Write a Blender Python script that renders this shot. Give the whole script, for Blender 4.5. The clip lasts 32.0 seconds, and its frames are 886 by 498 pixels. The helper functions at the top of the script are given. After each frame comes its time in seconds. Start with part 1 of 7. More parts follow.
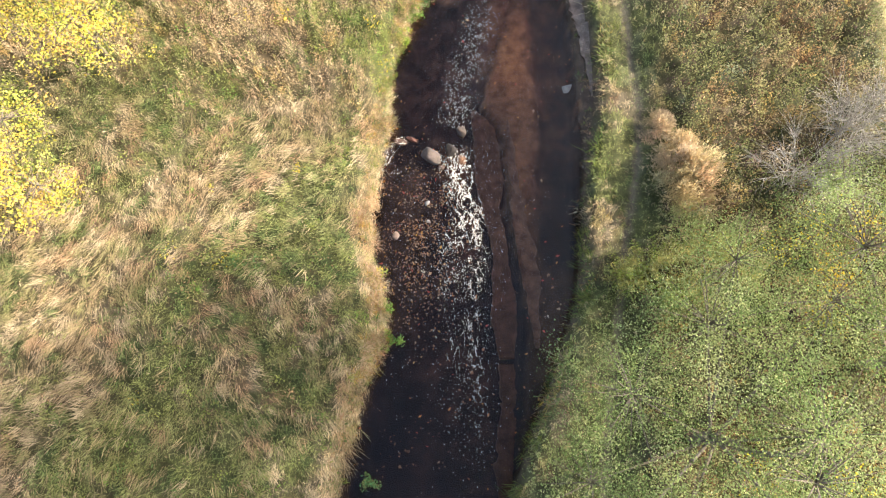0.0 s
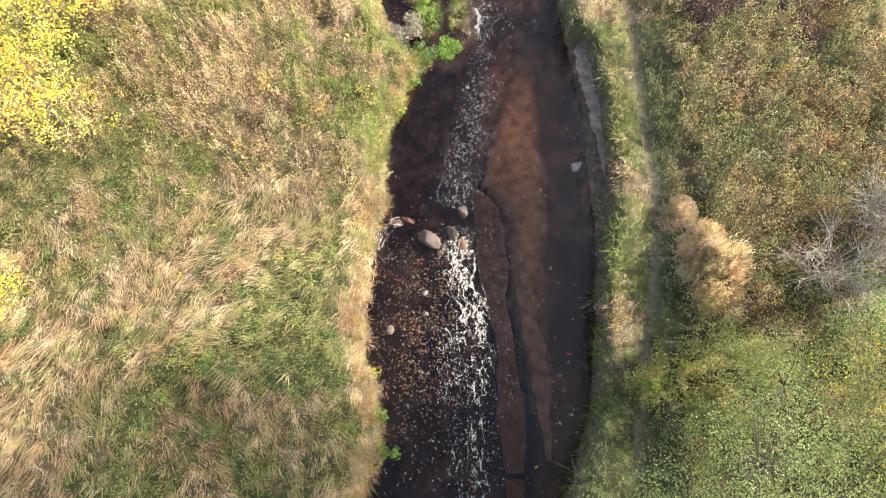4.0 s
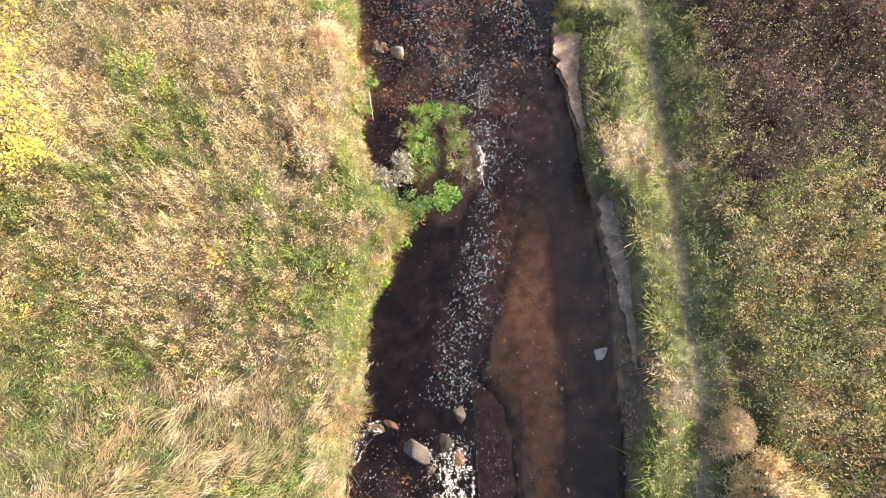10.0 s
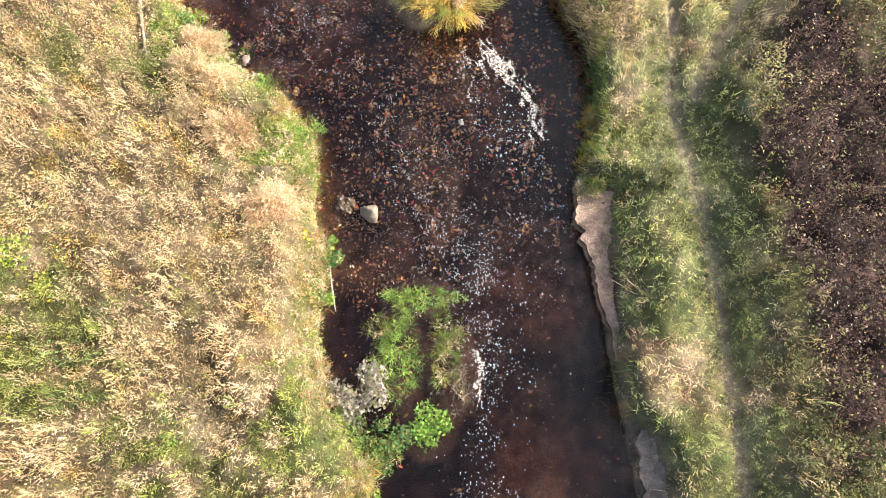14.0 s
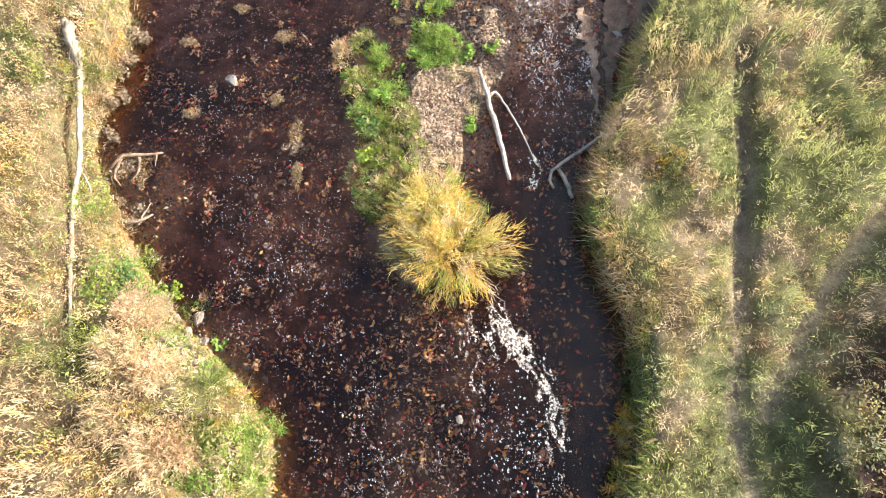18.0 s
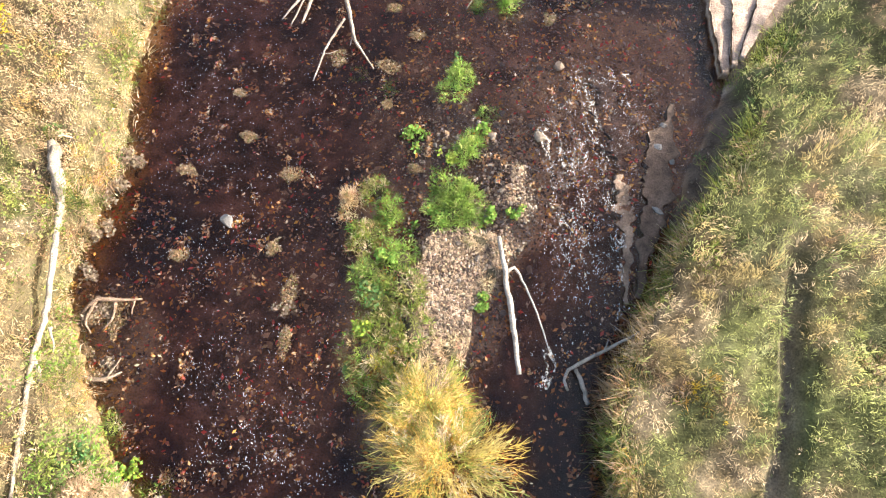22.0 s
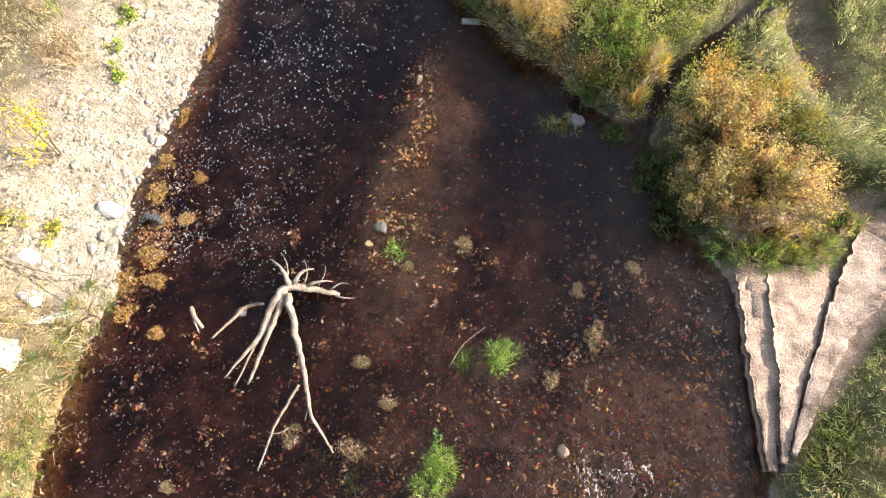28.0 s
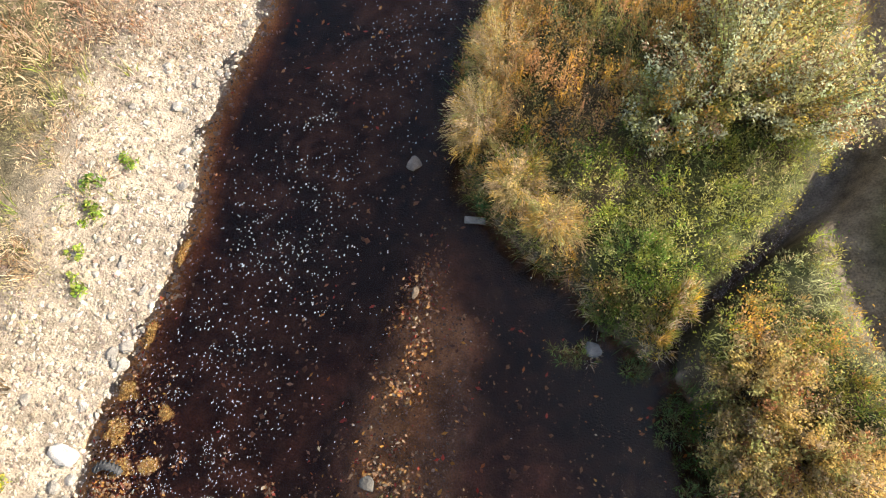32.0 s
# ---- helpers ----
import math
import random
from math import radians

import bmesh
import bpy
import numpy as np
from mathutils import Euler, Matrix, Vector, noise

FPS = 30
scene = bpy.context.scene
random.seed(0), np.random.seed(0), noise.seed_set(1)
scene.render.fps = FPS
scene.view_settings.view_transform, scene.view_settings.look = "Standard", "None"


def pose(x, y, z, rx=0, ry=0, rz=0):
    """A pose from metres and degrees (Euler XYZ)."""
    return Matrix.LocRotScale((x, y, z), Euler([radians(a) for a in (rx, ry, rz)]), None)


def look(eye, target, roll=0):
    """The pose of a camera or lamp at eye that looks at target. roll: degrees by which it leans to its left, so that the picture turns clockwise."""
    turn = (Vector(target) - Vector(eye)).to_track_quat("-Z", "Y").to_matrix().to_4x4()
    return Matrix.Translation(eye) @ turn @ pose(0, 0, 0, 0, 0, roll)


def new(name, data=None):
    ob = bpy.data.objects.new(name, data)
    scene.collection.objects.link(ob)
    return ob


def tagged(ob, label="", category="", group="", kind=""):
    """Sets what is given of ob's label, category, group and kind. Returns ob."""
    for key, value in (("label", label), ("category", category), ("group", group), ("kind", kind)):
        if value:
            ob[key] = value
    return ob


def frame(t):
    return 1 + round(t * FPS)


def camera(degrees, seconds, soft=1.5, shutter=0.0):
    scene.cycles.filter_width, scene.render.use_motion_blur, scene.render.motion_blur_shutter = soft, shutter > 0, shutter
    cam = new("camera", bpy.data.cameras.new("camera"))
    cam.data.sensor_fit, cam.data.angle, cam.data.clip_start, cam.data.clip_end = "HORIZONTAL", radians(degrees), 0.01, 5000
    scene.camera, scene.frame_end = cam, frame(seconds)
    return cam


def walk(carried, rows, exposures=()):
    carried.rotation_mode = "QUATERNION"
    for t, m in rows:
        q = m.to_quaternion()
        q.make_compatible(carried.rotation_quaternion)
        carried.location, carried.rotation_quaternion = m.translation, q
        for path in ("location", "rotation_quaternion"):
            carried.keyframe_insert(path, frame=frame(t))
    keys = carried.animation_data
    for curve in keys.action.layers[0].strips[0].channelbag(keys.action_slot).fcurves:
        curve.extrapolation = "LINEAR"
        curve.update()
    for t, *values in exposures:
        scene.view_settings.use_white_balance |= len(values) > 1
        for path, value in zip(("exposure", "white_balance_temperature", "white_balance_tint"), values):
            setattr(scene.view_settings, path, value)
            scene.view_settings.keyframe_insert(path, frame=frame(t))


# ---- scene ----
cam = camera(71.0, 32.0, 1.1)
PATH = [
    (0, pose(0.728, -2.004, 12.094, 13.83, 1.93, -0.00)),
    (1, pose(0.500, -1.463, 11.932, 13.71, 0.92, -0.26)),
    (2, pose(0.304, -1.029, 11.720, 14.08, 0.02, -0.39)),
    (3, pose(0.162, -0.716, 11.454, 15.02, -0.71, -0.36)),
    (4, pose(0.077, -0.370, 11.218, 15.70, -1.21, -0.31)),
    (5, pose(0.047, 0.082, 11.040, 15.84, -1.45, -0.33)),
    (6, pose(0.069, 0.612, 10.883, 15.79, -1.41, -0.39)),
    (7, pose(0.131, 1.196, 10.706, 15.77, -1.16, -0.41)),
    (8, pose(0.219, 1.821, 10.473, 15.86, -0.86, -0.20)),
    (9, pose(0.306, 2.503, 10.185, 16.03, -0.64, 0.16)),
    (10, pose(0.358, 3.289, 9.888, 16.17, -0.60, 0.43)),
    (11, pose(0.365, 4.179, 9.575, 16.14, -0.79, 0.54)),
    (12, pose(0.350, 5.135, 9.189, 15.88, -1.18, 0.67)),
    (13, pose(0.350, 6.131, 8.708, 15.48, -1.55, 0.82)),
    (14, pose(0.423, 7.161, 8.143, 15.27, -1.49, 0.90)),
    (15, pose(0.557, 8.212, 7.623, 15.52, -0.94, 0.95)),
    (15.5, pose(0.623, 8.740, 7.454, 15.90, -0.59, 1.05)),
    (16, pose(0.677, 9.263, 7.372, 16.43, -0.25, 1.26)),
    (16.5, pose(0.712, 9.760, 7.335, 16.95, 0.05, 1.65)),
    (17, pose(0.725, 10.209, 7.302, 17.29, 0.29, 2.32)),
    (17.5, pose(0.722, 10.615, 7.277, 17.48, 0.39, 3.28)),
    (18, pose(0.707, 10.983, 7.271, 17.62, 0.33, 4.50)),
    (18.5, pose(0.683, 11.317, 7.270, 17.72, 0.20, 5.75)),
    (19, pose(0.655, 11.619, 7.257, 17.81, 0.07, 6.78)),
    (19.5, pose(0.635, 11.904, 7.233, 17.88, -0.01, 7.38)),
    (20, pose(0.631, 12.184, 7.202, 17.90, -0.06, 7.53)),
    (20.5, pose(0.625, 12.456, 7.175, 17.92, -0.09, 7.90)),
    (21, pose(0.600, 12.718, 7.159, 17.96, -0.13, 9.04)),
    (21.5, pose(0.568, 12.988, 7.148, 18.00, -0.16, 10.24)),
    (22, pose(0.541, 13.286, 7.135, 18.04, -0.16, 10.75)),
    (22.5, pose(0.516, 13.623, 7.118, 18.16, -0.12, 10.80)),
    (23, pose(0.483, 13.999, 7.099, 18.41, -0.08, 10.81)),
    (23.5, pose(0.445, 14.400, 7.084, 18.68, -0.03, 10.84)),
    (24, pose(0.408, 14.810, 7.079, 18.83, 0.06, 10.87)),
    (25, pose(0.328, 15.630, 7.083, 18.93, 0.26, 10.93)),
    (26, pose(0.231, 16.422, 7.079, 19.12, 0.38, 11.11)),
    (27, pose(0.128, 17.180, 7.057, 19.52, 0.49, 11.32)),
    (28, pose(0.053, 17.926, 7.037, 19.91, 0.82, 11.32)),
    (29, pose(-0.011, 18.661, 7.031, 20.18, 1.23, 11.35)),
    (30, pose(-0.115, 19.380, 7.041, 20.33, 1.37, 11.88)),
    (31, pose(-0.251, 20.114, 7.066, 20.16, 1.39, 12.34)),
    (32, pose(-0.401, 20.871, 7.099, 19.69, 1.45, 12.48)),
]
EXPOSURES = [(0, 1.8), (13, 1.79), (24, 1.86), (28, 1.45), (32, 1.13)]
walk(cam, PATH, EXPOSURES)

# ---- light ----
SUN_TO = Vector((0.84, 0.27, 0.48)).normalized()
world = bpy.data.worlds.new("sky")
scene.world = world
world.use_nodes = True
wn = world.node_tree.nodes
sky = wn.new("ShaderNodeTexSky")
sky.sky_type = "NISHITA"
sky.sun_disc = False
sky.dust_density, sky.ozone_density = 4.0, 0.4
sky.sun_elevation = math.asin(SUN_TO.z)
sky.sun_rotation = math.atan2(SUN_TO.x, SUN_TO.y)
world.node_tree.links.new(sky.outputs[0], wn["Background"].inputs[0])
wn["Background"].inputs[1].default_value = 0.15
sun = bpy.data.lights.new("sun", "SUN")
sun.energy, sun.angle, sun.color = 4.2, radians(0.55), (1.0, 0.94, 0.84)
sun_ob = new("sun", sun)
sun_ob.matrix_world = look(SUN_TO * 60, (0, 0, 0))
sun_ob.location = SUN_TO * 60 + Vector((0, 10, 0))

rng = np.random.default_rng(7)


# ---- noise and mesh helpers ----
def lattice(i, j, seed):
    n = (i.astype(np.int64) * 374761393 + j.astype(np.int64) * 668265263 + seed * 1442695041) & 0x7FFFFFFF
    n = ((n ^ (n >> 13)) * 1274126177) & 0x7FFFFFFF
    return ((n ^ (n >> 16)) & 0xFFFF) / 65535.0


def vnoise(x, y, size, seed=0):
    """Smooth value noise 0..1 with features of that size in metres."""
    x, y = np.asarray(x, float) / size + 91.7, np.asarray(y, float) / size + 37.3
    i, j = np.floor(x), np.floor(y)
    u, v = x - i, y - j
    u, v = u * u * (3 - 2 * u), v * v * (3 - 2 * v)
    a, b = lattice(i, j, seed), lattice(i + 1, j, seed)
    c, d = lattice(i, j + 1, seed), lattice(i + 1, j + 1, seed)
    return (a * (1 - u) + b * u) * (1 - v) + (c * (1 - u) + d * u) * v


def fbm(x, y, size, seed=0):
    return 0.55 * vnoise(x, y, size, seed) + 0.3 * vnoise(x, y, size / 2.1, seed + 1) + 0.15 * vnoise(x, y, size / 4.3, seed + 2)


def mounds(x, y, size, seed=0):
    """Uneven domes packed side by side: height 0..1, and a random number 0..1 for the dome."""
    x, y = np.asarray(x, float) / size + 50.3, np.asarray(y, float) / size + 80.9
    i, j = np.floor(x), np.floor(y)
    best, ident = np.full(x.shape, 9.0), np.zeros(x.shape)
    for a in (-1, 0, 1):
        for b in (-1, 0, 1):
            u, v = i + a, j + b
            d = np.hypot(u + lattice(u, v, seed) - x, v + lattice(u, v, seed + 1) - y) / (0.7 + 0.6 * lattice(u, v, seed + 2))
            near = d < best
            best = np.where(near, d, best)
            ident = np.where(near, lattice(u, v, seed + 3), ident)
    return np.clip(1 - best ** 2, 0, 1), ident


def ramp(a, b, x):
    u = np.clip((x - a) / (b - a), 0, 1)
    return u * u * (3 - 2 * u)


def np_mesh(name, verts, faces, mat, tint=None, smooth=False):
    """A mesh from numpy arrays: verts (n, 3), faces (m, 3 or 4), tint (n, 3) base colours."""
    me = bpy.data.meshes.new(name)
    k = faces.shape[1]
    me.vertices.add(len(verts))
    me.vertices.foreach_set("co", np.ascontiguousarray(verts, np.float32).ravel())
    me.loops.add(faces.size)
    me.loops.foreach_set("vertex_index", np.ascontiguousarray(faces, np.int32).ravel())
    me.polygons.add(len(faces))
    me.polygons.foreach_set("loop_start", np.arange(0, faces.size, k, dtype=np.int32))
    if smooth:
        me.polygons.foreach_set("use_smooth", np.ones(len(faces), bool))
    if tint is not None:
        at = me.color_attributes.new("tint", "FLOAT_COLOR", "POINT")
        rgba = np.ones((len(verts), 4), np.float32)
        rgba[:, :3] = tint
        at.data.foreach_set("color", rgba.ravel())
    me.update(calc_edges=True)
    me.validate()
    if mat:
        me.materials.append(mat)
    return me


def thing(name, label, category, at=(0, 0, 0), data=None, group="", kind="", turn=0.0):
    ob = new(name, data)
    ob.matrix_basis = pose(*at, 0, 0, turn)
    return tagged(ob, label, category, group, kind)


def part(name, me, parent, label=""):
    ob = new(name, me)
    ob.parent = parent
    if label:
        ob["label"] = label
    if name in ("branchwork", "twig_spray"):
        ob["kind"] = "stuff"
    return ob


# ---- materials ----
def material(name, base=None, rough=0.8, bump=0.3, size=6.0, vary=0.35, leafy=0.0, spec=0.3, fine=60.0):
    """Base colour from the tint attribute, or a fixed one, varied at two scales; relief by noise; leafy: light let through."""
    m = bpy.data.materials.new(name)
    m.use_nodes = True
    nt = m.node_tree
    b = nt.nodes["Principled BSDF"]
    if base is None:
        src = nt.nodes.new("ShaderNodeVertexColor")
        src.layer_name = "tint"
        col = src.outputs[0]
    else:
        src = nt.nodes.new("ShaderNodeRGB")
        src.outputs[0].default_value = (*base, 1)
        col = src.outputs[0]
    geo = nt.nodes.new("ShaderNodeNewGeometry")
    for s, amount in ((size, vary), (fine, vary * 0.8)):
        n = nt.nodes.new("ShaderNodeTexNoise")
        n.inputs["Scale"].default_value = s
        n.inputs["Detail"].default_value = 3
        nt.links.new(geo.outputs["Position"], n.inputs["Vector"])
        mr = nt.nodes.new("ShaderNodeMapRange")
        mr.inputs["From Min"].default_value, mr.inputs["From Max"].default_value = 0.3, 0.7
        mr.inputs["To Min"].default_value, mr.inputs["To Max"].default_value = 1 - amount, 1 + amount
        nt.links.new(n.outputs["Fac"], mr.inputs["Value"])
        mul = nt.nodes.new("ShaderNodeVectorMath")
        mul.operation = "SCALE"
        nt.links.new(col, mul.inputs[0])
        nt.links.new(mr.outputs[0], mul.inputs["Scale"])
        col = mul.outputs[0]
    nt.links.new(col, b.inputs["Base Color"])
    b.inputs["Roughness"].default_value = rough
    b.inputs["Specular IOR Level"].default_value = spec
    if bump:
        bp = nt.nodes.new("ShaderNodeBump")
        bp.inputs["Strength"].default_value = bump
        bp.inputs["Distance"].default_value = 0.02
        nt.links.new(n.outputs["Fac"], bp.inputs["Height"])
        nt.links.new(bp.outputs[0], b.inputs["Normal"])
    if leafy:
        tr = nt.nodes.new("ShaderNodeBsdfTranslucent")
        nt.links.new(col, tr.inputs[0])
        mix = nt.nodes.new("ShaderNodeMixShader")
        mix.inputs[0].default_value = leafy
        nt.links.new(b.outputs[0], mix.inputs[1])
        nt.links.new(tr.outputs[0], mix.inputs[2])
        nt.links.new(mix.outputs[0], nt.nodes["Material Output"].inputs[0])
    return m


M_GROUND = material("earth", rough=0.95, bump=0.8, size=5.0, vary=0.38, spec=0.15, fine=45)
M_GRASS = material("grass_blades", rough=0.75, bump=0, size=1.2, vary=0.15, leafy=0.45, spec=0.12)
M_LEAF = material("leaves", rough=0.75, bump=0, size=1.5, vary=0.15, leafy=0.45, spec=0.12)
M_STONE = material("stone", rough=0.85, bump=0.6, size=9, vary=0.25, spec=0.3)
M_WOOD = material("bleached_wood", rough=0.8, bump=0.9, size=9, vary=0.38, spec=0.2)
M_BARK = material("bark", base=(0.16, 0.13, 0.1), rough=0.9, bump=0.7, size=12, vary=0.3)
# white of the foam flecks and of the painted ripple glints
M_FOAM_GLINT = material("foam", base=(0.58, 0.53, 0.48), rough=0.6, bump=0.5, size=25, vary=0.25)


def froth_material():
    """Thin foam: bubbles over clear gaps at a fine scale."""
    m = material("froth", base=(0.5, 0.44, 0.38), rough=0.6, bump=0.5, size=25, vary=0.3)
    nt = m.node_tree
    geo = nt.nodes.new("ShaderNodeNewGeometry")
    n = nt.nodes.new("ShaderNodeTexNoise")
    n.inputs["Scale"].default_value, n.inputs["Detail"].default_value = 34.0, 4
    nt.links.new(geo.outputs["Position"], n.inputs["Vector"])
    mr = nt.nodes.new("ShaderNodeMapRange")
    mr.inputs["From Min"].default_value, mr.inputs["From Max"].default_value = 0.4, 0.62
    mr.inputs["To Min"].default_value, mr.inputs["To Max"].default_value = 0.12, 0.85
    nt.links.new(n.outputs["Fac"], mr.inputs["Value"])
    nt.links.new(mr.outputs[0], nt.nodes["Principled BSDF"].inputs["Alpha"])
    return m


def water_material():
    m = bpy.data.materials.new("peaty_water")
    m.use_nodes = True
    nt = m.node_tree
    nt.nodes.remove(nt.nodes["Principled BSDF"])
    geo = nt.nodes.new("ShaderNodeNewGeometry")
    tr = nt.nodes.new("ShaderNodeBsdfTransparent")
    absorb = nt.nodes.new("ShaderNodeVertexColor")
    absorb.layer_name = "tint"
    nt.links.new(absorb.outputs[0], tr.inputs[0])
    gl = nt.nodes.new("ShaderNodeBsdfGlossy")
    gl.inputs["Roughness"].default_value = 0.1
    gl.inputs["Color"].default_value = (1.0, 0.97, 0.93, 1)
    fr = nt.nodes.new("ShaderNodeFresnel")
    fr.inputs[0].default_value = 1.35
    n1 = nt.nodes.new("ShaderNodeTexNoise")
    n1.inputs["Scale"].default_value, n1.inputs["Detail"].default_value = 7.0, 4
    n1.inputs["Distortion"].default_value = 0.6
    nt.links.new(geo.outputs["Position"], n1.inputs["Vector"])
    bp = nt.nodes.new("ShaderNodeBump")
    bp.inputs["Strength"].default_value, bp.inputs["Distance"].default_value = 0.6, 0.05
    nt.links.new(n1.outputs["Fac"], bp.inputs["Height"])
    nt.links.new(bp.outputs[0], gl.inputs["Normal"])
    nt.links.new(bp.outputs[0], fr.inputs["Normal"])
    mix = nt.nodes.new("ShaderNodeMixShader")
    nt.links.new(fr.outputs[0], mix.inputs[0])
    nt.links.new(tr.outputs[0], mix.inputs[1])
    nt.links.new(gl.outputs[0], mix.inputs[2])
    nt.links.new(mix.outputs[0], nt.nodes["Material Output"].inputs[0])
    return m


WATER_ABSORB = np.array([0.72, 2.0, 3.0])  # per metre of depth, one way
M_WATER = water_material()
M_FROTH = froth_material()

# ---- plan: banks, bed and footpath ----
LEFT_Y = np.array([-12, -6, -3.6, -1.9, -0.6, 0.5, 1.5, 2.7, 3.6, 5.0, 6.05, 6.6, 7.2, 8.1, 8.9, 9.75, 10.9, 11.5, 12.2, 13.2, 14.2, 15, 15.9, 17.1, 18.2, 19.2, 20.4, 21.4, 23, 24.5, 26.5, 32])
LEFT_X = np.array([-2.2, -2.0, -1.59, -1.23, -0.75, -1.0, -1.1, -1.02, -0.8, -0.75, -0.36, -0.2, -0.7, -1.0, -0.97, -1.15, -1.2, -1.7, -2.6, -3.5, -4.1, -4.15, -4.0, -4.33, -4.4, -4.25, -4.5, -4.35, -4.28, -4.55, -4.35, -4.5])
RIGHT_Y = np.array([-12, -6, -3.7, -1.9, 0, 1.4, 3.3, 5.5, 6.9, 8.7, 10.2, 11.0, 12, 12.5, 13.3, 13.9, 14.5, 15.3, 16.1, 17, 18, 18.6, 19.6, 20.6, 21.3, 22.3, 22.7, 23.2, 23.4, 24.05, 24.8, 26.1, 27.1, 32])
RIGHT_X = np.array([1.0, 1.3, 1.52, 2.3, 2.93, 3.12, 3.2, 3.1, 2.93, 2.7, 2.4, 2.75, 2.77, 2.69, 2.37, 2.2, 2.28, 2.58, 2.78, 2.9, 3.25, 3.36, 3.1, 2.85, 2.3, 1.85, 1.0, 0.4, -0.1, -0.9, -1.26, -1.46, -1.2, -0.8])
PATH_Y = np.array([-12, -3, 0.9, 2.15, 3.5, 5.7, 8.8, 10.2, 11.5, 12.6, 13.5, 14.6, 15.9, 17.3, 18.6, 20.4, 24.2, 25.1, 27.8, 32])
PATH_X = np.array([2.5, 3.2, 3.8, 4.1, 4.28, 4.16, 4.1, 3.95, 3.75, 3.87, 3.96, 4.1, 4.05, 3.75, 4.4, 4.7, 3.2, 3.4, 3.5, 3.6])
FORK_Y = np.array([11.3, 11.8, 12.5, 13.3, 14.1, 15.6, 17.0])
FORK_X = np.array([4.0, 4.15, 4.55, 5.05, 5.65, 7.0, 8.3])
LEDGE_Y = np.array([-3, -1.9, -0.8, 0.43, 1.18, 1.85, 2.45, 3.6, 4.1, 5.0, 7.0])
LEDGE_X = np.array([1.75, 1.85, 1.98, 1.84, 1.72, 1.6, 1.62, 1.51, 1.1, 1.35, 1.9])
# raised bars and islands in the bed: x, y, half widths, top above the deep bed
BARS = [(-0.8, 15.95, 0.42, 0.55, 0.335), (-0.55, 14.7, 0.42, 1.0, 0.335), (0.28, 14.62, 0.38, 0.58, 0.385), (0.42, 15.58, 0.62, 0.36, 0.375),
        (0.85, 16.2, 0.36, 0.85, 0.352), (0.25, 15.12, 0.5, 0.36, 0.372), (0.7, 14.9, 0.3, 0.6, 0.325), (0.2, 13.5, 0.6, 0.7, 0.40), (0.15, 16.7, 0.7, 0.9, 0.345), (-0.1, 17.8, 0.35, 0.5, 0.34), (0.4, 19.2, 0.35, 0.35, 0.34),
        (0.05, 7.9, 0.35, 0.6, 0.33), (0.75, 7.7, 0.3, 0.6, 0.33), (0.3, 8.7, 0.45, 0.25, 0.33), (0.45, 7.0, 0.35, 0.35, 0.31),
        (-1.0, 21.1, 0.6, 1.7, 0.325), (-0.4, 1.2, 0.5, 1.6, 0.29), (0.5, 11.0, 0.4, 1.5, 0.27), (-0.4, 9.6, 0.6, 0.9, 0.26),
        (-3.4, 13.6, 0.6, 0.8, 0.30), (-2.3, 11.7, 0.7, 0.6, 0.30), (1.0, 17.3, 0.7, 1.2, 0.312), (-1.4, 14.4, 0.9, 1.5, 0.22), (1.95, 18.1, 1.1, 1.5, 0.27), (0.1, 17.4, 1.2, 1.9, 0.27), (0.45, 11.4, 0.5, 1.7, 0.28), (-2.6, 15.5, 1.5, 2.2, 0.12), (2.3, 20.0, 0.9, 1.2, 0.2), (-0.6, 19.0, 1.6, 1.4, 0.16)]


def left_x(y):
    return np.interp(y, LEFT_Y, LEFT_X) + 0.16 * (fbm(y, y * 0, 0.5, 3) - 0.5)


def right_x(y):
    return np.interp(y, RIGHT_Y, RIGHT_X) + 0.12 * (fbm(y, y * 0 + 5, 0.45, 5) - 0.5)


def path_off(x, y):
    return x - np.interp(y, PATH_Y, PATH_X)


def fork_off(x, y):
    """Distance across the side track that leaves the footpath."""
    return 0.84 * (x - np.interp(y, FORK_Y, FORK_X)) + 9.0 * ((y < 11.5) | (y > 17.0))


def shore(x, y):
    """Distance from the water's edge: positive on land, left and right of the stream."""
    return left_x(y) - x, x - right_x(y)


def clay_shelf(y):
    """Width of the bare clay foot of the right bank."""
    return 0.36 * ramp(1.5, 5.0, y) * (1 - ramp(6.9, 7.3, y)) + np.interp(y, [7.8, 8.3, 9.0, 9.5, 10.2, 10.5], [0.0, 0.12, 0.22, 0.3, 0.52, 0.0]) + np.interp(y, [18.5, 19.47, 20.35, 20.8, 21.3, 21.8, 22.2], [0.0, 0.72, 1.42, 2.0, 2.6, 2.9, 0.0]) + 0.2 * ramp(16, 17, y) * (1 - ramp(18, 18.5, y))


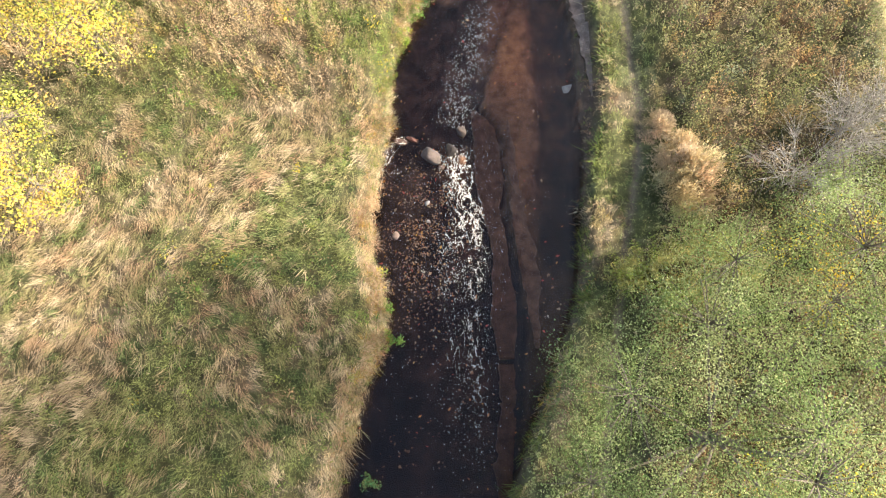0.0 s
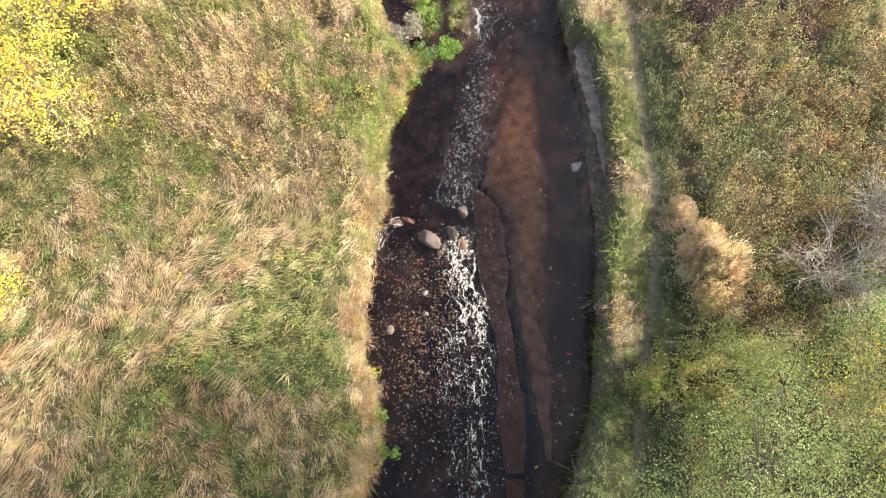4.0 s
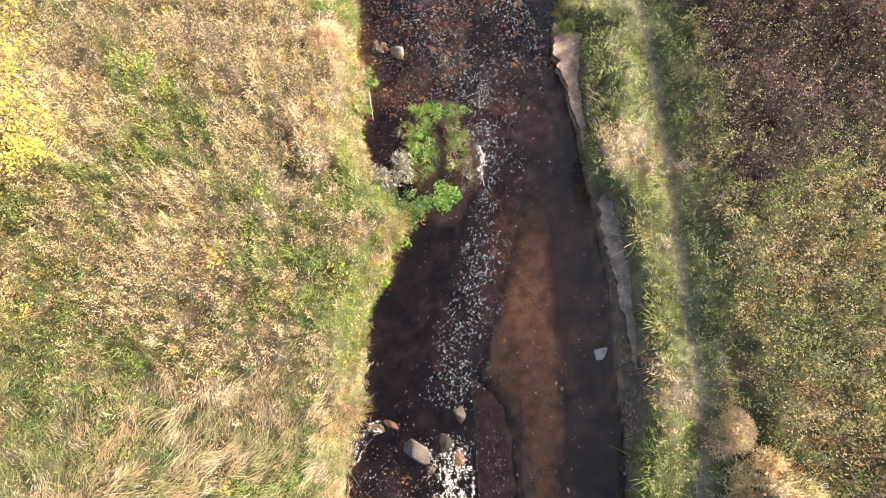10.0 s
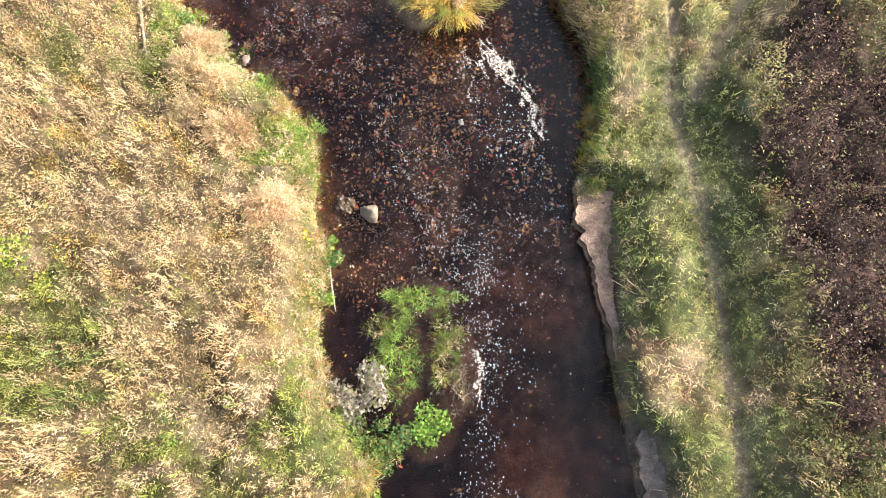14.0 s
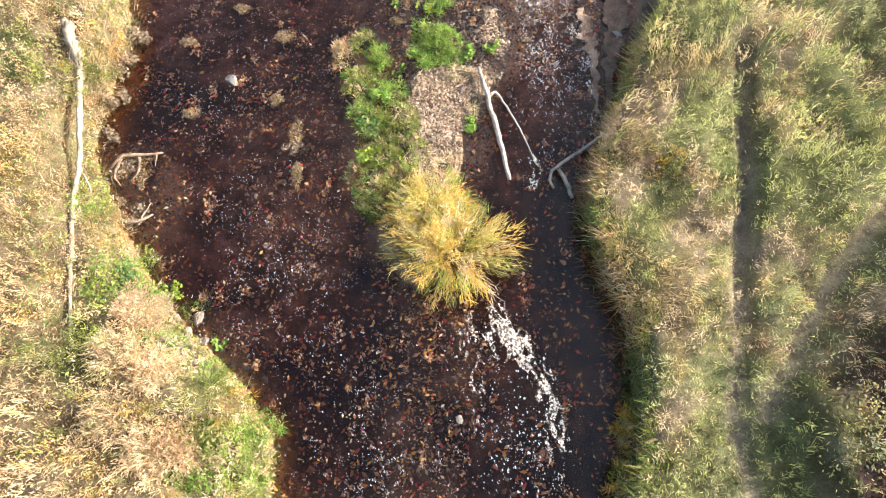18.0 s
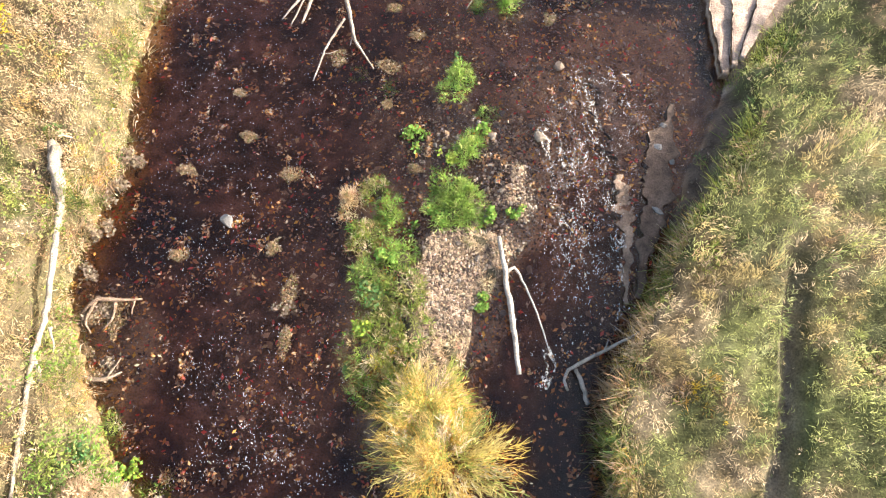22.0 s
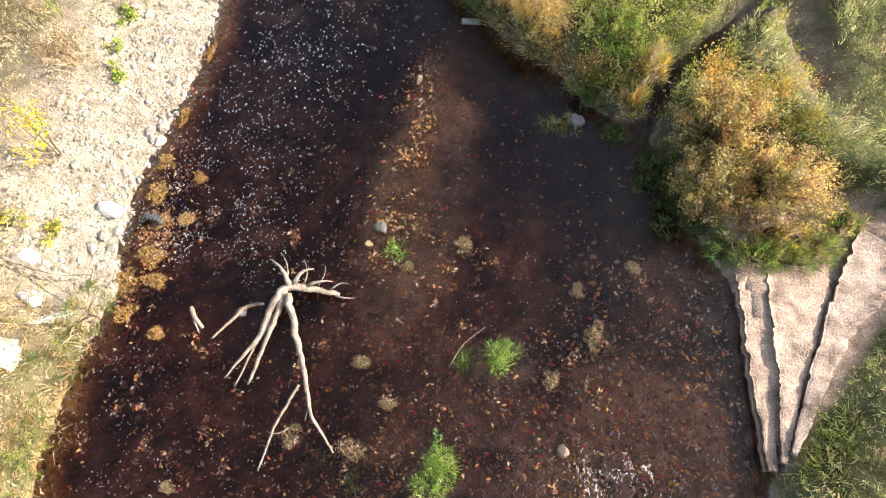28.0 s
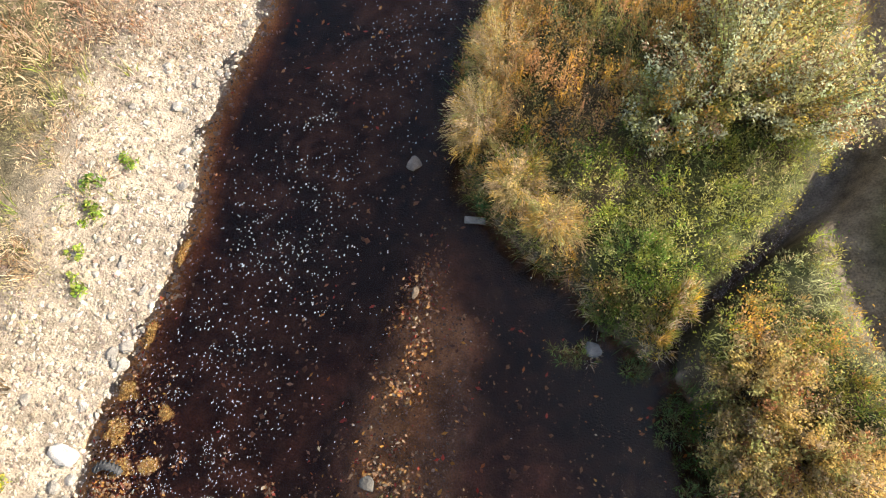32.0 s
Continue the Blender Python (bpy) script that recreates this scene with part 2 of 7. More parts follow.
def deep_bed(x, y):
    z = -0.34 + 0.1 * (fbm(x, y, 1.3, 11) - 0.5) + 0.05 * (vnoise(x, y, 0.18, 12) - 0.5)
    for bx, by, rx, ry, top in BARS:
        r2 = ((x - bx) / rx) ** 2 + ((y - by) / ry) ** 2
        rise = top * 1.35 * np.exp(-(r2 * (0.55 + 0.9 * fbm(x, y, 0.45, 13))) ** 1.5 * 0.5)
        z = np.maximum(z, -0.34 + np.minimum(rise, min(top, 0.40) * (0.93 + 0.1 * vnoise(x, y, 0.2, 14))))
    shelf = ramp(-0.05, 0.05, x - np.interp(y, LEDGE_Y, LEDGE_X) - 0.16 * (fbm(x, y, 0.4, 15) - 0.5)) * ramp(-6, -4, y)
    shelf = shelf * (1 - ramp(2.15, 2.45, x + 0.35 * (fbm(x, y, 0.9, 18) - 0.5)) * ramp(0.2, 1.5, y))
    end = ramp(5.6, 7.6, y + 1.6 * (fbm(x, y, 0.9, 17) - 0.5))
    z = np.maximum(z, -0.34 + shelf * (1 - 0.6 * end) * (0.27 + 0.05 * (fbm(x, y, 0.8, 16) - 0.5)))
    return z


def gravel_patch(x, y):
    """1 on the bare tan gravel of the island."""
    g = np.exp(-(((x - 0.3) / 0.32) ** 2 + ((y - 14.68) / 0.58) ** 2) ** 2) + 0.85 * np.exp(-(((x - 0.38) / 0.62) ** 2 + ((y - 15.5) / 0.38) ** 2) ** 2) + 1.0 * np.exp(-((x - 0.78) / 0.3) ** 2 - ((y - 16.4) / 0.8) ** 2)
    return np.clip(g * (3.2 * fbm(x, y, 0.35, 19) - 0.85), 0, 0.85)


def inlet(x, y):
    """1 in the dark side channel that runs in from the ford."""
    return np.exp(-((x - np.interp(y, [22.3, 22.9, 23.7, 24.2, 24.7, 25.3], [1.6, 1.72, 2.35, 2.7, 3.1, 3.35])) / (0.14 + 0.1 * ramp(23.6, 24.6, y))) ** 4) * ramp(22.2, 22.5, y) * ramp(25.6, 25.1, y)


def ground_z(x, y):
    dl, dr = shore(x, y)
    bare = ramp(17.3, 19.3, y)
    left = (0.02 + 0.36 * ramp(0, 0.4, dl)) * (1 - bare) + bare * 0.3 * ramp(-0.1, 1.6, dl) + 0.25 * ramp(0.5, 5, dl)
    sh = clay_shelf(y)
    soft = ramp(20.5, 22, y)
    right = 0.03 * (1 - soft) + 0.10 * ramp(-0.05 * soft, 0.1 + 0.3 * soft, dr) + 0.05 * ramp(0, 0.6, dr) + (0.33 - 0.14 * ramp(10.4, 11.0, y) * ramp(16.5, 15.5, y)) * ramp(sh, sh + 0.12 + 0.4 * soft + 1.1 * ramp(18.2, 19.2, y) + 0.6 * ramp(8, 8.6, y) * ramp(10.6, 10.2, y), dr) + 0.15 * ramp(1.5, 6, dr)
    right = right - (0.08 + 0.06 * ramp(12.3, 13.3, y)) * (1 - ramp(15.0, 16.6, y) * ramp(23.2, 22.2, y)) * np.exp(-(path_off(x, y) / 0.1) ** 2)
    ford = inlet(x, y)
    right = right * (1 - ford) + (-0.14 + 0.2 * ramp(23.9, 24.9, y)) * ford
    bed = deep_bed(x, y)
    steep = ramp(20.5, 22, y)
    bed = bed * ramp(-0.03, 0.45, -dl) * ramp(-0.03, 0.1 + 0.3 * steep, -dr) - 0.02
    z = np.where(dl > 0, left, np.where(dr > 0, right, bed))
    return z + np.where((dl > 0) | (dr > 0), 0.08 * (fbm(x, y, 0.5, 21) - 0.5), 0)


def spread(a, b, step, far):
    core = np.arange(a, b + step / 2, step)
    out = np.array([0.4, 1, 2, 4, 8, 16, 40, 100, 250, far])
    return np.concatenate([(a - out)[::-1], core, b + out])


def grid_faces(nx, ny):
    i, j = np.meshgrid(np.arange(nx - 1), np.arange(ny - 1), indexing="ij")
    a = (i * ny + j).ravel()
    return np.stack([a, a + ny, a + ny + 1, a + 1], 1)


def build_ground():
    xs, ys = spread(-9, 9, 0.095, 700), spread(-9, 30, 0.095, 700)
    X, Y = np.meshgrid(xs, ys, indexing="ij")
    x, y = X.ravel(), Y.ravel()
    z = ground_z(x, y)
    dl, dr = shore(x, y)
    soil = np.array([0.13, 0.10, 0.06])
    tint = np.tile(soil, (len(x), 1))
    green = fbm(x, y, 1.2, 31)[:, None]
    tint = tint * (1 - 0.5 * green) + np.array([0.10, 0.12, 0.04]) * 0.5 * green
    # bare gravel bank
    g = (ramp(17.6, 19.5, y) * (dl > 0) * ramp(2.6, 1.4, dl))[:, None]
    tint = tint * (1 - g) + np.array([0.29, 0.24, 0.18]) * (0.75 + 0.5 * fbm(x, y, 0.5, 36))[:, None] * g
    # clay foot of the other bank; its dark tone before y 18.3 has bank shade painted in
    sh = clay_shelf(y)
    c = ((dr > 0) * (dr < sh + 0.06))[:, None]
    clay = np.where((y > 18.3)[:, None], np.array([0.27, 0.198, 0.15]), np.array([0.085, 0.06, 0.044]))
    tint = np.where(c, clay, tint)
    # mud of the bank face, tinted darker to stand in for its shade
    mud = ((dr > 0) * (1 - ramp(sh + 0.2, sh + 0.45, dr)))[:, None] * (1 - c)
    tint = tint * (1 - mud) + np.array([0.06, 0.045, 0.03]) * mud
    # footpath
    p = (np.exp(-(path_off(x, y) / (0.09 + 0.22 * ramp(22.5, 24, y))) ** 4) * (dr > 0.2) * (1 - ramp(15.0, 16.6, y) * ramp(23.2, 22.2, y)))[:, None]
    worn = (np.exp(-(path_off(x, y) / 0.5) ** 4) * (dr > 0.2) * ramp(16.6, 15.0, y))[:, None] * 0.7
    tint = tint * (1 - worn) + np.array([0.17, 0.17, 0.07]) * worn
    side = (np.exp(-(fork_off(x, y) / 0.13) ** 4) * (dr > 0.2))[:, None] * 0.7
    p = np.maximum(p, side)
    tint = tint * (1 - p) + np.array([0.19, 0.15, 0.105]) * p
    ford = inlet(x, y)[:, None] * (dr > 0)[:, None]
    tint = tint * (1 - ford) + (np.array([0.06, 0.05, 0.04]) + np.array([0.12, 0.11, 0.1]) * ramp(24.0, 24.6, y)[:, None]) * ford
    # litter under the growth, its colour darkened for shade
    land = (dl > 0) | (dr > 0)
    lift, weight, colour = shaded_thatch(x, y)
    far = np.maximum(np.maximum(ramp(8.8, 9.6, np.abs(x)), ramp(-8.4, -9.4, y)), ramp(29.4, 30.4, y))
    lift = lift * (1 - far)
    colour = blend_of(far, np.array([[0.17, 0.15, 0.075]]) * (0.75 + 0.5 * vnoise(x, y, 60, 46))[:, None], colour)
    z = z + np.where(land, lift, 0)
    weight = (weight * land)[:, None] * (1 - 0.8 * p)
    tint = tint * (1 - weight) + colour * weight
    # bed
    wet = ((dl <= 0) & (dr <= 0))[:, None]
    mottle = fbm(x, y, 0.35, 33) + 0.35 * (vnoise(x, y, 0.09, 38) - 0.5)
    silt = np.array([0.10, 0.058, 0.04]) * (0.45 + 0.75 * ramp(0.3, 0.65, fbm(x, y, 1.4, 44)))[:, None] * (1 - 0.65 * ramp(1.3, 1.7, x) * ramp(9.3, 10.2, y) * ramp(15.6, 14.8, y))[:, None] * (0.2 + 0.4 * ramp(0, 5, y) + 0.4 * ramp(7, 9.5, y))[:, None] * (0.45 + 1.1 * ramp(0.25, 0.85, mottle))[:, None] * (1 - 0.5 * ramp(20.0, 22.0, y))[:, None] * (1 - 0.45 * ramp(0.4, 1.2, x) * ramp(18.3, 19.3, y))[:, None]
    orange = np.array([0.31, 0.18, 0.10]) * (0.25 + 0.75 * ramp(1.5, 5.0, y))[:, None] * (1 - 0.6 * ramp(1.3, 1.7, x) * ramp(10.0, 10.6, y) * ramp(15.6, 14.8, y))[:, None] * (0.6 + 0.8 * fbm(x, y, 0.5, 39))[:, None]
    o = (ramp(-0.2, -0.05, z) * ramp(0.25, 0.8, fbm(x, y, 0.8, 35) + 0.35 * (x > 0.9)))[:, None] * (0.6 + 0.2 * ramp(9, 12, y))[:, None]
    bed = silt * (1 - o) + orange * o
    tongue = np.exp(-((x + 1.15) / 0.36) ** 2 - ((y - 21.4) / 1.5) ** 2)[:, None] * 0.45 * (0.6 + 0.8 * fbm(x, y, 0.3, 45))[:, None]
    bed = bed * (1 - tongue) + np.array([0.46, 0.23, 0.08]) * tongue
    patch = np.exp(-((x - 1.75) / 0.42) ** 2 - ((y - 5.4) / 1.25) ** 2)[:, None] * (0.5 + 0.5 * fbm(x, y, 0.6, 40))[:, None] + 0.3 * np.exp(-((x - 1.95) / 0.25) ** 2 - ((y - 2.6) / 1.3) ** 2)[:, None]
    patch = np.clip(patch, 0, 0.9) * wet
    bed = bed * (1 - patch) + np.array([0.36, 0.185, 0.075]) * patch
    rim = (ramp(-0.26, -0.04, z) * ramp(0.55, 0.05, -dl) * (y > 9))[:, None] * (0.4 + 0.4 * ramp(18.3, 19.3, y))[:, None]
    bed = bed * (1 - rim) + np.array([0.50, 0.28, 0.10]) * rim
    bar = ramp(-0.03, 0.03, z)[:, None]
    pale = gravel_patch(x, y)[:, None]
    bed = bed * (1 - bar) + (np.array([0.15, 0.11, 0.07]) * (1 - pale) + np.array([0.2, 0.155, 0.11]) * pale) * bar
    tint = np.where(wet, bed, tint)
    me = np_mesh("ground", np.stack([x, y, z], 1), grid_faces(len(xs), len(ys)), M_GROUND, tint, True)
    thing("ground", "earth banks, clay shelf and stream bed under a shallow brook", "ground", data=me, kind="structure")


def build_water():
    xs, ys = np.arange(-6, 5.01, 0.13), np.arange(-14, 34.01, 0.13)
    X, Y = np.meshgrid(xs, ys, indexing="ij")
    x, y = X.ravel(), Y.ravel()
    rough = np.exp(-((x - 0.8) / 0.6) ** 2 - ((y - 1.5) / 1.8) ** 2) + np.exp(-((x - 1.3) / 0.5) ** 2 - ((y - 11.8) / 1.0) ** 2) + 0.6 * np.exp(-((x - 1.7) / 0.5) ** 2 - ((y - 16.8) / 1.3) ** 2)
    z = 0.05 * rough * (vnoise(x, y * 0.5, 0.16, 51) - 0.3)
    depth = np.clip(-ground_z(x, y), 0.0, 0.5)
    clear = np.exp(-depth[:, None] * WATER_ABSORB) * np.array([0.97, 0.93, 0.9])
    me = np_mesh("water", np.stack([x, y, z], 1), grid_faces(len(xs), len(ys)), M_WATER, clear, True)
    thing("water", "dark peaty brook water flecked with white foam", "water", data=me, kind="structure")


# ---- grass and herbs ----
def pebbles(x, y, z, size, tint):
    """Small jittered angular stones, set into the bed."""
    n = len(x)
    unit = np.array([[1, 0, -0.2], [0, 1, -0.2], [-1, 0, -0.2], [0, -1, -0.2], [0, 0, 0.7]])
    v = unit[None] * rng.uniform(0.6, 1.2, (n, 5, 1)) + rng.normal(0, 0.14, (n, 5, 3))
    a = rng.uniform(0, 6.283, n)
    c, s = np.cos(a), np.sin(a)
    vx = (v[..., 0] * c[:, None] - v[..., 1] * s[:, None] * 0.7) * size[:, None]
    vy = (v[..., 0] * s[:, None] + v[..., 1] * c[:, None] * 0.7) * size[:, None]
    vz = v[..., 2] * size[:, None] * 0.7
    out = np.stack([vx + x[:, None], vy + y[:, None], vz + z[:, None]], -1).reshape(-1, 3)
    tri = np.array([[0, 1, 4], [1, 2, 4], [2, 3, 4], [3, 0, 4]])
    f = ((np.arange(n) * 5)[:, None, None] + tri[None]).reshape(-1, 3)
    return out, f, np.repeat(tint, 5, 0)


def blades(x, y, z, height, lean_x, lean_y, width, tint):
    """Bent tapering blades, four corners each; arrays of one length."""
    n = len(x)
    a = rng.uniform(0, math.pi, n)
    wx, wy = np.cos(a) * width, np.sin(a) * width
    v = np.empty((n, 4, 3))
    base = np.stack([x, y, z], 1)
    side = np.stack([wx, wy, np.zeros(n)], 1)
    mid = base + np.stack([lean_x * 0.3, lean_y * 0.3, height * 0.5], 1)
    v[:, 0] = base
    v[:, 1], v[:, 2] = mid + side * 1.25, mid - side * 1.25
    v[:, 3] = base + np.stack([lean_x, lean_y, height * rng.uniform(0.75, 1.0, n)], 1)
    o = (np.arange(n) * 4)[:, None]
    f = np.concatenate([o + np.array([[0, 1, 2]]), o + np.array([[2, 1, 3]])])
    return v.reshape(-1, 3), f, np.repeat(tint, 4, 0)


def leaf_quads(p, size, tint, flat=0.5, aspect=0.55):
    """Small diamond leaves at the points p, turned at random, more level with flat near 1."""
    n = len(p)
    d = rng.normal(size=(n, 3))
    d[:, 2] *= 1 - flat
    d /= np.linalg.norm(d, axis=1)[:, None]
    up = rng.normal(size=(n, 3)) * (1 - flat) + np.array([0, 0, 1.0]) * flat
    s = np.cross(d, up)
    s /= np.linalg.norm(s, axis=1)[:, None] + 1e-9
    size = np.asarray(size).reshape(-1, 1)
    v = np.empty((n, 4, 3))
    v[:, 0] = p - d * size * 0.5
    v[:, 1] = p + s * size * aspect * 0.5 - d * size * 0.05
    v[:, 2] = p + d * size * 0.5
    v[:, 3] = p - s * size * aspect * 0.5 - d * size * 0.05
    f = (np.arange(n) * 4)[:, None] + np.array([[0, 1, 2, 3]])
    return v.reshape(-1, 3), f, np.repeat(tint, 4, 0)


def pick(palette, weights, n):
    """Random colours from a palette, each varied a little."""
    w = np.asarray(weights, float)
    c = np.asarray(palette, float)[rng.choice(len(palette), n, p=w / w.sum())]
    return c * rng.uniform(0.75, 1.25, (n, 1)) * rng.uniform(0.94, 1.06, (n, 3))


STRAW, PALE, GREEN, LIME, OLIVE = (0.43, 0.32, 0.18), (0.57, 0.45, 0.30), (0.12, 0.18, 0.06), (0.26, 0.30, 0.07), (0.22, 0.22, 0.08)
RUST, DARK, YELLOW, GOLD = (0.34, 0.16, 0.07), (0.075, 0.05, 0.04), (0.72, 0.55, 0.05), (0.55, 0.36, 0.09)
FRESH, TAWNY, SILVER = (0.16, 0.27, 0.05), (0.44, 0.27, 0.16), (0.33, 0.36, 0.24)


def scatter(n, x0, x1, y0, y1, density):
    """Points in the rectangle kept with the chance density(x, y)."""
    x, y = rng.uniform(x0, x1, n), rng.uniform(y0, y1, n)
    keep = rng.random(n) < density(x, y)
    return x[keep], y[keep]


def clearing(x, y):
    """0 where low green growth or stones replace the tall grass of the left bank, 1 elsewhere."""
    c = np.ones_like(x)
    for cx, cy, rx, ry in ((-1.75, 10.7, 0.55, 0.42), (-2.2, 11.8, 0.55, 0.4), (-3.15, 12.55, 0.45, 0.5), (-3.75, 14.0, 0.3, 0.8), (-0.35, 7.1, 0.4, 0.5)):
        c = np.minimum(c, ramp(0.6, 1.1, ((x - cx) / rx) ** 2 + ((y - cy) / ry) ** 2))
    return c


def zones(x, y):
    """Shares of the kinds of growth at each point of the land."""
    dl, dr = shore(x, y)
    lodged = (dl > -0.05) * ramp(5.2, 3.2, y + 2.0 * (fbm(x, y, 1.5, 41) - 0.5))
    tall = (dl > -0.05) * ramp(3.2, 5.2, y + 2.0 * (fbm(x, y, 1.5, 41) - 0.5)) * ramp(19.3, 17.5, y) * clearing(x, y)
    stony = (dl > 0.1) * ramp(17.0, 19.0, y) * ramp(0.8, 2.0, dl + 1.2 * (fbm(x, y, 0.8, 43) - 0.5))
    off = path_off(x, y)
    land = (dr > clay_shelf(y) + 0.02) * 1.0
    off = np.where(y > 11.9, np.minimum(off, fork_off(x, y)), off)
    return lodged, tall, stony, land * (off < 0.2), land * (off > 0.2), off


def tufts(cx, cy, per, height, lean, ang, spreading, tint, width=(0.004, 0.009), wild=0.5, droop=0.5):
    """Tufts of grass round the centres; per-tuft height, lean, angle and colour."""
    k = np.repeat(np.arange(len(cx)), per)
    n = len(k)
    dx, dy = rng.normal(0, 1, n) * spreading[k], rng.normal(0, 1, n) * spreading[k]
    x, y = cx[k] + dx, cy[k] + dy
    h = height[k] * rng.uniform(0.55, 1.1, n)
    fan = droop * h / (np.abs(spreading[k]) + 0.02)
    lx = np.cos(ang[k]) * lean[k] * h + dx * fan + rng.normal(0, 0.12 * wild, n) * h
    ly = np.sin(ang[k]) * lean[k] * h + dy * fan + rng.normal(0, 0.12 * wild, n) * h
    c = tint[k] * rng.uniform(0.8, 1.2, (n, 1))
    dl, dr = shore(x, y)
    keep = (dl > -0.12) | (dr > -0.08)
    x, y, h, lx, ly, c = x[keep], y[keep], h[keep], lx[keep], ly[keep], c[keep]
    return blades(x, y, ground_z(x, y), h, lx, ly, rng.uniform(*width, len(x)), c), (x, y, h, lx, ly)


def fans(cx, cy, per, height, reach, tint, width=(0.002, 0.0042), lean_x=0.0, lean_y=0.0, foot=0.35, base=None):
    """Plumes: thin blades arching out all round from each centre; per-plume height, reach and colour."""
    k = np.repeat(np.arange(len(cx)), per)
    n = len(k)
    a, u = rng.uniform(0, 2 * math.pi, n), np.sqrt(rng.random(n))
    r = reach[k]
    h = height[k] * (1 - 0.5 * u * u) * rng.uniform(0.75, 1.1, n)
    ox, oy = np.cos(a) * r * u, np.sin(a) * r * u
    lx = 0.85 * ox + np.broadcast_to(lean_x, len(cx))[k] * h + rng.normal(0, 0.018, n)
    ly = 0.85 * oy + np.broadcast_to(lean_y, len(cx))[k] * h + rng.normal(0, 0.018, n)
    z = (ground_z(cx, cy) if base is None else base)[k] + foot * h
    c = tint[k] * rng.uniform(0.78, 1.22, (n, 1))
    return blades(cx[k] + 0.35 * ox, cy[k] + 0.35 * oy, z, (1 - foot) * h, lx, ly, rng.uniform(*width, n), c)


def fluff(cx, cy, per, height, reach, tint, size, flat=0.35, aspect=0.42):
    """Small bracts or leaves crowded round the top of each plume."""
    k = np.repeat(np.arange(len(cx)), per)
    n = len(k)
    d = rng.normal(0, 0.5, (n, 3))
    r2 = d[:, 0] ** 2 + d[:, 1] ** 2
    p = np.stack([cx[k] + d[:, 0] * reach[k], cy[k] + d[:, 1] * reach[k], ground_z(cx, cy)[k] + height[k] * np.clip(0.92 - 0.3 * r2 + 0.12 * d[:, 2], 0.2, 1.1)], 1)
    return leaf_quads(p, rng.uniform(*size, n), tint[k] * rng.uniform(0.8, 1.2, (n, 1)), flat, aspect)


def patchy(share, keep=0.76):
    """A share pushed towards all or nothing, so that colours come in patches."""
    return 0.12 + keep * ramp(0.25, 0.75, share)


def leaf_clumps(cx, cy, per, height, radius, tint, size, flat=0.55):
    """Leafy herbs: a cloud of leaves round the top of each stem."""
    k = np.repeat(np.arange(len(cx)), per)
    n = len(k)
    d = rng.normal(0, 0.55, (n, 3))
    x, y = cx[k] + d[:, 0] * radius[k], cy[k] + d[:, 1] * radius[k]
    z = ground_z(cx, cy)[k] + np.maximum(height[k] * (0.8 + 0.25 * d[:, 2]), 0.03)
    return leaf_quads(np.stack([x, y, z], 1), rng.uniform(*size, n), tint[k] * rng.uniform(0.86, 1.14, (n, 1)), flat)


def choose(share, a, b):
    """Rows of a where the random share hits, else of b."""
    return np.where((rng.random(len(share)) < share)[:, None], a, b)


def stuff(name, label, category, parts, mat):
    v, f, c = parts
    thing(name, label, category, data=np_mesh(name, v, f, mat, c), kind="stuff")


def canopy(name, label, category, x, y, top, tint, size, aspect, flat, mat=None):
    """One leaf or blade at each point, near the top of the growth there."""
    n = len(x)
    z = ground_z(x, y) + top * (1 - 0.45 * rng.random(n) ** 2) + 0.01
    stuff(name, label, category, leaf_quads(np.stack([x, y, z], 1), rng.uniform(*size, n), tint * rng.uniform(0.82, 1.18, (n, 1)), flat, aspect), mat or M_GRASS)


def by_mound(ident, palette, weights):
    """One colour of the palette for each dome, by its random number."""
    w = np.cumsum(np.asarray(weights, float) / sum(weights))
    k = np.minimum(np.searchsorted(w, ident), len(palette) - 1)
    p = np.asarray(palette, float)
    mean = (p * np.asarray(weights, float)[:, None]).sum(0) / sum(weights)
    return (0.6 * p[k] + 0.4 * mean) * (0.82 + 0.36 * ((ident * 37.7) % 1))[:, None]


def blend_of(share, a, b):
    return a * share[:, None] + b * (1 - share[:, None])


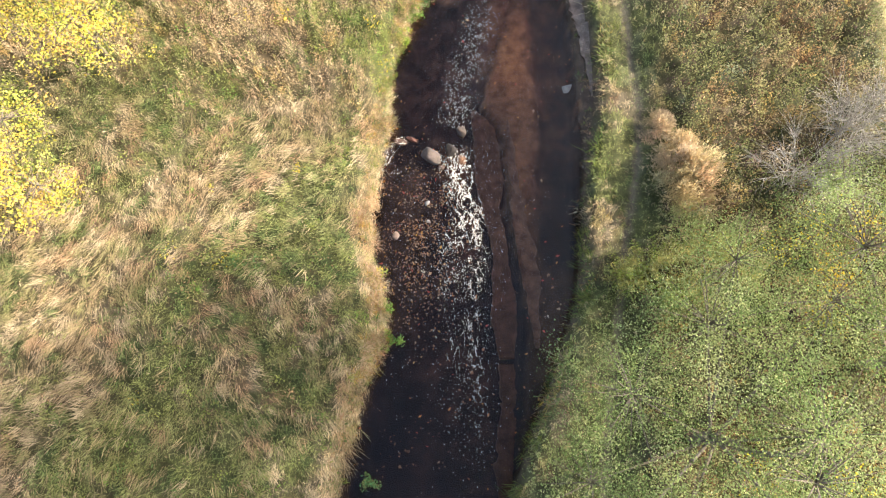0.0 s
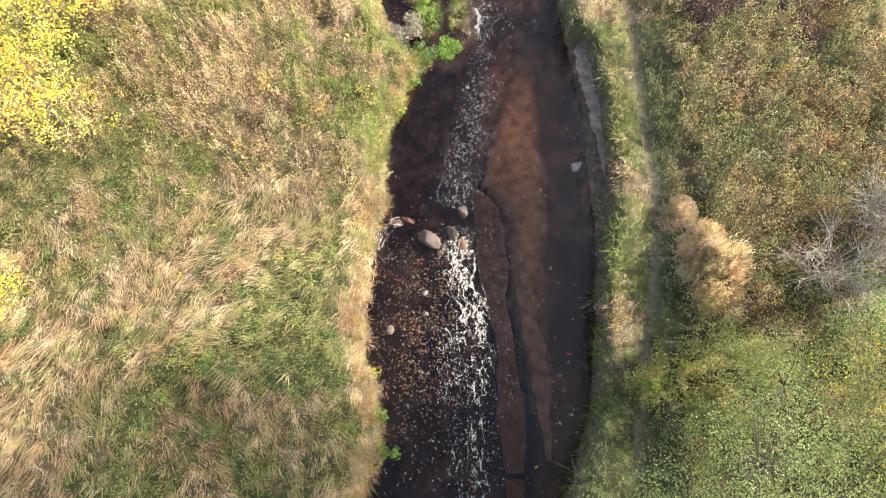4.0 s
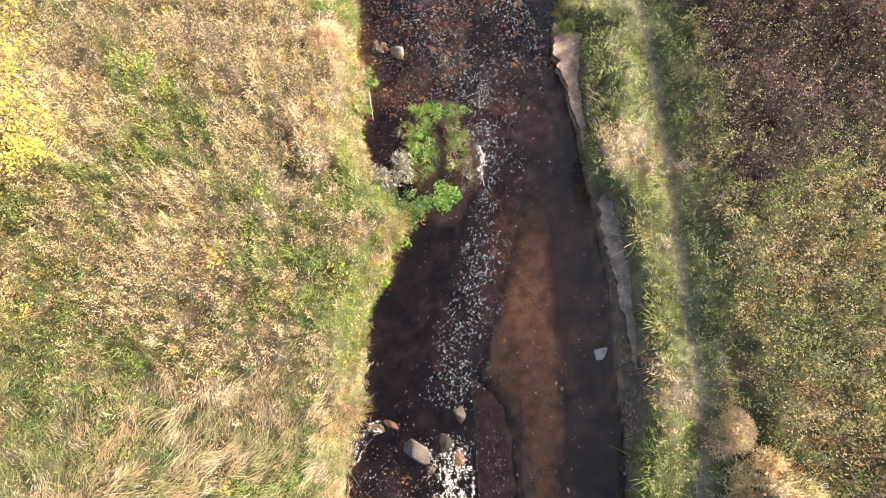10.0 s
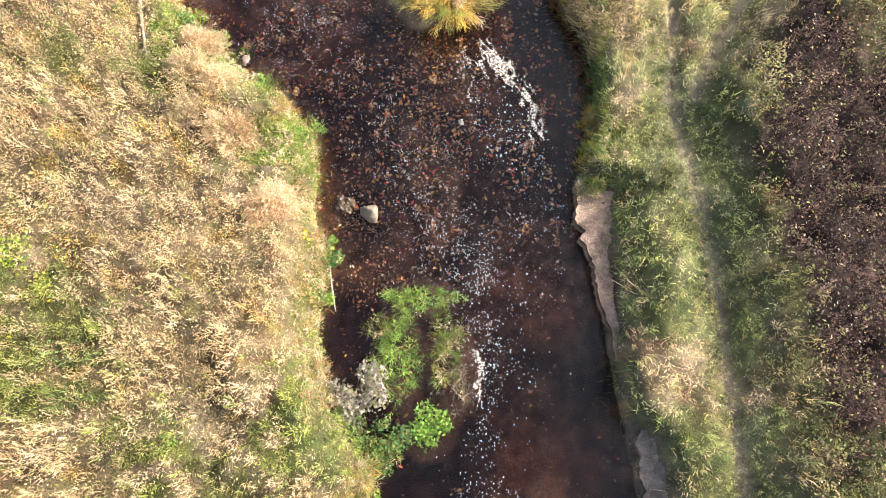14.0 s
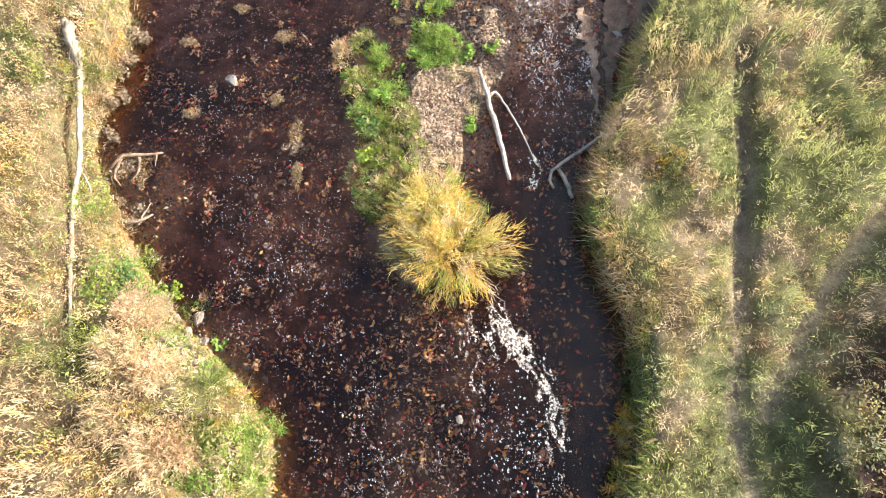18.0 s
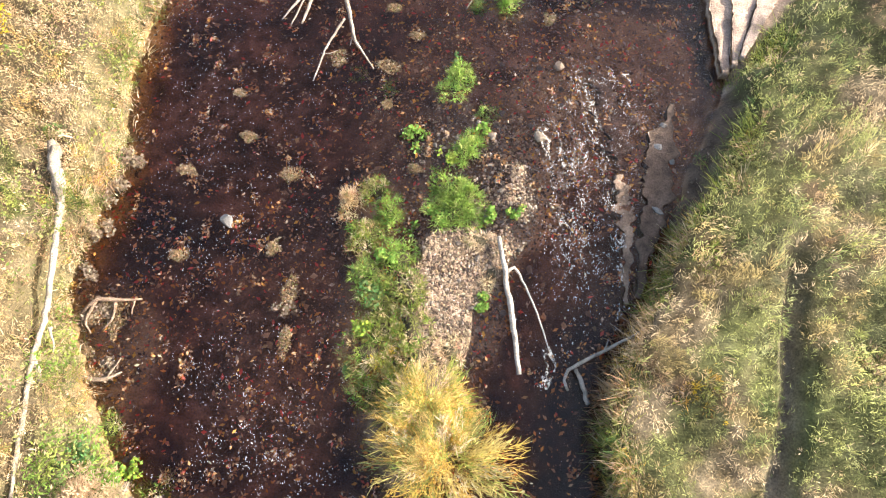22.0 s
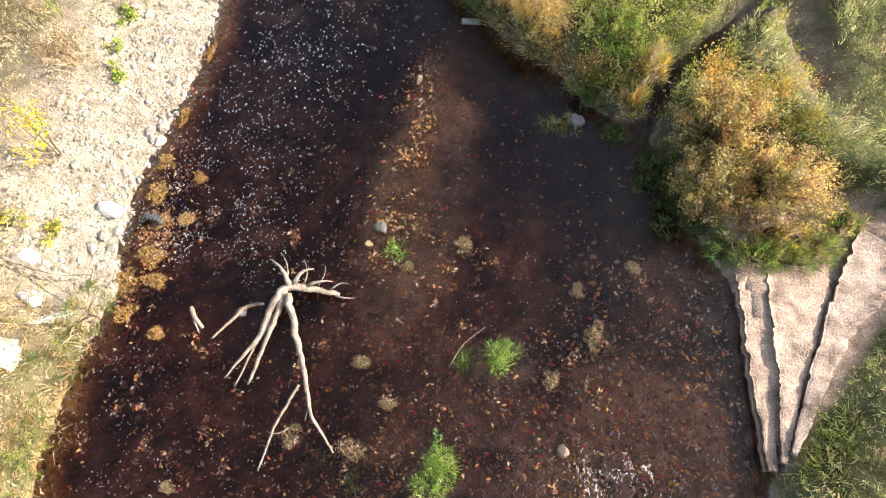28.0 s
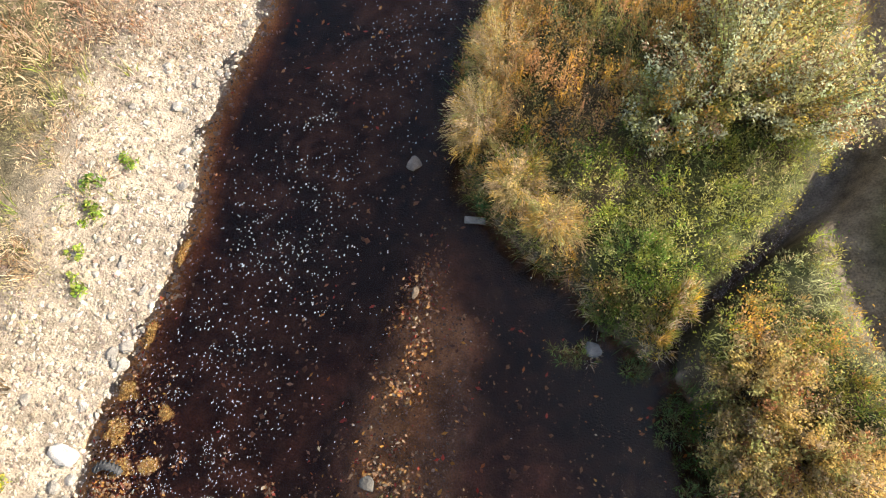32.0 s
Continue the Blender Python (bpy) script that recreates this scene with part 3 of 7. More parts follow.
def left_look(x, y):
    """Growth of the left bank: share of lodged grass, of tall plumes, their tops, dryness, dry and green colours."""
    dl, dr = shore(x, y)
    lodged, tall, _, _, _, _ = zones(x, y)
    dome, ident = mounds(x + 0.12 * fbm(x, y, 0.2, 203), y + 0.12 * fbm(x, y, 0.2, 204), 0.5, 201)
    fine, ident2 = mounds(x, y, 0.2, 205)
    bump = 0.7 * dome + 0.3 * fine
    dry = 0.95 * ramp(0.3, 0.55, fbm(x, y, 1.1, 72) + 0.35 * (ident - 0.5) + 0.25 * (ident2 - 0.5) + 0.07 * ramp(5, 10, y) + 0.22 * ramp(10, 13.5, y)) * (0.7 + 0.3 * ramp(0.1, 0.6, dl))
    straw = by_mound((ident + 0.45 * ident2) % 1, [STRAW, PALE, TAWNY, (0.56, 0.43, 0.25), GOLD], [3, 4, 0.8, 4, 0.7])
    green = by_mound((ident * 3.1 + 0.5 * ident2) % 1, [OLIVE, LIME, GREEN, (0.33, 0.33, 0.13)], [4, 3, 2, 4])
    high = (0.30 + 0.45 * fbm(x, y, 1.0, 77)) * (0.55 + 0.45 * ramp(0, 0.5, dl)) * (1 - 0.2 * ramp(14, 17, y)) * (0.08 + 1.35 * bump)
    high = high * (1 - 0.7 * np.exp(-((x - np.interp(y, [11.8, 13.6, 15.1, 15.9], [-3.52, -3.93, -4.28, -4.66])) / 0.28) ** 2) * ramp(11.4, 11.8, y) * ramp(16.3, 15.9, y))
    dry_low = 0.85 * ramp(0.36, 0.66, fbm(x, y, 1.3, 61) + 0.4 * (ident2 - 0.5) + 0.3 * np.exp(-(dl / 0.35) ** 2))
    straw_low = by_mound(ident2, [STRAW, PALE, TAWNY, OLIVE], [5, 3, 1.2, 1.5])
    green_low = by_mound(ident2, [GREEN, OLIVE, (0.28, 0.31, 0.1), (0.35, 0.35, 0.15)], [2, 3, 3, 4])
    low_top = 0.05 + (0.12 + 0.3 * fbm(x, y, 0.9, 66)) * bump
    return lodged, tall, low_top, high, dry_low, dry, straw_low, straw, green_low, green


def build_left_canopy():
    """The underlayer of the left bank's growth: low lodged grass, then tall herbs in domes."""
    for k, (name, label, kind, count, size, aspect) in enumerate((("lodged_grass", "matted straw and green autumn grass lying in swirls", "grass", 80000, (0.03, 0.09), 0.14), ("dry_herbs", "domes of withered straw-coloured herbs", "herbs", 95000, (0.024, 0.062), 0.27))):
        x, y = scatter(count, -9.2, 0.2, (-7, 1)[k], (6.5, 19.3)[k], lambda x, y: zones(x, y)[k])
        got = left_look(x, y)
        canopy(name, label, kind, x, y, got[2 + k] * (1.0, 0.72)[k], choose(patchy(got[4 + k]), got[6 + k], got[8 + k]), size, aspect, 0.5)


def right_look(x, y):
    """Grass of the right bank: top, dryness, dry and green colours."""
    off = path_off(x, y)
    worn = np.exp(-(off / 0.42) ** 2) * (1 - ramp(15.0, 16.6, y) * ramp(23.2, 22.2, y)) * (1 - ramp(12.3, 13.3, y) * (0.6 + 0.4 * (off > 0)))
    worn = np.maximum(worn, 0.8 * np.exp(-((x - 3.45) / 0.3) ** 2 - ((y - 17.7) / 0.9) ** 2))
    worn = np.maximum(worn, 0.9 * np.exp(-(fork_off(x, y) / 0.2) ** 2))
    dome, ident = mounds(x + 0.2 * fbm(x, y, 0.25, 213), y + 0.2 * fbm(x, y, 0.25, 214), 0.62, 211)
    fine, ident2 = mounds(x, y, 0.19, 215)
    dome = 0.72 * dome + 0.28 * fine
    share = ramp(0.45, 0.85, fbm(x, y, 0.8, 81) + 0.3 * (ident - 0.5) + 0.25 * (ident2 - 0.5) + 0.2 * np.exp(-((shore(x, y)[1] - 0.3) / 0.3) ** 2) - 0.12 * worn)
    top = (0.03 + (0.16 + 0.34 * ramp(0.3, 0.7, fbm(x, y, 0.9, 82))) * (0.05 + 1.15 * dome)) * (1 - 0.8 * worn) * (0.55 + 0.45 * np.maximum(ramp(0.1, 0.6, shore(x, y)[1] - clay_shelf(y)), clay_shelf(y) < 0.03))
    top = top * (1 - 0.6 * np.exp(-((x - 3.9) / 0.8) ** 2 - ((y - 20.3) / 1.2) ** 2))
    return top, share, by_mound(ident2, [STRAW, PALE, (0.5, 0.4, 0.16), TAWNY], [3, 4, 1.5, 0.3]), by_mound((ident * 3.3 + 0.4 * ident2) % 1, [GREEN, OLIVE, (0.33, 0.34, 0.13), (0.37, 0.39, 0.14), (0.42, 0.42, 0.21)], [1, 2, 4, 4, 4])


def right_share(x, y):
    z = zones(x, y)
    rut = 0.97 * np.exp(-(path_off(x, y) / 0.1) ** 4) * ramp(12.3, 13, y) * (1 - ramp(15.0, 16.6, y))
    return np.clip(z[3] + z[4] * np.maximum(ramp(0.85, 0.6, z[5]), ramp(14.0, 15.5, y)), 0, 1) * (1 - rut) * (1 - 0.55 * np.exp(-(fork_off(x, y) / 0.12) ** 4)) * (1 - np.exp(-(z[5] / 0.35) ** 4) * ramp(22.5, 23.5, y)) * (1 - np.clip(1.5 * inlet(x, y), 0, 1)) * ramp(-0.02, 0.08, shore(x, y)[1] - clay_shelf(y))


def herb_look(x, y):
    """Meadow herbs: top, dryness, dry and green colours, share of the withered dark kind and its colour."""
    dome, ident = mounds(x + 0.1 * fbm(x, y, 0.2, 223), y + 0.1 * fbm(x, y, 0.2, 224), 0.44, 221)
    fine, ident2 = mounds(x, y, 0.17, 225)
    brown = ramp(0.42, 0.56, 0.75 * fbm(x, y, 0.9, 92) - 0.17 + 0.12 * ident2 + 0.5 * np.exp(-((x - 6.3) / 1.6) ** 4 - ((y - 9.8) / 3.1) ** 4) - 0.2 * np.exp(-((x - 6.6) / 0.6) ** 2 - ((y - 8.3) / 0.5) ** 2))
    share = ramp(0.34, 0.66, fbm(x, y, 0.7, 91) + 0.3 * (ident2 - 0.5) + 0.2 * (ident - 0.5))
    straw = 0.88 * by_mound((ident + 0.6 * ident2) % 1, [STRAW, GOLD, RUST, (0.36, 0.35, 0.15), PALE], [3, 0.8, 1.3, 3.5, 1])
    green = 0.88 * by_mound((ident * 2.3 + 0.5 * ident2) % 1, [(0.15, 0.18, 0.07), OLIVE, (0.24, 0.25, 0.1), (0.3, 0.28, 0.12), SILVER], [2.5, 3, 3, 3, 0.8])
    top = (0.36 + 0.45 * fbm(x, y, 0.9, 93) + 0.3 * ramp(8.5, 11, y)) * (0.3 + 0.65 * dome + 0.3 * fine) * (0.35 + 0.65 * ramp(0.4, 0.9, zones(x, y)[5]))
    return top, share, straw, green, brown, 1.45 * by_mound(ident2, [DARK, (0.05, 0.03, 0.027), (0.085, 0.052, 0.044), (0.2, 0.14, 0.11)], [5, 5, 2, 1])


def herb_share(x, y):
    z = zones(x, y)
    return z[4] * ramp(0.45, 0.8, z[5] + 0.3 * (fbm(x, y, 0.5, 94) - 0.5)) * ramp(15.5, 14.0, y)


def shaded_thatch(x, y):
    """Matted litter under the growth: how far it lifts the ground, its weight and its colour with shade painted in."""
    dl, dr = shore(x, y)
    got = left_look(x, y)
    inner = ramp(0.02, 0.3, dl)
    low, tall = got[0] * inner, got[1] * inner * (1 - got[0])
    lift = 0.4 * (low * got[2] + tall * got[3])
    weight = low + tall
    colour = blend_of(got[0], blend_of(got[4], got[6], got[8]), blend_of(got[5], got[7], got[9]))
    top, share, straw, green = right_look(x, y)
    w = np.clip(right_share(x, y), 0, 1)
    lift, weight, colour = lift + 0.35 * w * top, weight + w, blend_of(w, blend_of(share, straw, green), colour)
    top, share, straw, green, brown, dark = herb_look(x, y)
    w = np.clip(herb_share(x, y), 0, 1)
    # 0.22 paints the shade between the plants into the litter's colour
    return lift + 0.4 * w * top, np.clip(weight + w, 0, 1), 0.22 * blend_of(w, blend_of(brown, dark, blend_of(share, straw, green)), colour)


def build_lodged_grass():
    """Long blades of fallen grass in combed locks, and short green tufts between them."""
    x, y = scatter(9500, -9.3, 0, -8, 6, lambda x, y: zones(x, y)[0])
    got = left_look(x, y)
    n = len(x)
    dry = rng.random(n) < patchy(got[4])
    tint = np.where(dry[:, None], got[6] * 1.08, got[8]) * rng.uniform(0.85, 1.15, (n, 1))
    ang = 4.25 + 2.0 * math.pi * (fbm(x, y, 2.0, 63) - 0.5) + rng.normal(0, 0.35, n)
    length = np.where(dry, rng.uniform(0.14, 0.38, n), rng.uniform(0.08, 0.22, n))
    per = 14
    k = np.repeat(np.arange(n), per)
    m = len(k)
    bx, by = x[k] + rng.normal(0, 0.05, m), y[k] + rng.normal(0, 0.05, m)
    a = ang[k] + rng.normal(0, 0.3, m) + np.where(dry, 0, 1)[k] * rng.normal(0, 0.9, m)
    ln = length[k] * rng.uniform(0.6, 1.1, m)
    z = ground_z(bx, by) + 0.75 * got[2][k]
    stuff("lodged_blades", "long straw blades combed over the matted grass", "grass", blades(bx, by, z, rng.uniform(0.02, 0.11, m), np.cos(a) * ln, np.sin(a) * ln, rng.uniform(0.0022, 0.0048, m), tint[k] * rng.uniform(0.8, 1.2, (m, 1))), M_GRASS)


def build_tall_grass():
    """Plumes of tall dry herbs and grass, each of one colour, with fluffy heads."""
    x, y = scatter(19000, -9.3, 0.2, 1.5, 19.5, lambda x, y: zones(x, y)[1])
    got = left_look(x, y)
    n = len(x)
    dry = rng.random(n) < patchy(got[5])
    tint = np.where(dry[:, None], got[7], got[9]) * rng.uniform(0.75, 1.22, (n, 1)) * rng.uniform(0.95, 1.05, (n, 3))
    h = got[3] * rng.uniform(0.8, 1.25, n) + 0.05
    reach = rng.uniform(0.04, 0.1, n) * (0.7 + 0.6 * fbm(x, y, 0.8, 78))
    ang = 9 * fbm(x, y, 0.7, 73)
    stuff("tall_dry_grass", "tall straw-coloured plumes of meadow grass and dry herbs", "grass", fans(x, y, 15, h, reach, tint, (0.0024, 0.005), 0.04 * np.cos(ang), 0.04 * np.sin(ang), 0.84), M_GRASS)
    stuff("seed_heads", "fluffy pale seed heads over the dry grass", "grass", fluff(x, y, 9, h, reach * 1.2, np.where(dry[:, None], 1.08 * tint, tint), (0.014, 0.038)), M_GRASS)


def build_bank_scrub():
    """Withered low herbs behind the gravel."""
    def dens(x, y):
        dl = shore(x, y)[0] + 1.1 * (fbm(x, y, 0.9, 241) - 0.5)
        return ramp(17.8, 19.0, y) * np.maximum(ramp(0.75, 1.35, dl) * ramp(0.3, 0.55, fbm(x, y, 0.5, 242)), ramp(24.8, 26.0, y + 0.4 * dl) * ramp(0.15, 0.4, dl))
    x, y = scatter(60000, -9, -4.2, 17.8, 30, dens)
    dome, ident = mounds(x, y, 0.3, 243)
    far = ramp(24.3, 25.6, y)
    tint = choose(far * 0.85, by_mound(ident, [(0.42, 0.3, 0.22), TAWNY, (0.5, 0.4, 0.32), RUST], [4, 2, 3, 0.5]), by_mound((ident * 2.7) % 1, [PALE, STRAW, (0.36, 0.34, 0.16), OLIVE, TAWNY], [3, 3, 3, 2, 1]))
    canopy("bank_scrub", "withered tan and rosy herbs behind the gravel bank", "herbs", x, y, 0.04 + 0.26 * dome, tint, (0.025, 0.07), 0.28, 0.4)


def build_low_growth():
    """Low fresh herbs where the tall grass gives way at the left bank."""
    x, y = scatter(130000, -4.6, 0.2, 6, 15.5, lambda x, y: (shore(x, y)[0] > -0.06) * (1 - clearing(x, y)) + (np.abs(shore(x, y)[0] - 0.12) < 0.2) * 0.3 * ramp(13, 12, y))
    dome, ident = mounds(x, y, 0.2, 231)
    straw, green = by_mound(ident, [STRAW, PALE, OLIVE], [2, 2, 2]), by_mound((ident * 3.7) % 1, [FRESH, LIME, GREEN, OLIVE], [3, 3, 2, 2])
    canopy("low_herbs", "low fresh green herbs at the water's edge", "herbs", x, y, 0.05 + 0.16 * dome, choose(ramp(0.45, 0.7, fbm(x, y, 0.4, 232)) * 0.8, straw, green), (0.03, 0.07), 0.35, 0.45, M_LEAF)


def build_left_herbs():
    x, y = scatter(3000, -9, 0.3, -8, 19, lambda x, y: np.clip(zones(x, y)[0] + zones(x, y)[1], 0, 1) * ramp(0.35, 0.7, fbm(x, y, 0.9, 75)))
    n = len(x)
    stuff("bank_herbs", "green and yellow leafy herbs among the dry grass", "herbs", leaf_clumps(x, y, 26, rng.uniform(0.2, 0.75, n) * (0.5 + 0.5 * ramp(3, 6, y)), rng.uniform(0.08, 0.22, n), pick([GREEN, FRESH, OLIVE, LIME, YELLOW, TAWNY], [4, 2, 4, 3, 0.5, 1], n), (0.02, 0.06)), M_LEAF)


def build_stony_growth():
    x, y = scatter(6200, -9, -3.4, 13.2, 30, lambda x, y: np.clip(zones(x, y)[2] * ramp(0.35, 0.65, fbm(x, y, 0.5, 76)) + (shore(x, y)[0] > -0.05) * (y < 18.8), 0, 1))
    n = len(x)
    tint = choose(ramp(24.3, 25.5, y), pick([TAWNY, RUST, PALE], [3, 1, 2], n), pick([PALE, STRAW, OLIVE, LIME, TAWNY], [4, 3, 1.5, 1, 1.5], n))
    got, _ = tufts(x, y, 14, rng.uniform(0.06, 0.28, n), rng.uniform(0.2, 0.8, n), rng.uniform(0, 6.3, n), rng.uniform(0.04, 0.1, n), tint)
    stuff("sparse_dry_grass", "sparse bleached grass on the stony bank", "grass", got, M_GRASS)


def build_right_grass():
    x, y = scatter(120000, -2, 8.6, -7.5, 29, right_share)
    top, share, straw, green = right_look(x, y)
    canopy("bank_grass", "green and yellowing grass beside the footpath", "grass", x, y, top * 0.8, choose(patchy(share), straw, green), (0.03, 0.075), 0.13, 0.3)
    x, y = scatter(42000, -2, 8.6, -7.5, 29, right_share)
    n = len(x)
    top, share, straw, green = right_look(x, y)
    ang = 8 * fbm(x, y, 0.6, 83)
    tint = choose(patchy(share), straw, green) * rng.uniform(0.85, 1.15, (n, 1))
    top = top * (0.45 + 1.1 * fbm(x, y, 0.28, 84))
    stuff("bank_tufts", "tufted green and straw grass on the bank", "grass", fans(x, y, 12, top * rng.uniform(0.9, 1.5, n) + 0.02, rng.uniform(0.04, 0.095, n) * (0.5 + 0.5 * ramp(0.05, 0.25, top)), tint, (0.0022, 0.0046), 0.1 * np.cos(ang), 0.1 * np.sin(ang), 0.72), M_GRASS)


def build_edge_grass():
    """Tufts at the brink of the right bank, leaning over the water."""
    y = np.concatenate([rng.uniform(-8, 29, 3000), rng.uniform(10.5, 16.5, 900)])
    x = right_x(y) + clay_shelf(y) + rng.uniform(0.0, 0.3, len(y)) + 0.1 * (clay_shelf(y) > 0.03)
    n = len(x)
    keep = rng.random(n) < ramp(0.25, 0.5, fbm(x, y, 0.5, 87)) * (clay_shelf(y) < 0.6) * (1 - 0.6 * ramp(1.5, 2.5, y) * ramp(10.2, 9.6, y))
    x, y = x[keep], y[keep]
    n = len(x)
    tint = choose(ramp(0.45, 0.8, fbm(x, y, 0.6, 88)), pick([STRAW, PALE, TAWNY, GOLD], [3, 3, 1, 1], n), pick([GREEN, OLIVE, LIME], [3, 3, 3], n))
    got, _ = tufts(x, y, 17, rng.uniform(0.08, 0.2, n), rng.uniform(0.3, 1.3, n), math.pi + rng.normal(0, 0.9, n), rng.uniform(0.03, 0.07, n), tint, width=(0.0025, 0.005), wild=0.8)
    stuff("brink_grass", "grass hanging over the brink of the bank", "grass", got, M_GRASS)


def build_mud_litter():
    """Dead leaves, clods and sprigs on the muddy foot of the right bank."""
    y = rng.uniform(-3.0, 18.4, 5200)
    x = right_x(y) + rng.uniform(-0.02, 1.0, len(y)) * (clay_shelf(y) + 0.12)
    keep = rng.random(len(x)) < ramp(0.35, 0.7, fbm(x, y, 0.35, 161)) * (1 - 0.6 * ramp(5.2, 5.6, y) * ramp(7.2, 6.9, y))
    x, y = x[keep], y[keep]
    n = len(x)
    stuff("mud_clods", "dark clods and pebbles on the muddy bank foot", "mud", pebbles(x, y, ground_z(x, y) + 0.012, rng.uniform(0.008, 0.03, n), pick([(0.09, 0.065, 0.045), (0.15, 0.11, 0.08), (0.22, 0.17, 0.13)], [4, 3, 1.2], n)), M_STONE)
    k = rng.random(n) < 0.1
    x, y, n = x[k], y[k], int(k.sum())
    stuff("mud_sprigs", "small straw and green sprigs on the muddy bank foot", "grass", fans(x, y, 18, rng.uniform(0.05, 0.16, n), rng.uniform(0.04, 0.11, n), pick([STRAW, TAWNY, GREEN, OLIVE, LIME], [3, 2, 2, 2, 1.5], n), (0.0018, 0.0035)), M_GRASS)


def build_left_brink():
    """Straw and green plumes hanging over the left bank."""
    y = rng.uniform(-8, 19.2, 3000)
    x = left_x(y) - rng.uniform(-0.06, 0.3, len(y))
    keep = (rng.random(len(x)) < ramp(0.2, 0.5, fbm(x, y, 0.5, 187))) & (clearing(x, y) > 0.5)
    x, y = x[keep], y[keep]
    n = len(x)
    tint = choose(patchy(ramp(0.35, 0.7, fbm(x, y, 0.9, 188) + 0.1 * np.cos(y * 0.9) + 0.3 * ramp(5, 3, y))), pick([STRAW, PALE, TAWNY, GOLD], [3, 3, 1.5, 0.8], n), pick([GREEN, OLIVE, LIME, FRESH], [2, 3, 3, 1], n))
    stuff("brink_grass", "straw and green grass hanging over the stream", "grass", fans(x, y, 22, rng.uniform(0.15, 0.4, n) * (0.3 + 1.3 * ramp(0.3, 0.7, fbm(x, y, 0.45, 189))), rng.uniform(0.05, 0.14, n) * (0.5 + ramp(0.3, 0.7, fbm(x, y, 0.45, 189))), tint, (0.002, 0.0042), rng.uniform(0.0, 0.25, n), rng.normal(0, 0.15, n), 0.7), M_GRASS)


def build_herbs():
    x, y = scatter(160000, 2.8, 9.6, -7, 15.5, herb_share)
    top, share, straw, green, brown, dark = herb_look(x, y)
    canopy("meadow_herbs", "leafy autumn herbs in green, brown and rust", "herbs", x, y, top, choose(patchy(brown), dark, choose(patchy(share), straw, green)), (0.022, 0.06), 0.48, 0.4, M_LEAF)
    x, y = scatter(6500, 2.8, 9.6, -7, 15.5, herb_share)
    n = len(x)
    top, share, straw, green, brown, dark = herb_look(x, y)
    tint = choose(patchy(brown), dark * 1.25, choose(patchy(share), straw, green))
    stuff("herb_tops", "leafy tops of the meadow herbs", "herbs", fluff(x, y, 15, top * rng.uniform(1.0, 1.3, n), rng.uniform(0.05, 0.13, n), tint * rng.uniform(0.85, 1.2, (n, 1)), (0.02, 0.055), 0.45, 0.5), M_LEAF)
    k = rng.random(n) < 0.5
    stuff("herb_stems", "thin brown stems of the meadow herbs", "herbs", fans(x[k], y[k], 8, top[k] * 1.25, rng.uniform(0.05, 0.14, k.sum()), choose(brown[k], dark[k] * 1.5, pick([STRAW, TAWNY, OLIVE], [3, 1, 2], k.sum())), foot=0.78), M_GRASS)
    # a few pale and yellow leaves scattered over the withered dark stand
    x, y = scatter(26000, 3.5, 9.4, 4.5, 14.5, lambda x, y: herb_share(x, y) * ramp(0.4, 0.7, herb_look(x, y)[4]) * 0.12)
    canopy("late_leaves", "scattered pale and yellow leaves over the withered herbs", "leaves", x, y, herb_look(x, y)[0] * 1.1, pick([(0.45, 0.4, 0.2), (0.5, 0.38, 0.1), PALE, (0.35, 0.3, 0.26)], [3, 1, 2, 3], len(x)), (0.02, 0.05), 0.6, 0.6, M_LEAF)


def build_ford_growth():
    """Thick herbs and bushes' undergrowth between the pool and the ford."""
    def dens(x, y):
        dl, dr = shore(x, y)
        gap = np.clip(1.6 * inlet(x, y), 0, 1)
        return (dr > -0.05) * ramp(21.0, 22.0, y) * (path_off(x, y) < -0.3) * (1 - gap)
    x, y = scatter(3600, -1.8, 4, 20.5, 30, dens)
    n = len(x)
    dl, dr = shore(x, y)
    share = ramp(0.35, 0.65, fbm(x, y, 0.8, 141) - 0.08 + 0.3 * np.exp(-(dr / 0.4) ** 2) + 0.2 * ramp(24, 26, y) - 0.3 * np.exp(-((x - 1.3) / 0.9) ** 2 - ((y - 23.6) / 0.5) ** 2))
    tint = choose(share, pick([TAWNY, GOLD, STRAW, (0.3, 0.22, 0.1)], [3, 2, 2, 3], n), pick([(0.3, 0.3, 0.11), GREEN, LIME, FRESH, (0.38, 0.4, 0.2)], [4, 1.5, 4, 1, 2], n))
    dome, ident = mounds(x, y, 0.5, 251)
    tint = tint * np.array([1.12, 1.0, 0.72]) * (0.8 + 0.4 * ident)[:, None]
    h = rng.uniform(0.4, 0.65, n) * (0.35 + 1.0 * dome) * (0.45 + 0.55 * ramp(0, 0.5, dr)) * (0.6 + 0.5 * ramp(23.5, 25.5, y))
    stuff("ford_herbs", "thick olive and brown herbs on the reedy point", "herbs", leaf_clumps(x, y, 30, h, rng.uniform(0.08, 0.2, n), 1.15 * tint, (0.014, 0.04), 0.4), M_LEAF)
    k = rng.random(n) < 0.7
    m = k.sum()
    stuff("ford_grass", "tall mixed grass on the reedy point", "grass", fans(x[k], y[k], 26, h[k] * 1.12, rng.uniform(0.05, 0.13, m), 1.1 * tint[k], (0.002, 0.004), foot=0.72), M_GRASS)


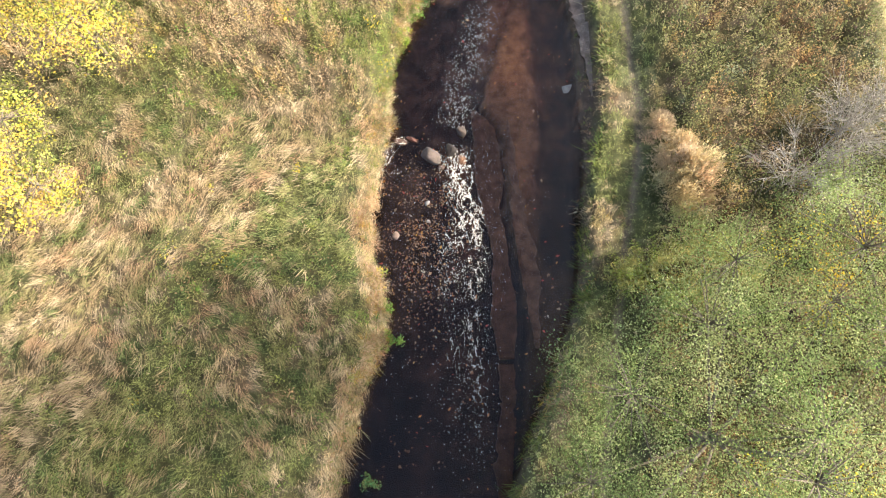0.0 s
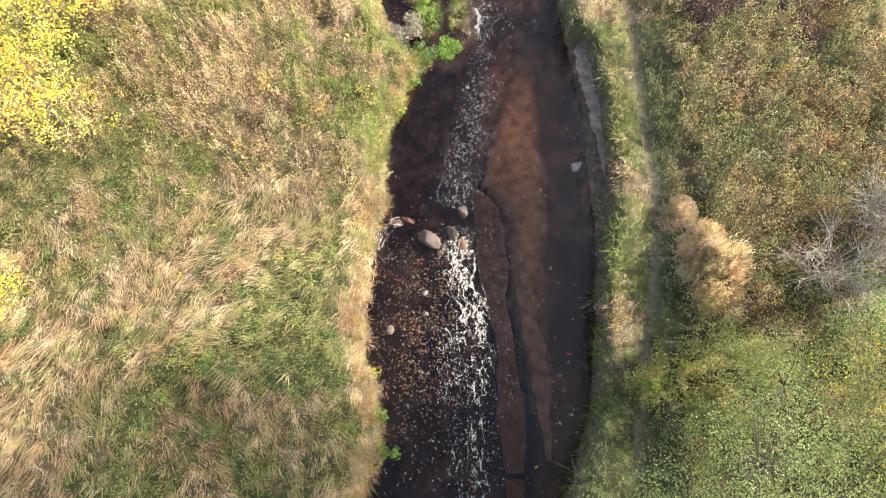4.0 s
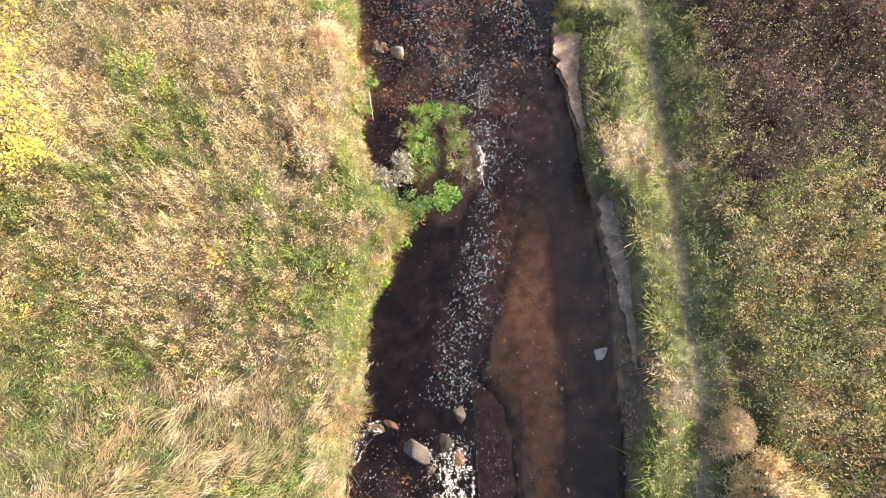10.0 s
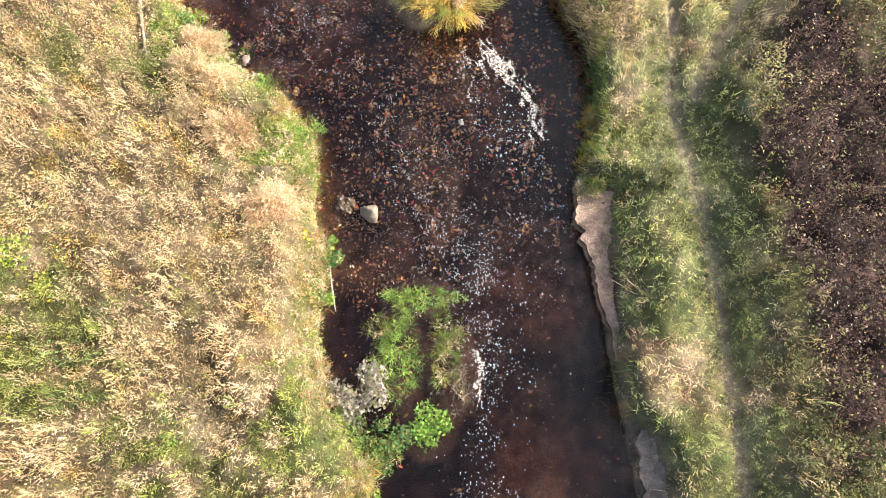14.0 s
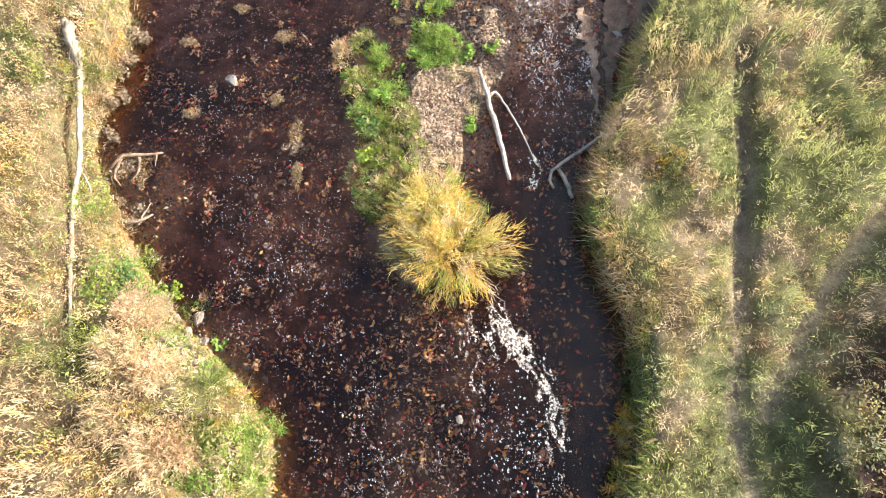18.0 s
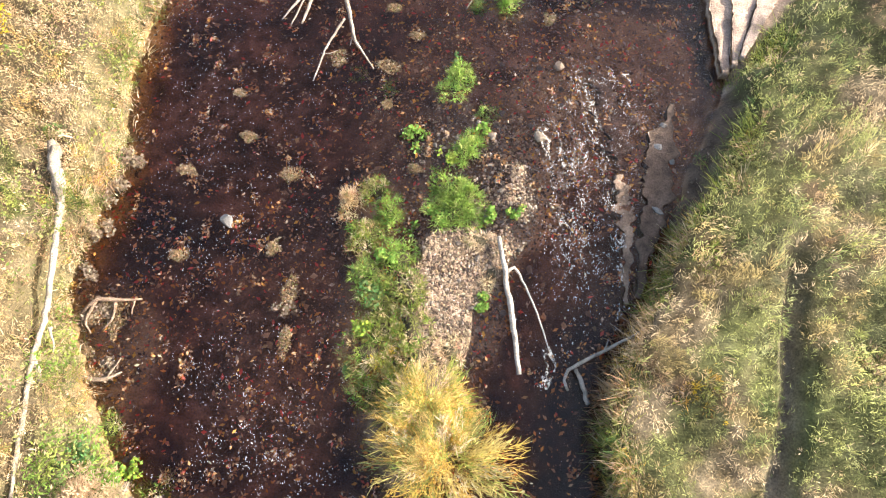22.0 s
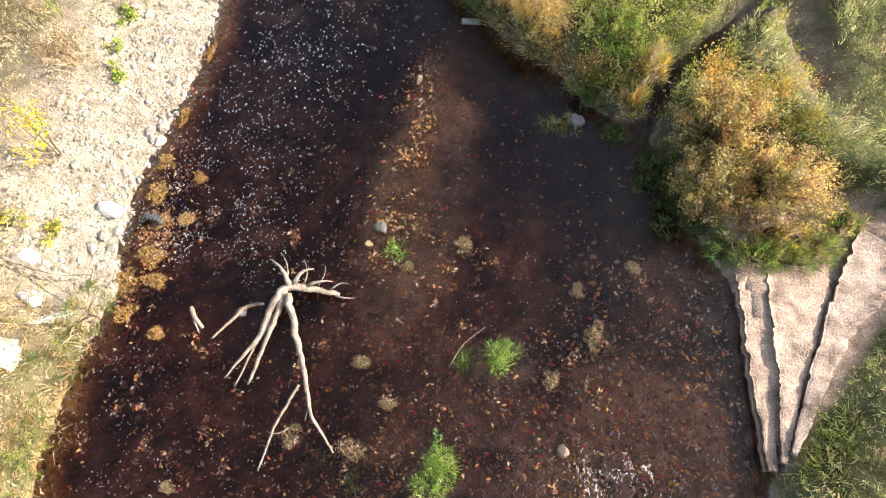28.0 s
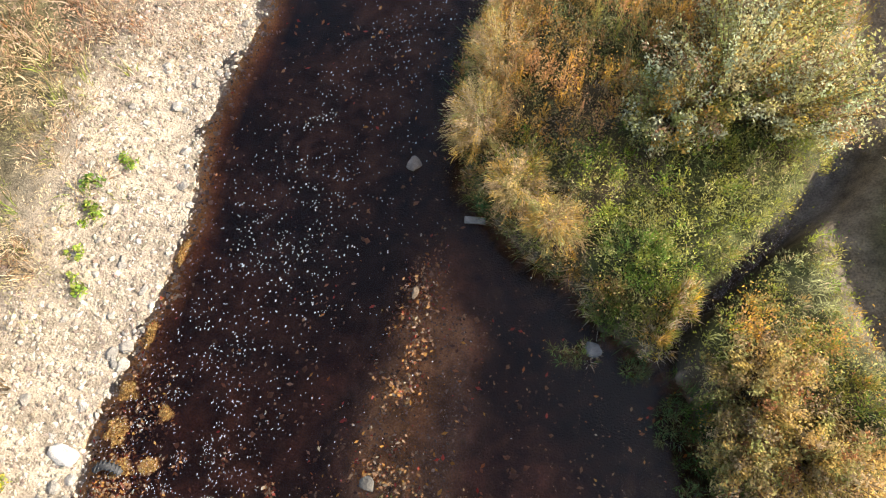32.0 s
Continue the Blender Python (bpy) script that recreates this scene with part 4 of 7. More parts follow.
# ---- shapes of things ----
def tube(points, radii, seg=8, wobble=0.12, seed=0, step=0.07):
    """A bent tapering limb through the points."""
    p = np.asarray(points, float)
    t = np.concatenate([[0], np.cumsum(np.linalg.norm(np.diff(p, axis=0), axis=1))])
    m = max(4, int(t[-1] / step) + 2)
    u = np.linspace(0, t[-1], m)
    q = np.stack([np.interp(u, t, p[:, i]) for i in range(3)], 1)
    for _ in range(2):
        q[1:-1] = 0.25 * q[:-2] + 0.5 * q[1:-1] + 0.25 * q[2:]
    r = np.interp(u, np.linspace(0, t[-1], len(radii)), radii)
    kink = np.random.default_rng(seed + 11)
    q[1:-1] += kink.normal(size=(m - 2, 3)) * (r[1:-1, None] * wobble * 2.2)
    d = np.gradient(q, axis=0)
    d /= np.linalg.norm(d, axis=1)[:, None] + 1e-9
    ref = np.where(np.abs(d[:, 2:3]) > 0.9, np.array([[1.0, 0, 0]]), np.array([[0, 0, 1.0]]))
    s = np.cross(d, ref)
    s /= np.linalg.norm(s, axis=1)[:, None] + 1e-9
    b = np.cross(s, d)
    a = np.linspace(0, 2 * math.pi, seg, endpoint=False)
    g = np.random.default_rng(seed + 5)
    rr = r[:, None] * (1 + wobble * g.normal(size=(m, seg)))
    v = q[:, None] + rr[..., None] * (np.cos(a)[None, :, None] * s[:, None] + np.sin(a)[None, :, None] * b[:, None])
    v = np.concatenate([v.reshape(-1, 3), q[:1], q[-1:]])
    i, j = np.meshgrid(np.arange(m - 1), np.arange(seg), indexing="ij")
    k = (j + 1) % seg
    f = np.stack([i * seg + j, i * seg + k, (i + 1) * seg + k, (i + 1) * seg + j], -1).reshape(-1, 4)
    jj = np.arange(seg)
    kk = (jj + 1) % seg
    c0 = np.stack([np.full(seg, m * seg), kk, jj, np.full(seg, m * seg)], 1)[:, :3]
    c1 = np.stack([np.full(seg, m * seg + 1), (m - 1) * seg + jj, (m - 1) * seg + kk], 1)
    tri = np.concatenate([f[:, [0, 1, 2]], f[:, [0, 2, 3]], c0, c1])
    return v, tri


def join(pieces):
    vs, fs, n = [], [], 0
    for v, f in pieces:
        vs.append(v)
        fs.append(f + n)
        n += len(v)
    return np.concatenate(vs), np.concatenate(fs)


def wood_mesh(name, v, f, tone):
    c = np.asarray(tone) * (0.8 + 0.4 * vnoise(v[:, 0] + v[:, 2], v[:, 1], 0.12, 7))[:, None]
    return np_mesh(name, v, f, M_WOOD, c, True)


def driftwood(name, label, category, limbs, tone=(0.55, 0.47, 0.38)):
    """Dead wood: the first limb is the trunk, the others its branches; points in world metres, radii at the ends."""
    base = Vector(limbs[0][0][0])
    ob = thing(name, label, category, base)
    for k, (pts, radii) in enumerate(limbs):
        v, f = tube(np.asarray(pts) - np.array(base), np.asarray(radii) * 0.56, 9, 0.09, k)
        part("trunk" if k == 0 else "branch", wood_mesh(name, v, f, tone), ob)
    return ob


def rock_mesh(name, size, seed, tone, levels=2, rough=0.22):
    bm = bmesh.new()
    bmesh.ops.create_icosphere(bm, subdivisions=levels, radius=1.0)
    off = Vector((seed * 3.7, seed * 1.3, seed * 0.7))
    pick_cut = random.Random(int(seed * 1000))
    cuts = [Vector((pick_cut.gauss(0, 1), pick_cut.gauss(0, 1), pick_cut.gauss(0, 1))).normalized() for _ in range(9)]
    for vert in bm.verts:
        d = 1 + rough * noise.noise(vert.co * 1.1 + off) + 0.5 * rough * noise.noise(vert.co * 2.6 + off)
        co = vert.co * d
        # flattened faces as on broken stone
        for cut in cuts:
            over = co.dot(cut) - 0.58
            if over > 0:
                co = co - cut * over * 0.85
        vert.co = Vector((co.x * size[0], co.y * size[1], co.z * size[2]))
    me = bpy.data.meshes.new(name)
    bm.to_mesh(me)
    bm.free()
    at = me.color_attributes.new("tint", "FLOAT_COLOR", "POINT")
    rgba = np.ones((len(me.vertices), 4), np.float32)
    rgba[:, :3] = tone
    at.data.foreach_set("color", rgba.ravel())
    me.polygons.foreach_set("use_smooth", np.ones(len(me.polygons), bool))
    me.materials.append(M_STONE)
    return me


def stone(x, y, sx, sy, sz, label="pale grey river stone half out of the water", tone=(0.42, 0.38, 0.33), z=None, turn=0.0, name="river_stone", group="stones in the brook", levels=2):
    z0 = float(ground_z(np.array([x]), np.array([y]))[0]) if z is None else z
    z0 = max(z0, -0.05) if z is None else z0
    me = rock_mesh(name, (sx, sy, sz), x * 7 + y, tuple((0.52 if name == "boulder" else 0.38) * q for q in tone), levels, 0.38)
    if name != "boulder":
        me.polygons.foreach_set("use_smooth", np.zeros(len(me.polygons), bool))
    return thing(name, label, "stone", (x, y, z0 + sz * 0.25), me, group, "", turn)


def tussock(x, y, rx, ry, h, label, palette, weights, n=420, turn=0.0, name="grass_tussock", lean=(0, 0)):
    """A tuft of grass on its root mound: blades fan out from the middle."""
    z = max(float(ground_z(np.array([x]), np.array([y]))[0]), -0.06)
    z = -0.015 if name == "weed_mat" else z
    ob = thing(name, label, "grass tuft", (x, y, z), None, "tussocks", "", turn)
    n = int(n * 1.5)
    a, r = rng.uniform(0, 2 * math.pi, n), np.sqrt(rng.random(n))
    ragged = 0.45 + 0.9 * vnoise(np.cos(a) + x * 9, np.sin(a) + y * 9, 0.55, 57)
    bx, by = np.cos(a) * r * rx * ragged, np.sin(a) * r * ry * ragged
    lump = 0.55 + 0.6 * vnoise(bx + x * 5, by + y * 5, 0.09, 55)
    p = np.stack([bx, by, np.maximum(h * lump * (1.0 - 0.7 * r * r) * (1 - 0.4 * rng.random(n) ** 2), 0.012)], 1)
    if name == "weed_mat":
        p[:, 2] *= 0.4
        v, f, c = leaf_quads(p, rng.uniform(0.015, 0.05, n), pick(palette, weights, n), 0.6, 0.45)
    else:
        m = max(8, n // 16)
        q = slice(0, m)
        v, f, c = fans(bx[q], by[q], 20, np.maximum(p[q, 2], 0.05) * 1.15, rng.uniform(0.05, 0.11, m), pick(palette, weights, m), (0.002, 0.0044), lean[0] + 0.5 * bx[q], lean[1] + 0.5 * by[q], 0.45, np.zeros(m))
    part("grass_tuft", np_mesh("grass_tuft", v, f, M_GRASS, c), ob)
    k = 0.3 if name == "weed_mat" else 0.62
    me = rock_mesh("root_mound", (rx * k, ry * k, 0.03 if name == "weed_mat" else 0.06), x + y, (0.06, 0.048, 0.025), 2, 0.3)
    part("root_mound", me, ob, "muddy root mound")
    return ob


def leafy_plant(x, y, r, h, label, palette, weights, n=160, size=(0.05, 0.11), name="leafy_plant"):
    """A low leafy herb: stems and a dome of broad leaves."""
    z = max(float(ground_z(np.array([x]), np.array([y]))[0]), -0.05)
    ob = thing(name, label, "plant", (x, y, z), None, "leafy plants")
    d = rng.normal(size=(n, 3))
    d /= np.linalg.norm(d, axis=1)[:, None]
    d *= rng.uniform(0.35, 1.0, (n, 1))
    lobes = 5
    la, lr = rng.uniform(0, 6.283, lobes), rng.uniform(0.25, 0.85, lobes) * r
    which = rng.integers(0, lobes, n)
    lh = rng.uniform(0.6, 1.1, lobes)[which]
    p = np.stack([np.cos(la[which]) * lr[which] + d[:, 0] * r * 0.5, np.sin(la[which]) * lr[which] + d[:, 1] * r * 0.5, h * lh * (0.3 + 0.6 * np.abs(d[:, 2]))], 1)
    v, f, c = leaf_quads(p, rng.uniform(*size, n) * 0.6, pick(palette, weights, n), 0.6, 0.6)
    part("foliage", np_mesh("foliage", v, f, M_LEAF, c), ob)
    stems = [tube([(0, 0, 0), tuple(p[k] * 0.6), tuple(p[k])], (0.006, 0.003), 3, 0, k, 0.3) for k in range(0, n, 14)]
    v, f = join(stems)
    part("branchwork", np_mesh("branchwork", v, f, M_GRASS, np.tile(np.array([0.2, 0.2, 0.07]), (len(v), 1))), ob)
    return ob


def tree(name, label, x, y, height, blobs, palette, weights, leaves=9000, size=(0.04, 0.09), trunk=0.09, loose=0.13):
    """Trunk, limbs to each mass of the crown, and leaves in uneven sprays with gaps; blobs: dx, dy, z, radius."""
    z = float(ground_z(np.array([x]), np.array([y]))[0])
    ob = thing(name, label, "tree", (x, y, z - 0.05))
    v, f = tube([(0, 0, 0), (0.1, 0.05, height * 0.3), (0.02, -0.08, height * 0.62), (0.1, 0, height * 0.92)], (trunk, trunk * 0.8, trunk * 0.55, trunk * 0.15), 9, 0.06)
    part("trunk", np_mesh("trunk", v, f, M_BARK, None, True), ob)
    pts, tints = [], []
    for k, (dx, dy, bz, r) in enumerate(blobs):
        v, f = tube([(0.05, 0, bz * 0.45), (dx * 0.5, dy * 0.5, bz * 0.75), (dx, dy, bz), (dx * 1.25, dy * 1.25, bz + r * 0.6)], (trunk * 0.35, trunk * 0.22, trunk * 0.12, 0.005), 7, 0.08, k)
        part("limb", np_mesh("limb", v, f, M_BARK, None, True), ob)
        sprays = int(46 * r * r) + 8
        d = rng.normal(size=(sprays, 3))
        d /= np.linalg.norm(d, axis=1)[:, None]
        cen = np.array([dx, dy, bz]) + d * r * rng.uniform(0.45, 1.05, (sprays, 1)) * np.array([1, 1, 0.75])
        twigs = [tube([(dx, dy, bz), tuple(0.5 * c + 0.5 * np.array([dx, dy, bz + 0.1])), tuple(c)], (0.012, 0.004), 3, 0, k, 0.3) for c in cen[::3]]
        v, f = join(twigs)
        part("twig_spray", np_mesh("twig_spray", v, f, M_BARK), ob)
        per = max(8, int(leaves * r * r / sum(b[3] ** 2 for b in blobs) / sprays))
        q = np.repeat(cen, per, 0) + rng.normal(0, 1, (sprays * per, 3)) * np.array([loose, loose, 0.7 * loose])
        pts.append(q)
        tints.append(np.repeat(pick(palette, weights, sprays), per, 0) * rng.uniform(0.8, 1.2, (len(q), 1)) * rng.uniform(0.85, 1.15))
    p, c = np.concatenate(pts), np.concatenate(tints)
    p[:, 2] = np.maximum(p[:, 2], 0.1)
    v, f, c = leaf_quads(p, rng.uniform(*size, len(p)), c, 0.4, 0.6)
    part("crown", np_mesh("crown", v, f, M_LEAF, c), ob)
    return ob


def shrub(name, label, x, y, masses, palette, weights, stems=60, per=60, leaf=(0.05, 0.11), slim=0.16, grassy=False, category="shrub", twig=(0.2, 0.14, 0.08), droop=0.35):
    """A many-stemmed bush: arching stems from the foot, leaves along them. masses: dx, dy, half widths, height."""
    z = max(float(ground_z(np.array([x]), np.array([y]))[0]), -0.03)
    ob = thing(name, label, category, (x, y, z))
    tubes, pts, dirs, cols = [], [], [], []
    for dx, dy, rx, ry, h in masses:
        for k in range(stems):
            a, r = rng.uniform(0, 6.283), math.sqrt(rng.random())
            ex, ey = dx + math.cos(a) * r * rx, dy + math.sin(a) * r * ry
            eh = h * (1 - 0.55 * r * r) * rng.uniform(0.7, 1.05)
            b = np.array([dx * 0.7 + (ex - dx) * 0.25, dy * 0.7 + (ey - dy) * 0.25, 0.0])
            m = np.array([dx + (ex - dx) * 0.55, dy + (ey - dy) * 0.55, eh * 0.75])
            e = np.array([ex, ey, eh])
            tubes.append(tube([b, m, e], (0.008, 0.003), 3, 0, k, 0.3))
            u = rng.uniform(0.35, 1.0, per)[:, None]
            p = (1 - u) ** 2 * b + 2 * u * (1 - u) * m + u * u * e + rng.normal(0, 0.035, (per, 3))
            pts.append(p)
            out = np.array([math.cos(a), math.sin(a), 0]) * r
            dirs.append(np.tile(out, (per, 1)))
            cols.append(pick(palette, weights, 1)[0] * rng.uniform(0.75, 1.25, (per, 1)))
    v, f = join(tubes)
    part("branchwork", np_mesh("branchwork", v, f, M_WOOD, np.tile(np.array(twig), (len(v), 1))), ob)
    p, d, c = np.concatenate(pts), np.concatenate(dirs), np.concatenate(cols)
    n = len(p)
    if grassy:
        ln = rng.uniform(*leaf, n)
        d = d + rng.normal(0, 0.45, (n, 3))
        v, f, c = blades(p[:, 0], p[:, 1], p[:, 2], ln * rng.uniform(-0.3, 0.6, n), d[:, 0] * ln, d[:, 1] * ln, np.full(n, slim * 0.05), c)
    else:
        v, f, c = leaf_quads(p, rng.uniform(*leaf, n), c, 0.45, 0.5)
    part("foliage", np_mesh("foliage", v, f, M_LEAF, c), ob)
    return ob


build_ground()
build_water()
build_lodged_grass()
build_tall_grass()
build_left_canopy()
build_low_growth()
build_bank_scrub()
build_ford_growth()
build_left_herbs()
build_stony_growth()
build_right_grass()
build_edge_grass()
build_left_brink()
build_mud_litter()
build_herbs()

# ---- trees and bushes ----
AUTUMN_GREEN = [(0.15, 0.21, 0.065), (0.22, 0.28, 0.1), (0.3, 0.36, 0.13), (0.41, 0.44, 0.2), YELLOW]
tree("alder_tree", "green-leaved alder by the footpath, leaves thinning", 4.6, -2.6, 4.3, [(-1.5, 0.7, 2.5, 1.15), (-0.3, 1.7, 2.4, 1.25), (0.6, 0.2, 3.4, 1.5), (-1.2, -1.2, 2.9, 1.3), (0.9, -1.8, 3.2, 1.5), (0.1, -0.3, 4.0, 1.0), (0.3, 2.7, 2.2, 1.0), (-2.1, -0.5, 2.3, 0.9), (-2.5, -2.0, 2.4, 0.9), (1.4, 2.0, 2.6, 1.0)], AUTUMN_GREEN, [2, 2.5, 4, 2.5, 0.12], 88000, (0.018, 0.042), 0.09, 0.16)
tree("alder_tree", "green-leaved alder with pale leaf backs", 7.6, -1.4, 4.6, [(-1.0, 1.6, 2.5, 1.2), (0.3, 1.2, 3.0, 1.4), (-0.7, 0.1, 3.4, 1.3), (0.5, -1.4, 3.4, 1.7), (-0.1, 0.1, 4.2, 1.0), (-1.0, 2.4, 2.2, 0.9), (0.6, 2.3, 2.3, 1.0)], AUTUMN_GREEN, [1.5, 2.5, 4, 3, 0.3], 62000, (0.018, 0.042), 0.09, 0.16)
# unseen trees, added with high crowns to cast soft shade on the left bank
for tx, ty, th in ((12.3, 3.4, 12.5), (14.8, 4.3, 14.0)):
    tree("alder_tree", "tall unseen alder added to shade the left bank", tx, ty, th, [(0, 0, th * 0.87, 1.7), (0.4, 1.2, th * 0.78, 1.6), (-0.4, -1.2, th * 0.78, 1.6), (0.5, 0, th * 0.7, 1.5)], AUTUMN_GREEN, [3, 3, 4, 2, 0.3], 9000, (0.08, 0.16), 0.14, 0.3)
shrub("yellowing_bush", "low bush with yellow and olive leaves beside the path", 4.3, 0.45, [(0, 0, 0.8, 0.6, 1.0), (0.8, 0.25, 0.7, 0.55, 1.1), (-0.6, -0.2, 0.45, 0.5, 0.8), (0.5, -0.6, 0.8, 0.5, 1.0), (1.4, -0.1, 0.6, 0.5, 0.9)], [(0.34, 0.33, 0.11), (0.5, 0.42, 0.14), LIME, (0.42, 0.4, 0.16)], [4, 3, 4, 3], 90, 60, (0.018, 0.05))
for bx, by, bh in ((-7.3, 1.9, 4.0), (-6.6, 4.9, 3.9), (-6.3, 7.5, 3.6)):
    tree("young_aspen", "young aspen with bright yellow autumn leaves", bx, by, bh, [(0, 0, bh * 0.75, 1.0), (0.5, 0.6, bh * 0.6, 0.75), (0.3, -0.7, bh * 0.55, 0.75), (-0.8, 0.1, bh * 0.6, 0.9), (0.5, -0.2, bh * 0.35, 0.7)], [(0.62, 0.50, 0.08), (0.70, 0.60, 0.12), (0.42, 0.44, 0.09), GOLD, LIME], [4, 3, 3, 1, 2], 9000, (0.03, 0.07), 0.06)
shrub("yellow_sapling", "thin sapling with a few yellow leaves", -5.5, 20.6, [(0, 0, 0.5, 0.45, 1.1)], [YELLOW, (0.8, 0.66, 0.06)], [1, 1], 12, 34, (0.025, 0.06))
shrub("yellow_sapling", "yellow-leaved sapling on the dry bank", -5.75, 16.9, [(0, 0, 0.5, 0.6, 1.2)], [YELLOW, LIME], [3, 1], 26, 44, (0.025, 0.06))

def straw_mound(x, y, rx, ry, h, clumps=22, label="big pale mound of tall dry reed grass", palette=((0.6, 0.47, 0.28), (0.66, 0.54, 0.34), STRAW, (0.55, 0.46, 0.23)), name="straw_mound"):
    """A mound of dry reed grass: uneven clumps of plumes over a dome."""
    ob = thing(name, label, "dry grass", (x, y, float(ground_z(np.array([x]), np.array([y]))[0])))
    n = 70
    for k in range(clumps):
        a, q = k * 2.4 + x, math.sqrt((k + 0.3) / clumps) * rng.uniform(0.8, 1.1)
        px, py = math.cos(a) * q * rx + rng.normal(0, 0.1, n), math.sin(a) * q * ry + rng.normal(0, 0.1, n)
        r2 = (px / rx) ** 2 + (py / ry) ** 2
        top = h * np.clip(1 - 0.45 * r2, 0.25, 1) * rng.uniform(0.7, 1.15) * rng.uniform(0.8, 1.1, n)
        tint = pick(palette, [5, 4, 2, 1], 1)[0] * rng.uniform(0.82, 1.18, (n, 1))
        v, f, c = fans(px, py, 16, top, rng.uniform(0.04, 0.1, n), tint, (0.0032, 0.0065), 0.05 * px / rx, 0.05 * py / ry, 0.86, np.zeros(n))
        part("clump", np_mesh("clump", v, f, M_GRASS, c), ob)


straw_mound(5.0, 2.2, 0.62, 0.95, 0.95)
for mx, my, mr, mh in ((4.62, 3.3, 0.26, 0.5), (-1.65, 9.8, 0.3, 0.55), (-2.26, 10.75, 0.34, 0.6), (-2.9, 11.65, 0.32, 0.6), (-2.54, 11.45, 0.26, 0.5), (-2.8, 11.0, 0.3, 0.55), (-2.85, 12.1, 0.22, 0.45)):
    straw_mound(mx, my, mr, mr * 1.05, mh, 7, "fluffy pale tussock of dry reed grass at the bank", ((0.62, 0.48, 0.31), (0.66, 0.53, 0.36), (0.52, 0.38, 0.23), STRAW), "reed_tussock")


def bare_shrub(x, y, r, h):
    ob = thing("bare_shrub", "leafless grey shrub of thin dead twigs", "shrub", (x, y, float(ground_z(np.array([x]), np.array([y]))[0])))
    for k in range(34):
        a, q = rng.uniform(0, 6.283), rng.uniform(0.3, 1)
        ex, ey = math.cos(a) * r * q, math.sin(a) * r * q
        eh = h * (1.1 - 0.45 * q)
        main = [(0.1 * ex, 0.1 * ey, 0), (0.5 * ex, 0.5 * ey, eh * 0.7), (ex, ey, eh)]
        limbs = [tube(main, (0.010, 0.003), 5, 0.1, k, 0.12)]
        for _ in range(20):
            u = rng.uniform(0.35, 1)
            p = np.array([ex * u, ey * u, eh * (0.35 + 0.65 * u)])
            e = p + np.array([rng.normal(0, 0.22), rng.normal(0, 0.22), rng.uniform(0, 0.25)]) + np.array([ex, ey, 0]) * 0.2
            limbs.append(tube([p, (p + e) / 2 + 0.02, e], (0.0045, 0.0015), 3, 0, k, 0.2))
        v, f = join(limbs)
        part("bough", np_mesh("bough", v, f, M_WOOD, np.tile(np.array([0.31, 0.28, 0.24]), (len(v), 1))), ob)


bare_shrub(6.9, 2.1, 1.25, 1.5)
bare_shrub(8.0, 3.0, 1.0, 1.3)
shrub("willow_bush", "golden willow bush with narrow leaves on the island", 0.45, 13.35, [(0.15, -0.2, 0.85, 0.65, 0.8), (-0.15, 0.3, 0.55, 0.6, 0.6)], [GOLD, (0.52, 0.40, 0.14), LIME, OLIVE, PALE], [4, 4, 2, 1.5, 1.5], 120, 62, (0.06, 0.13), 0.075, True, "bush", (0.4, 0.27, 0.1))
shrub("rusty_bush", "rust and gold autumn bush overhanging the water", 2.75, 22.0, [(-0.3, 0.4, 0.7, 0.75, 1.0), (0.35, -0.3, 0.75, 0.65, 1.0), (-0.35, -0.4, 0.5, 0.5, 0.75)], [(0.52, 0.37, 0.12), (0.42, 0.3, 0.13), (0.34, 0.31, 0.11), STRAW, RUST], [4, 3, 4, 2, 1], 130, 90, (0.02, 0.05), 0.08, False, "bush")
shrub("grey_willow", "olive and silver willow bush by the ford", 1.7, 25.5, [(0, 0, 1.1, 0.9, 1.9), (0.9, -0.1, 0.75, 0.7, 1.7), (-0.6, -0.4, 0.7, 0.6, 1.2), (0.3, 1.0, 1.0, 0.8, 1.9)], [(0.42, 0.4, 0.15), (0.5, 0.52, 0.32), (0.46, 0.39, 0.17), (0.26, 0.28, 0.1), GOLD, TAWNY], [4, 5, 3, 1.5, 1.5, 1], 130, 60, (0.022, 0.055))
shrub("reed_fringe", "brown and golden reed grass along the water", -0.5, 24.4, [(-0.5, 0.4, 0.4, 0.6, 0.9), (0.1, -0.3, 0.45, 0.5, 0.8), (0.6, -0.7, 0.45, 0.35, 0.7), (-0.4, 1.4, 0.45, 0.8, 1.0)], [GOLD, (0.5, 0.36, 0.16), STRAW, (0.36, 0.33, 0.12)], [3, 3, 3, 3], 90, 70, (0.035, 0.09), 0.075, True, "reeds", (0.4, 0.3, 0.16))

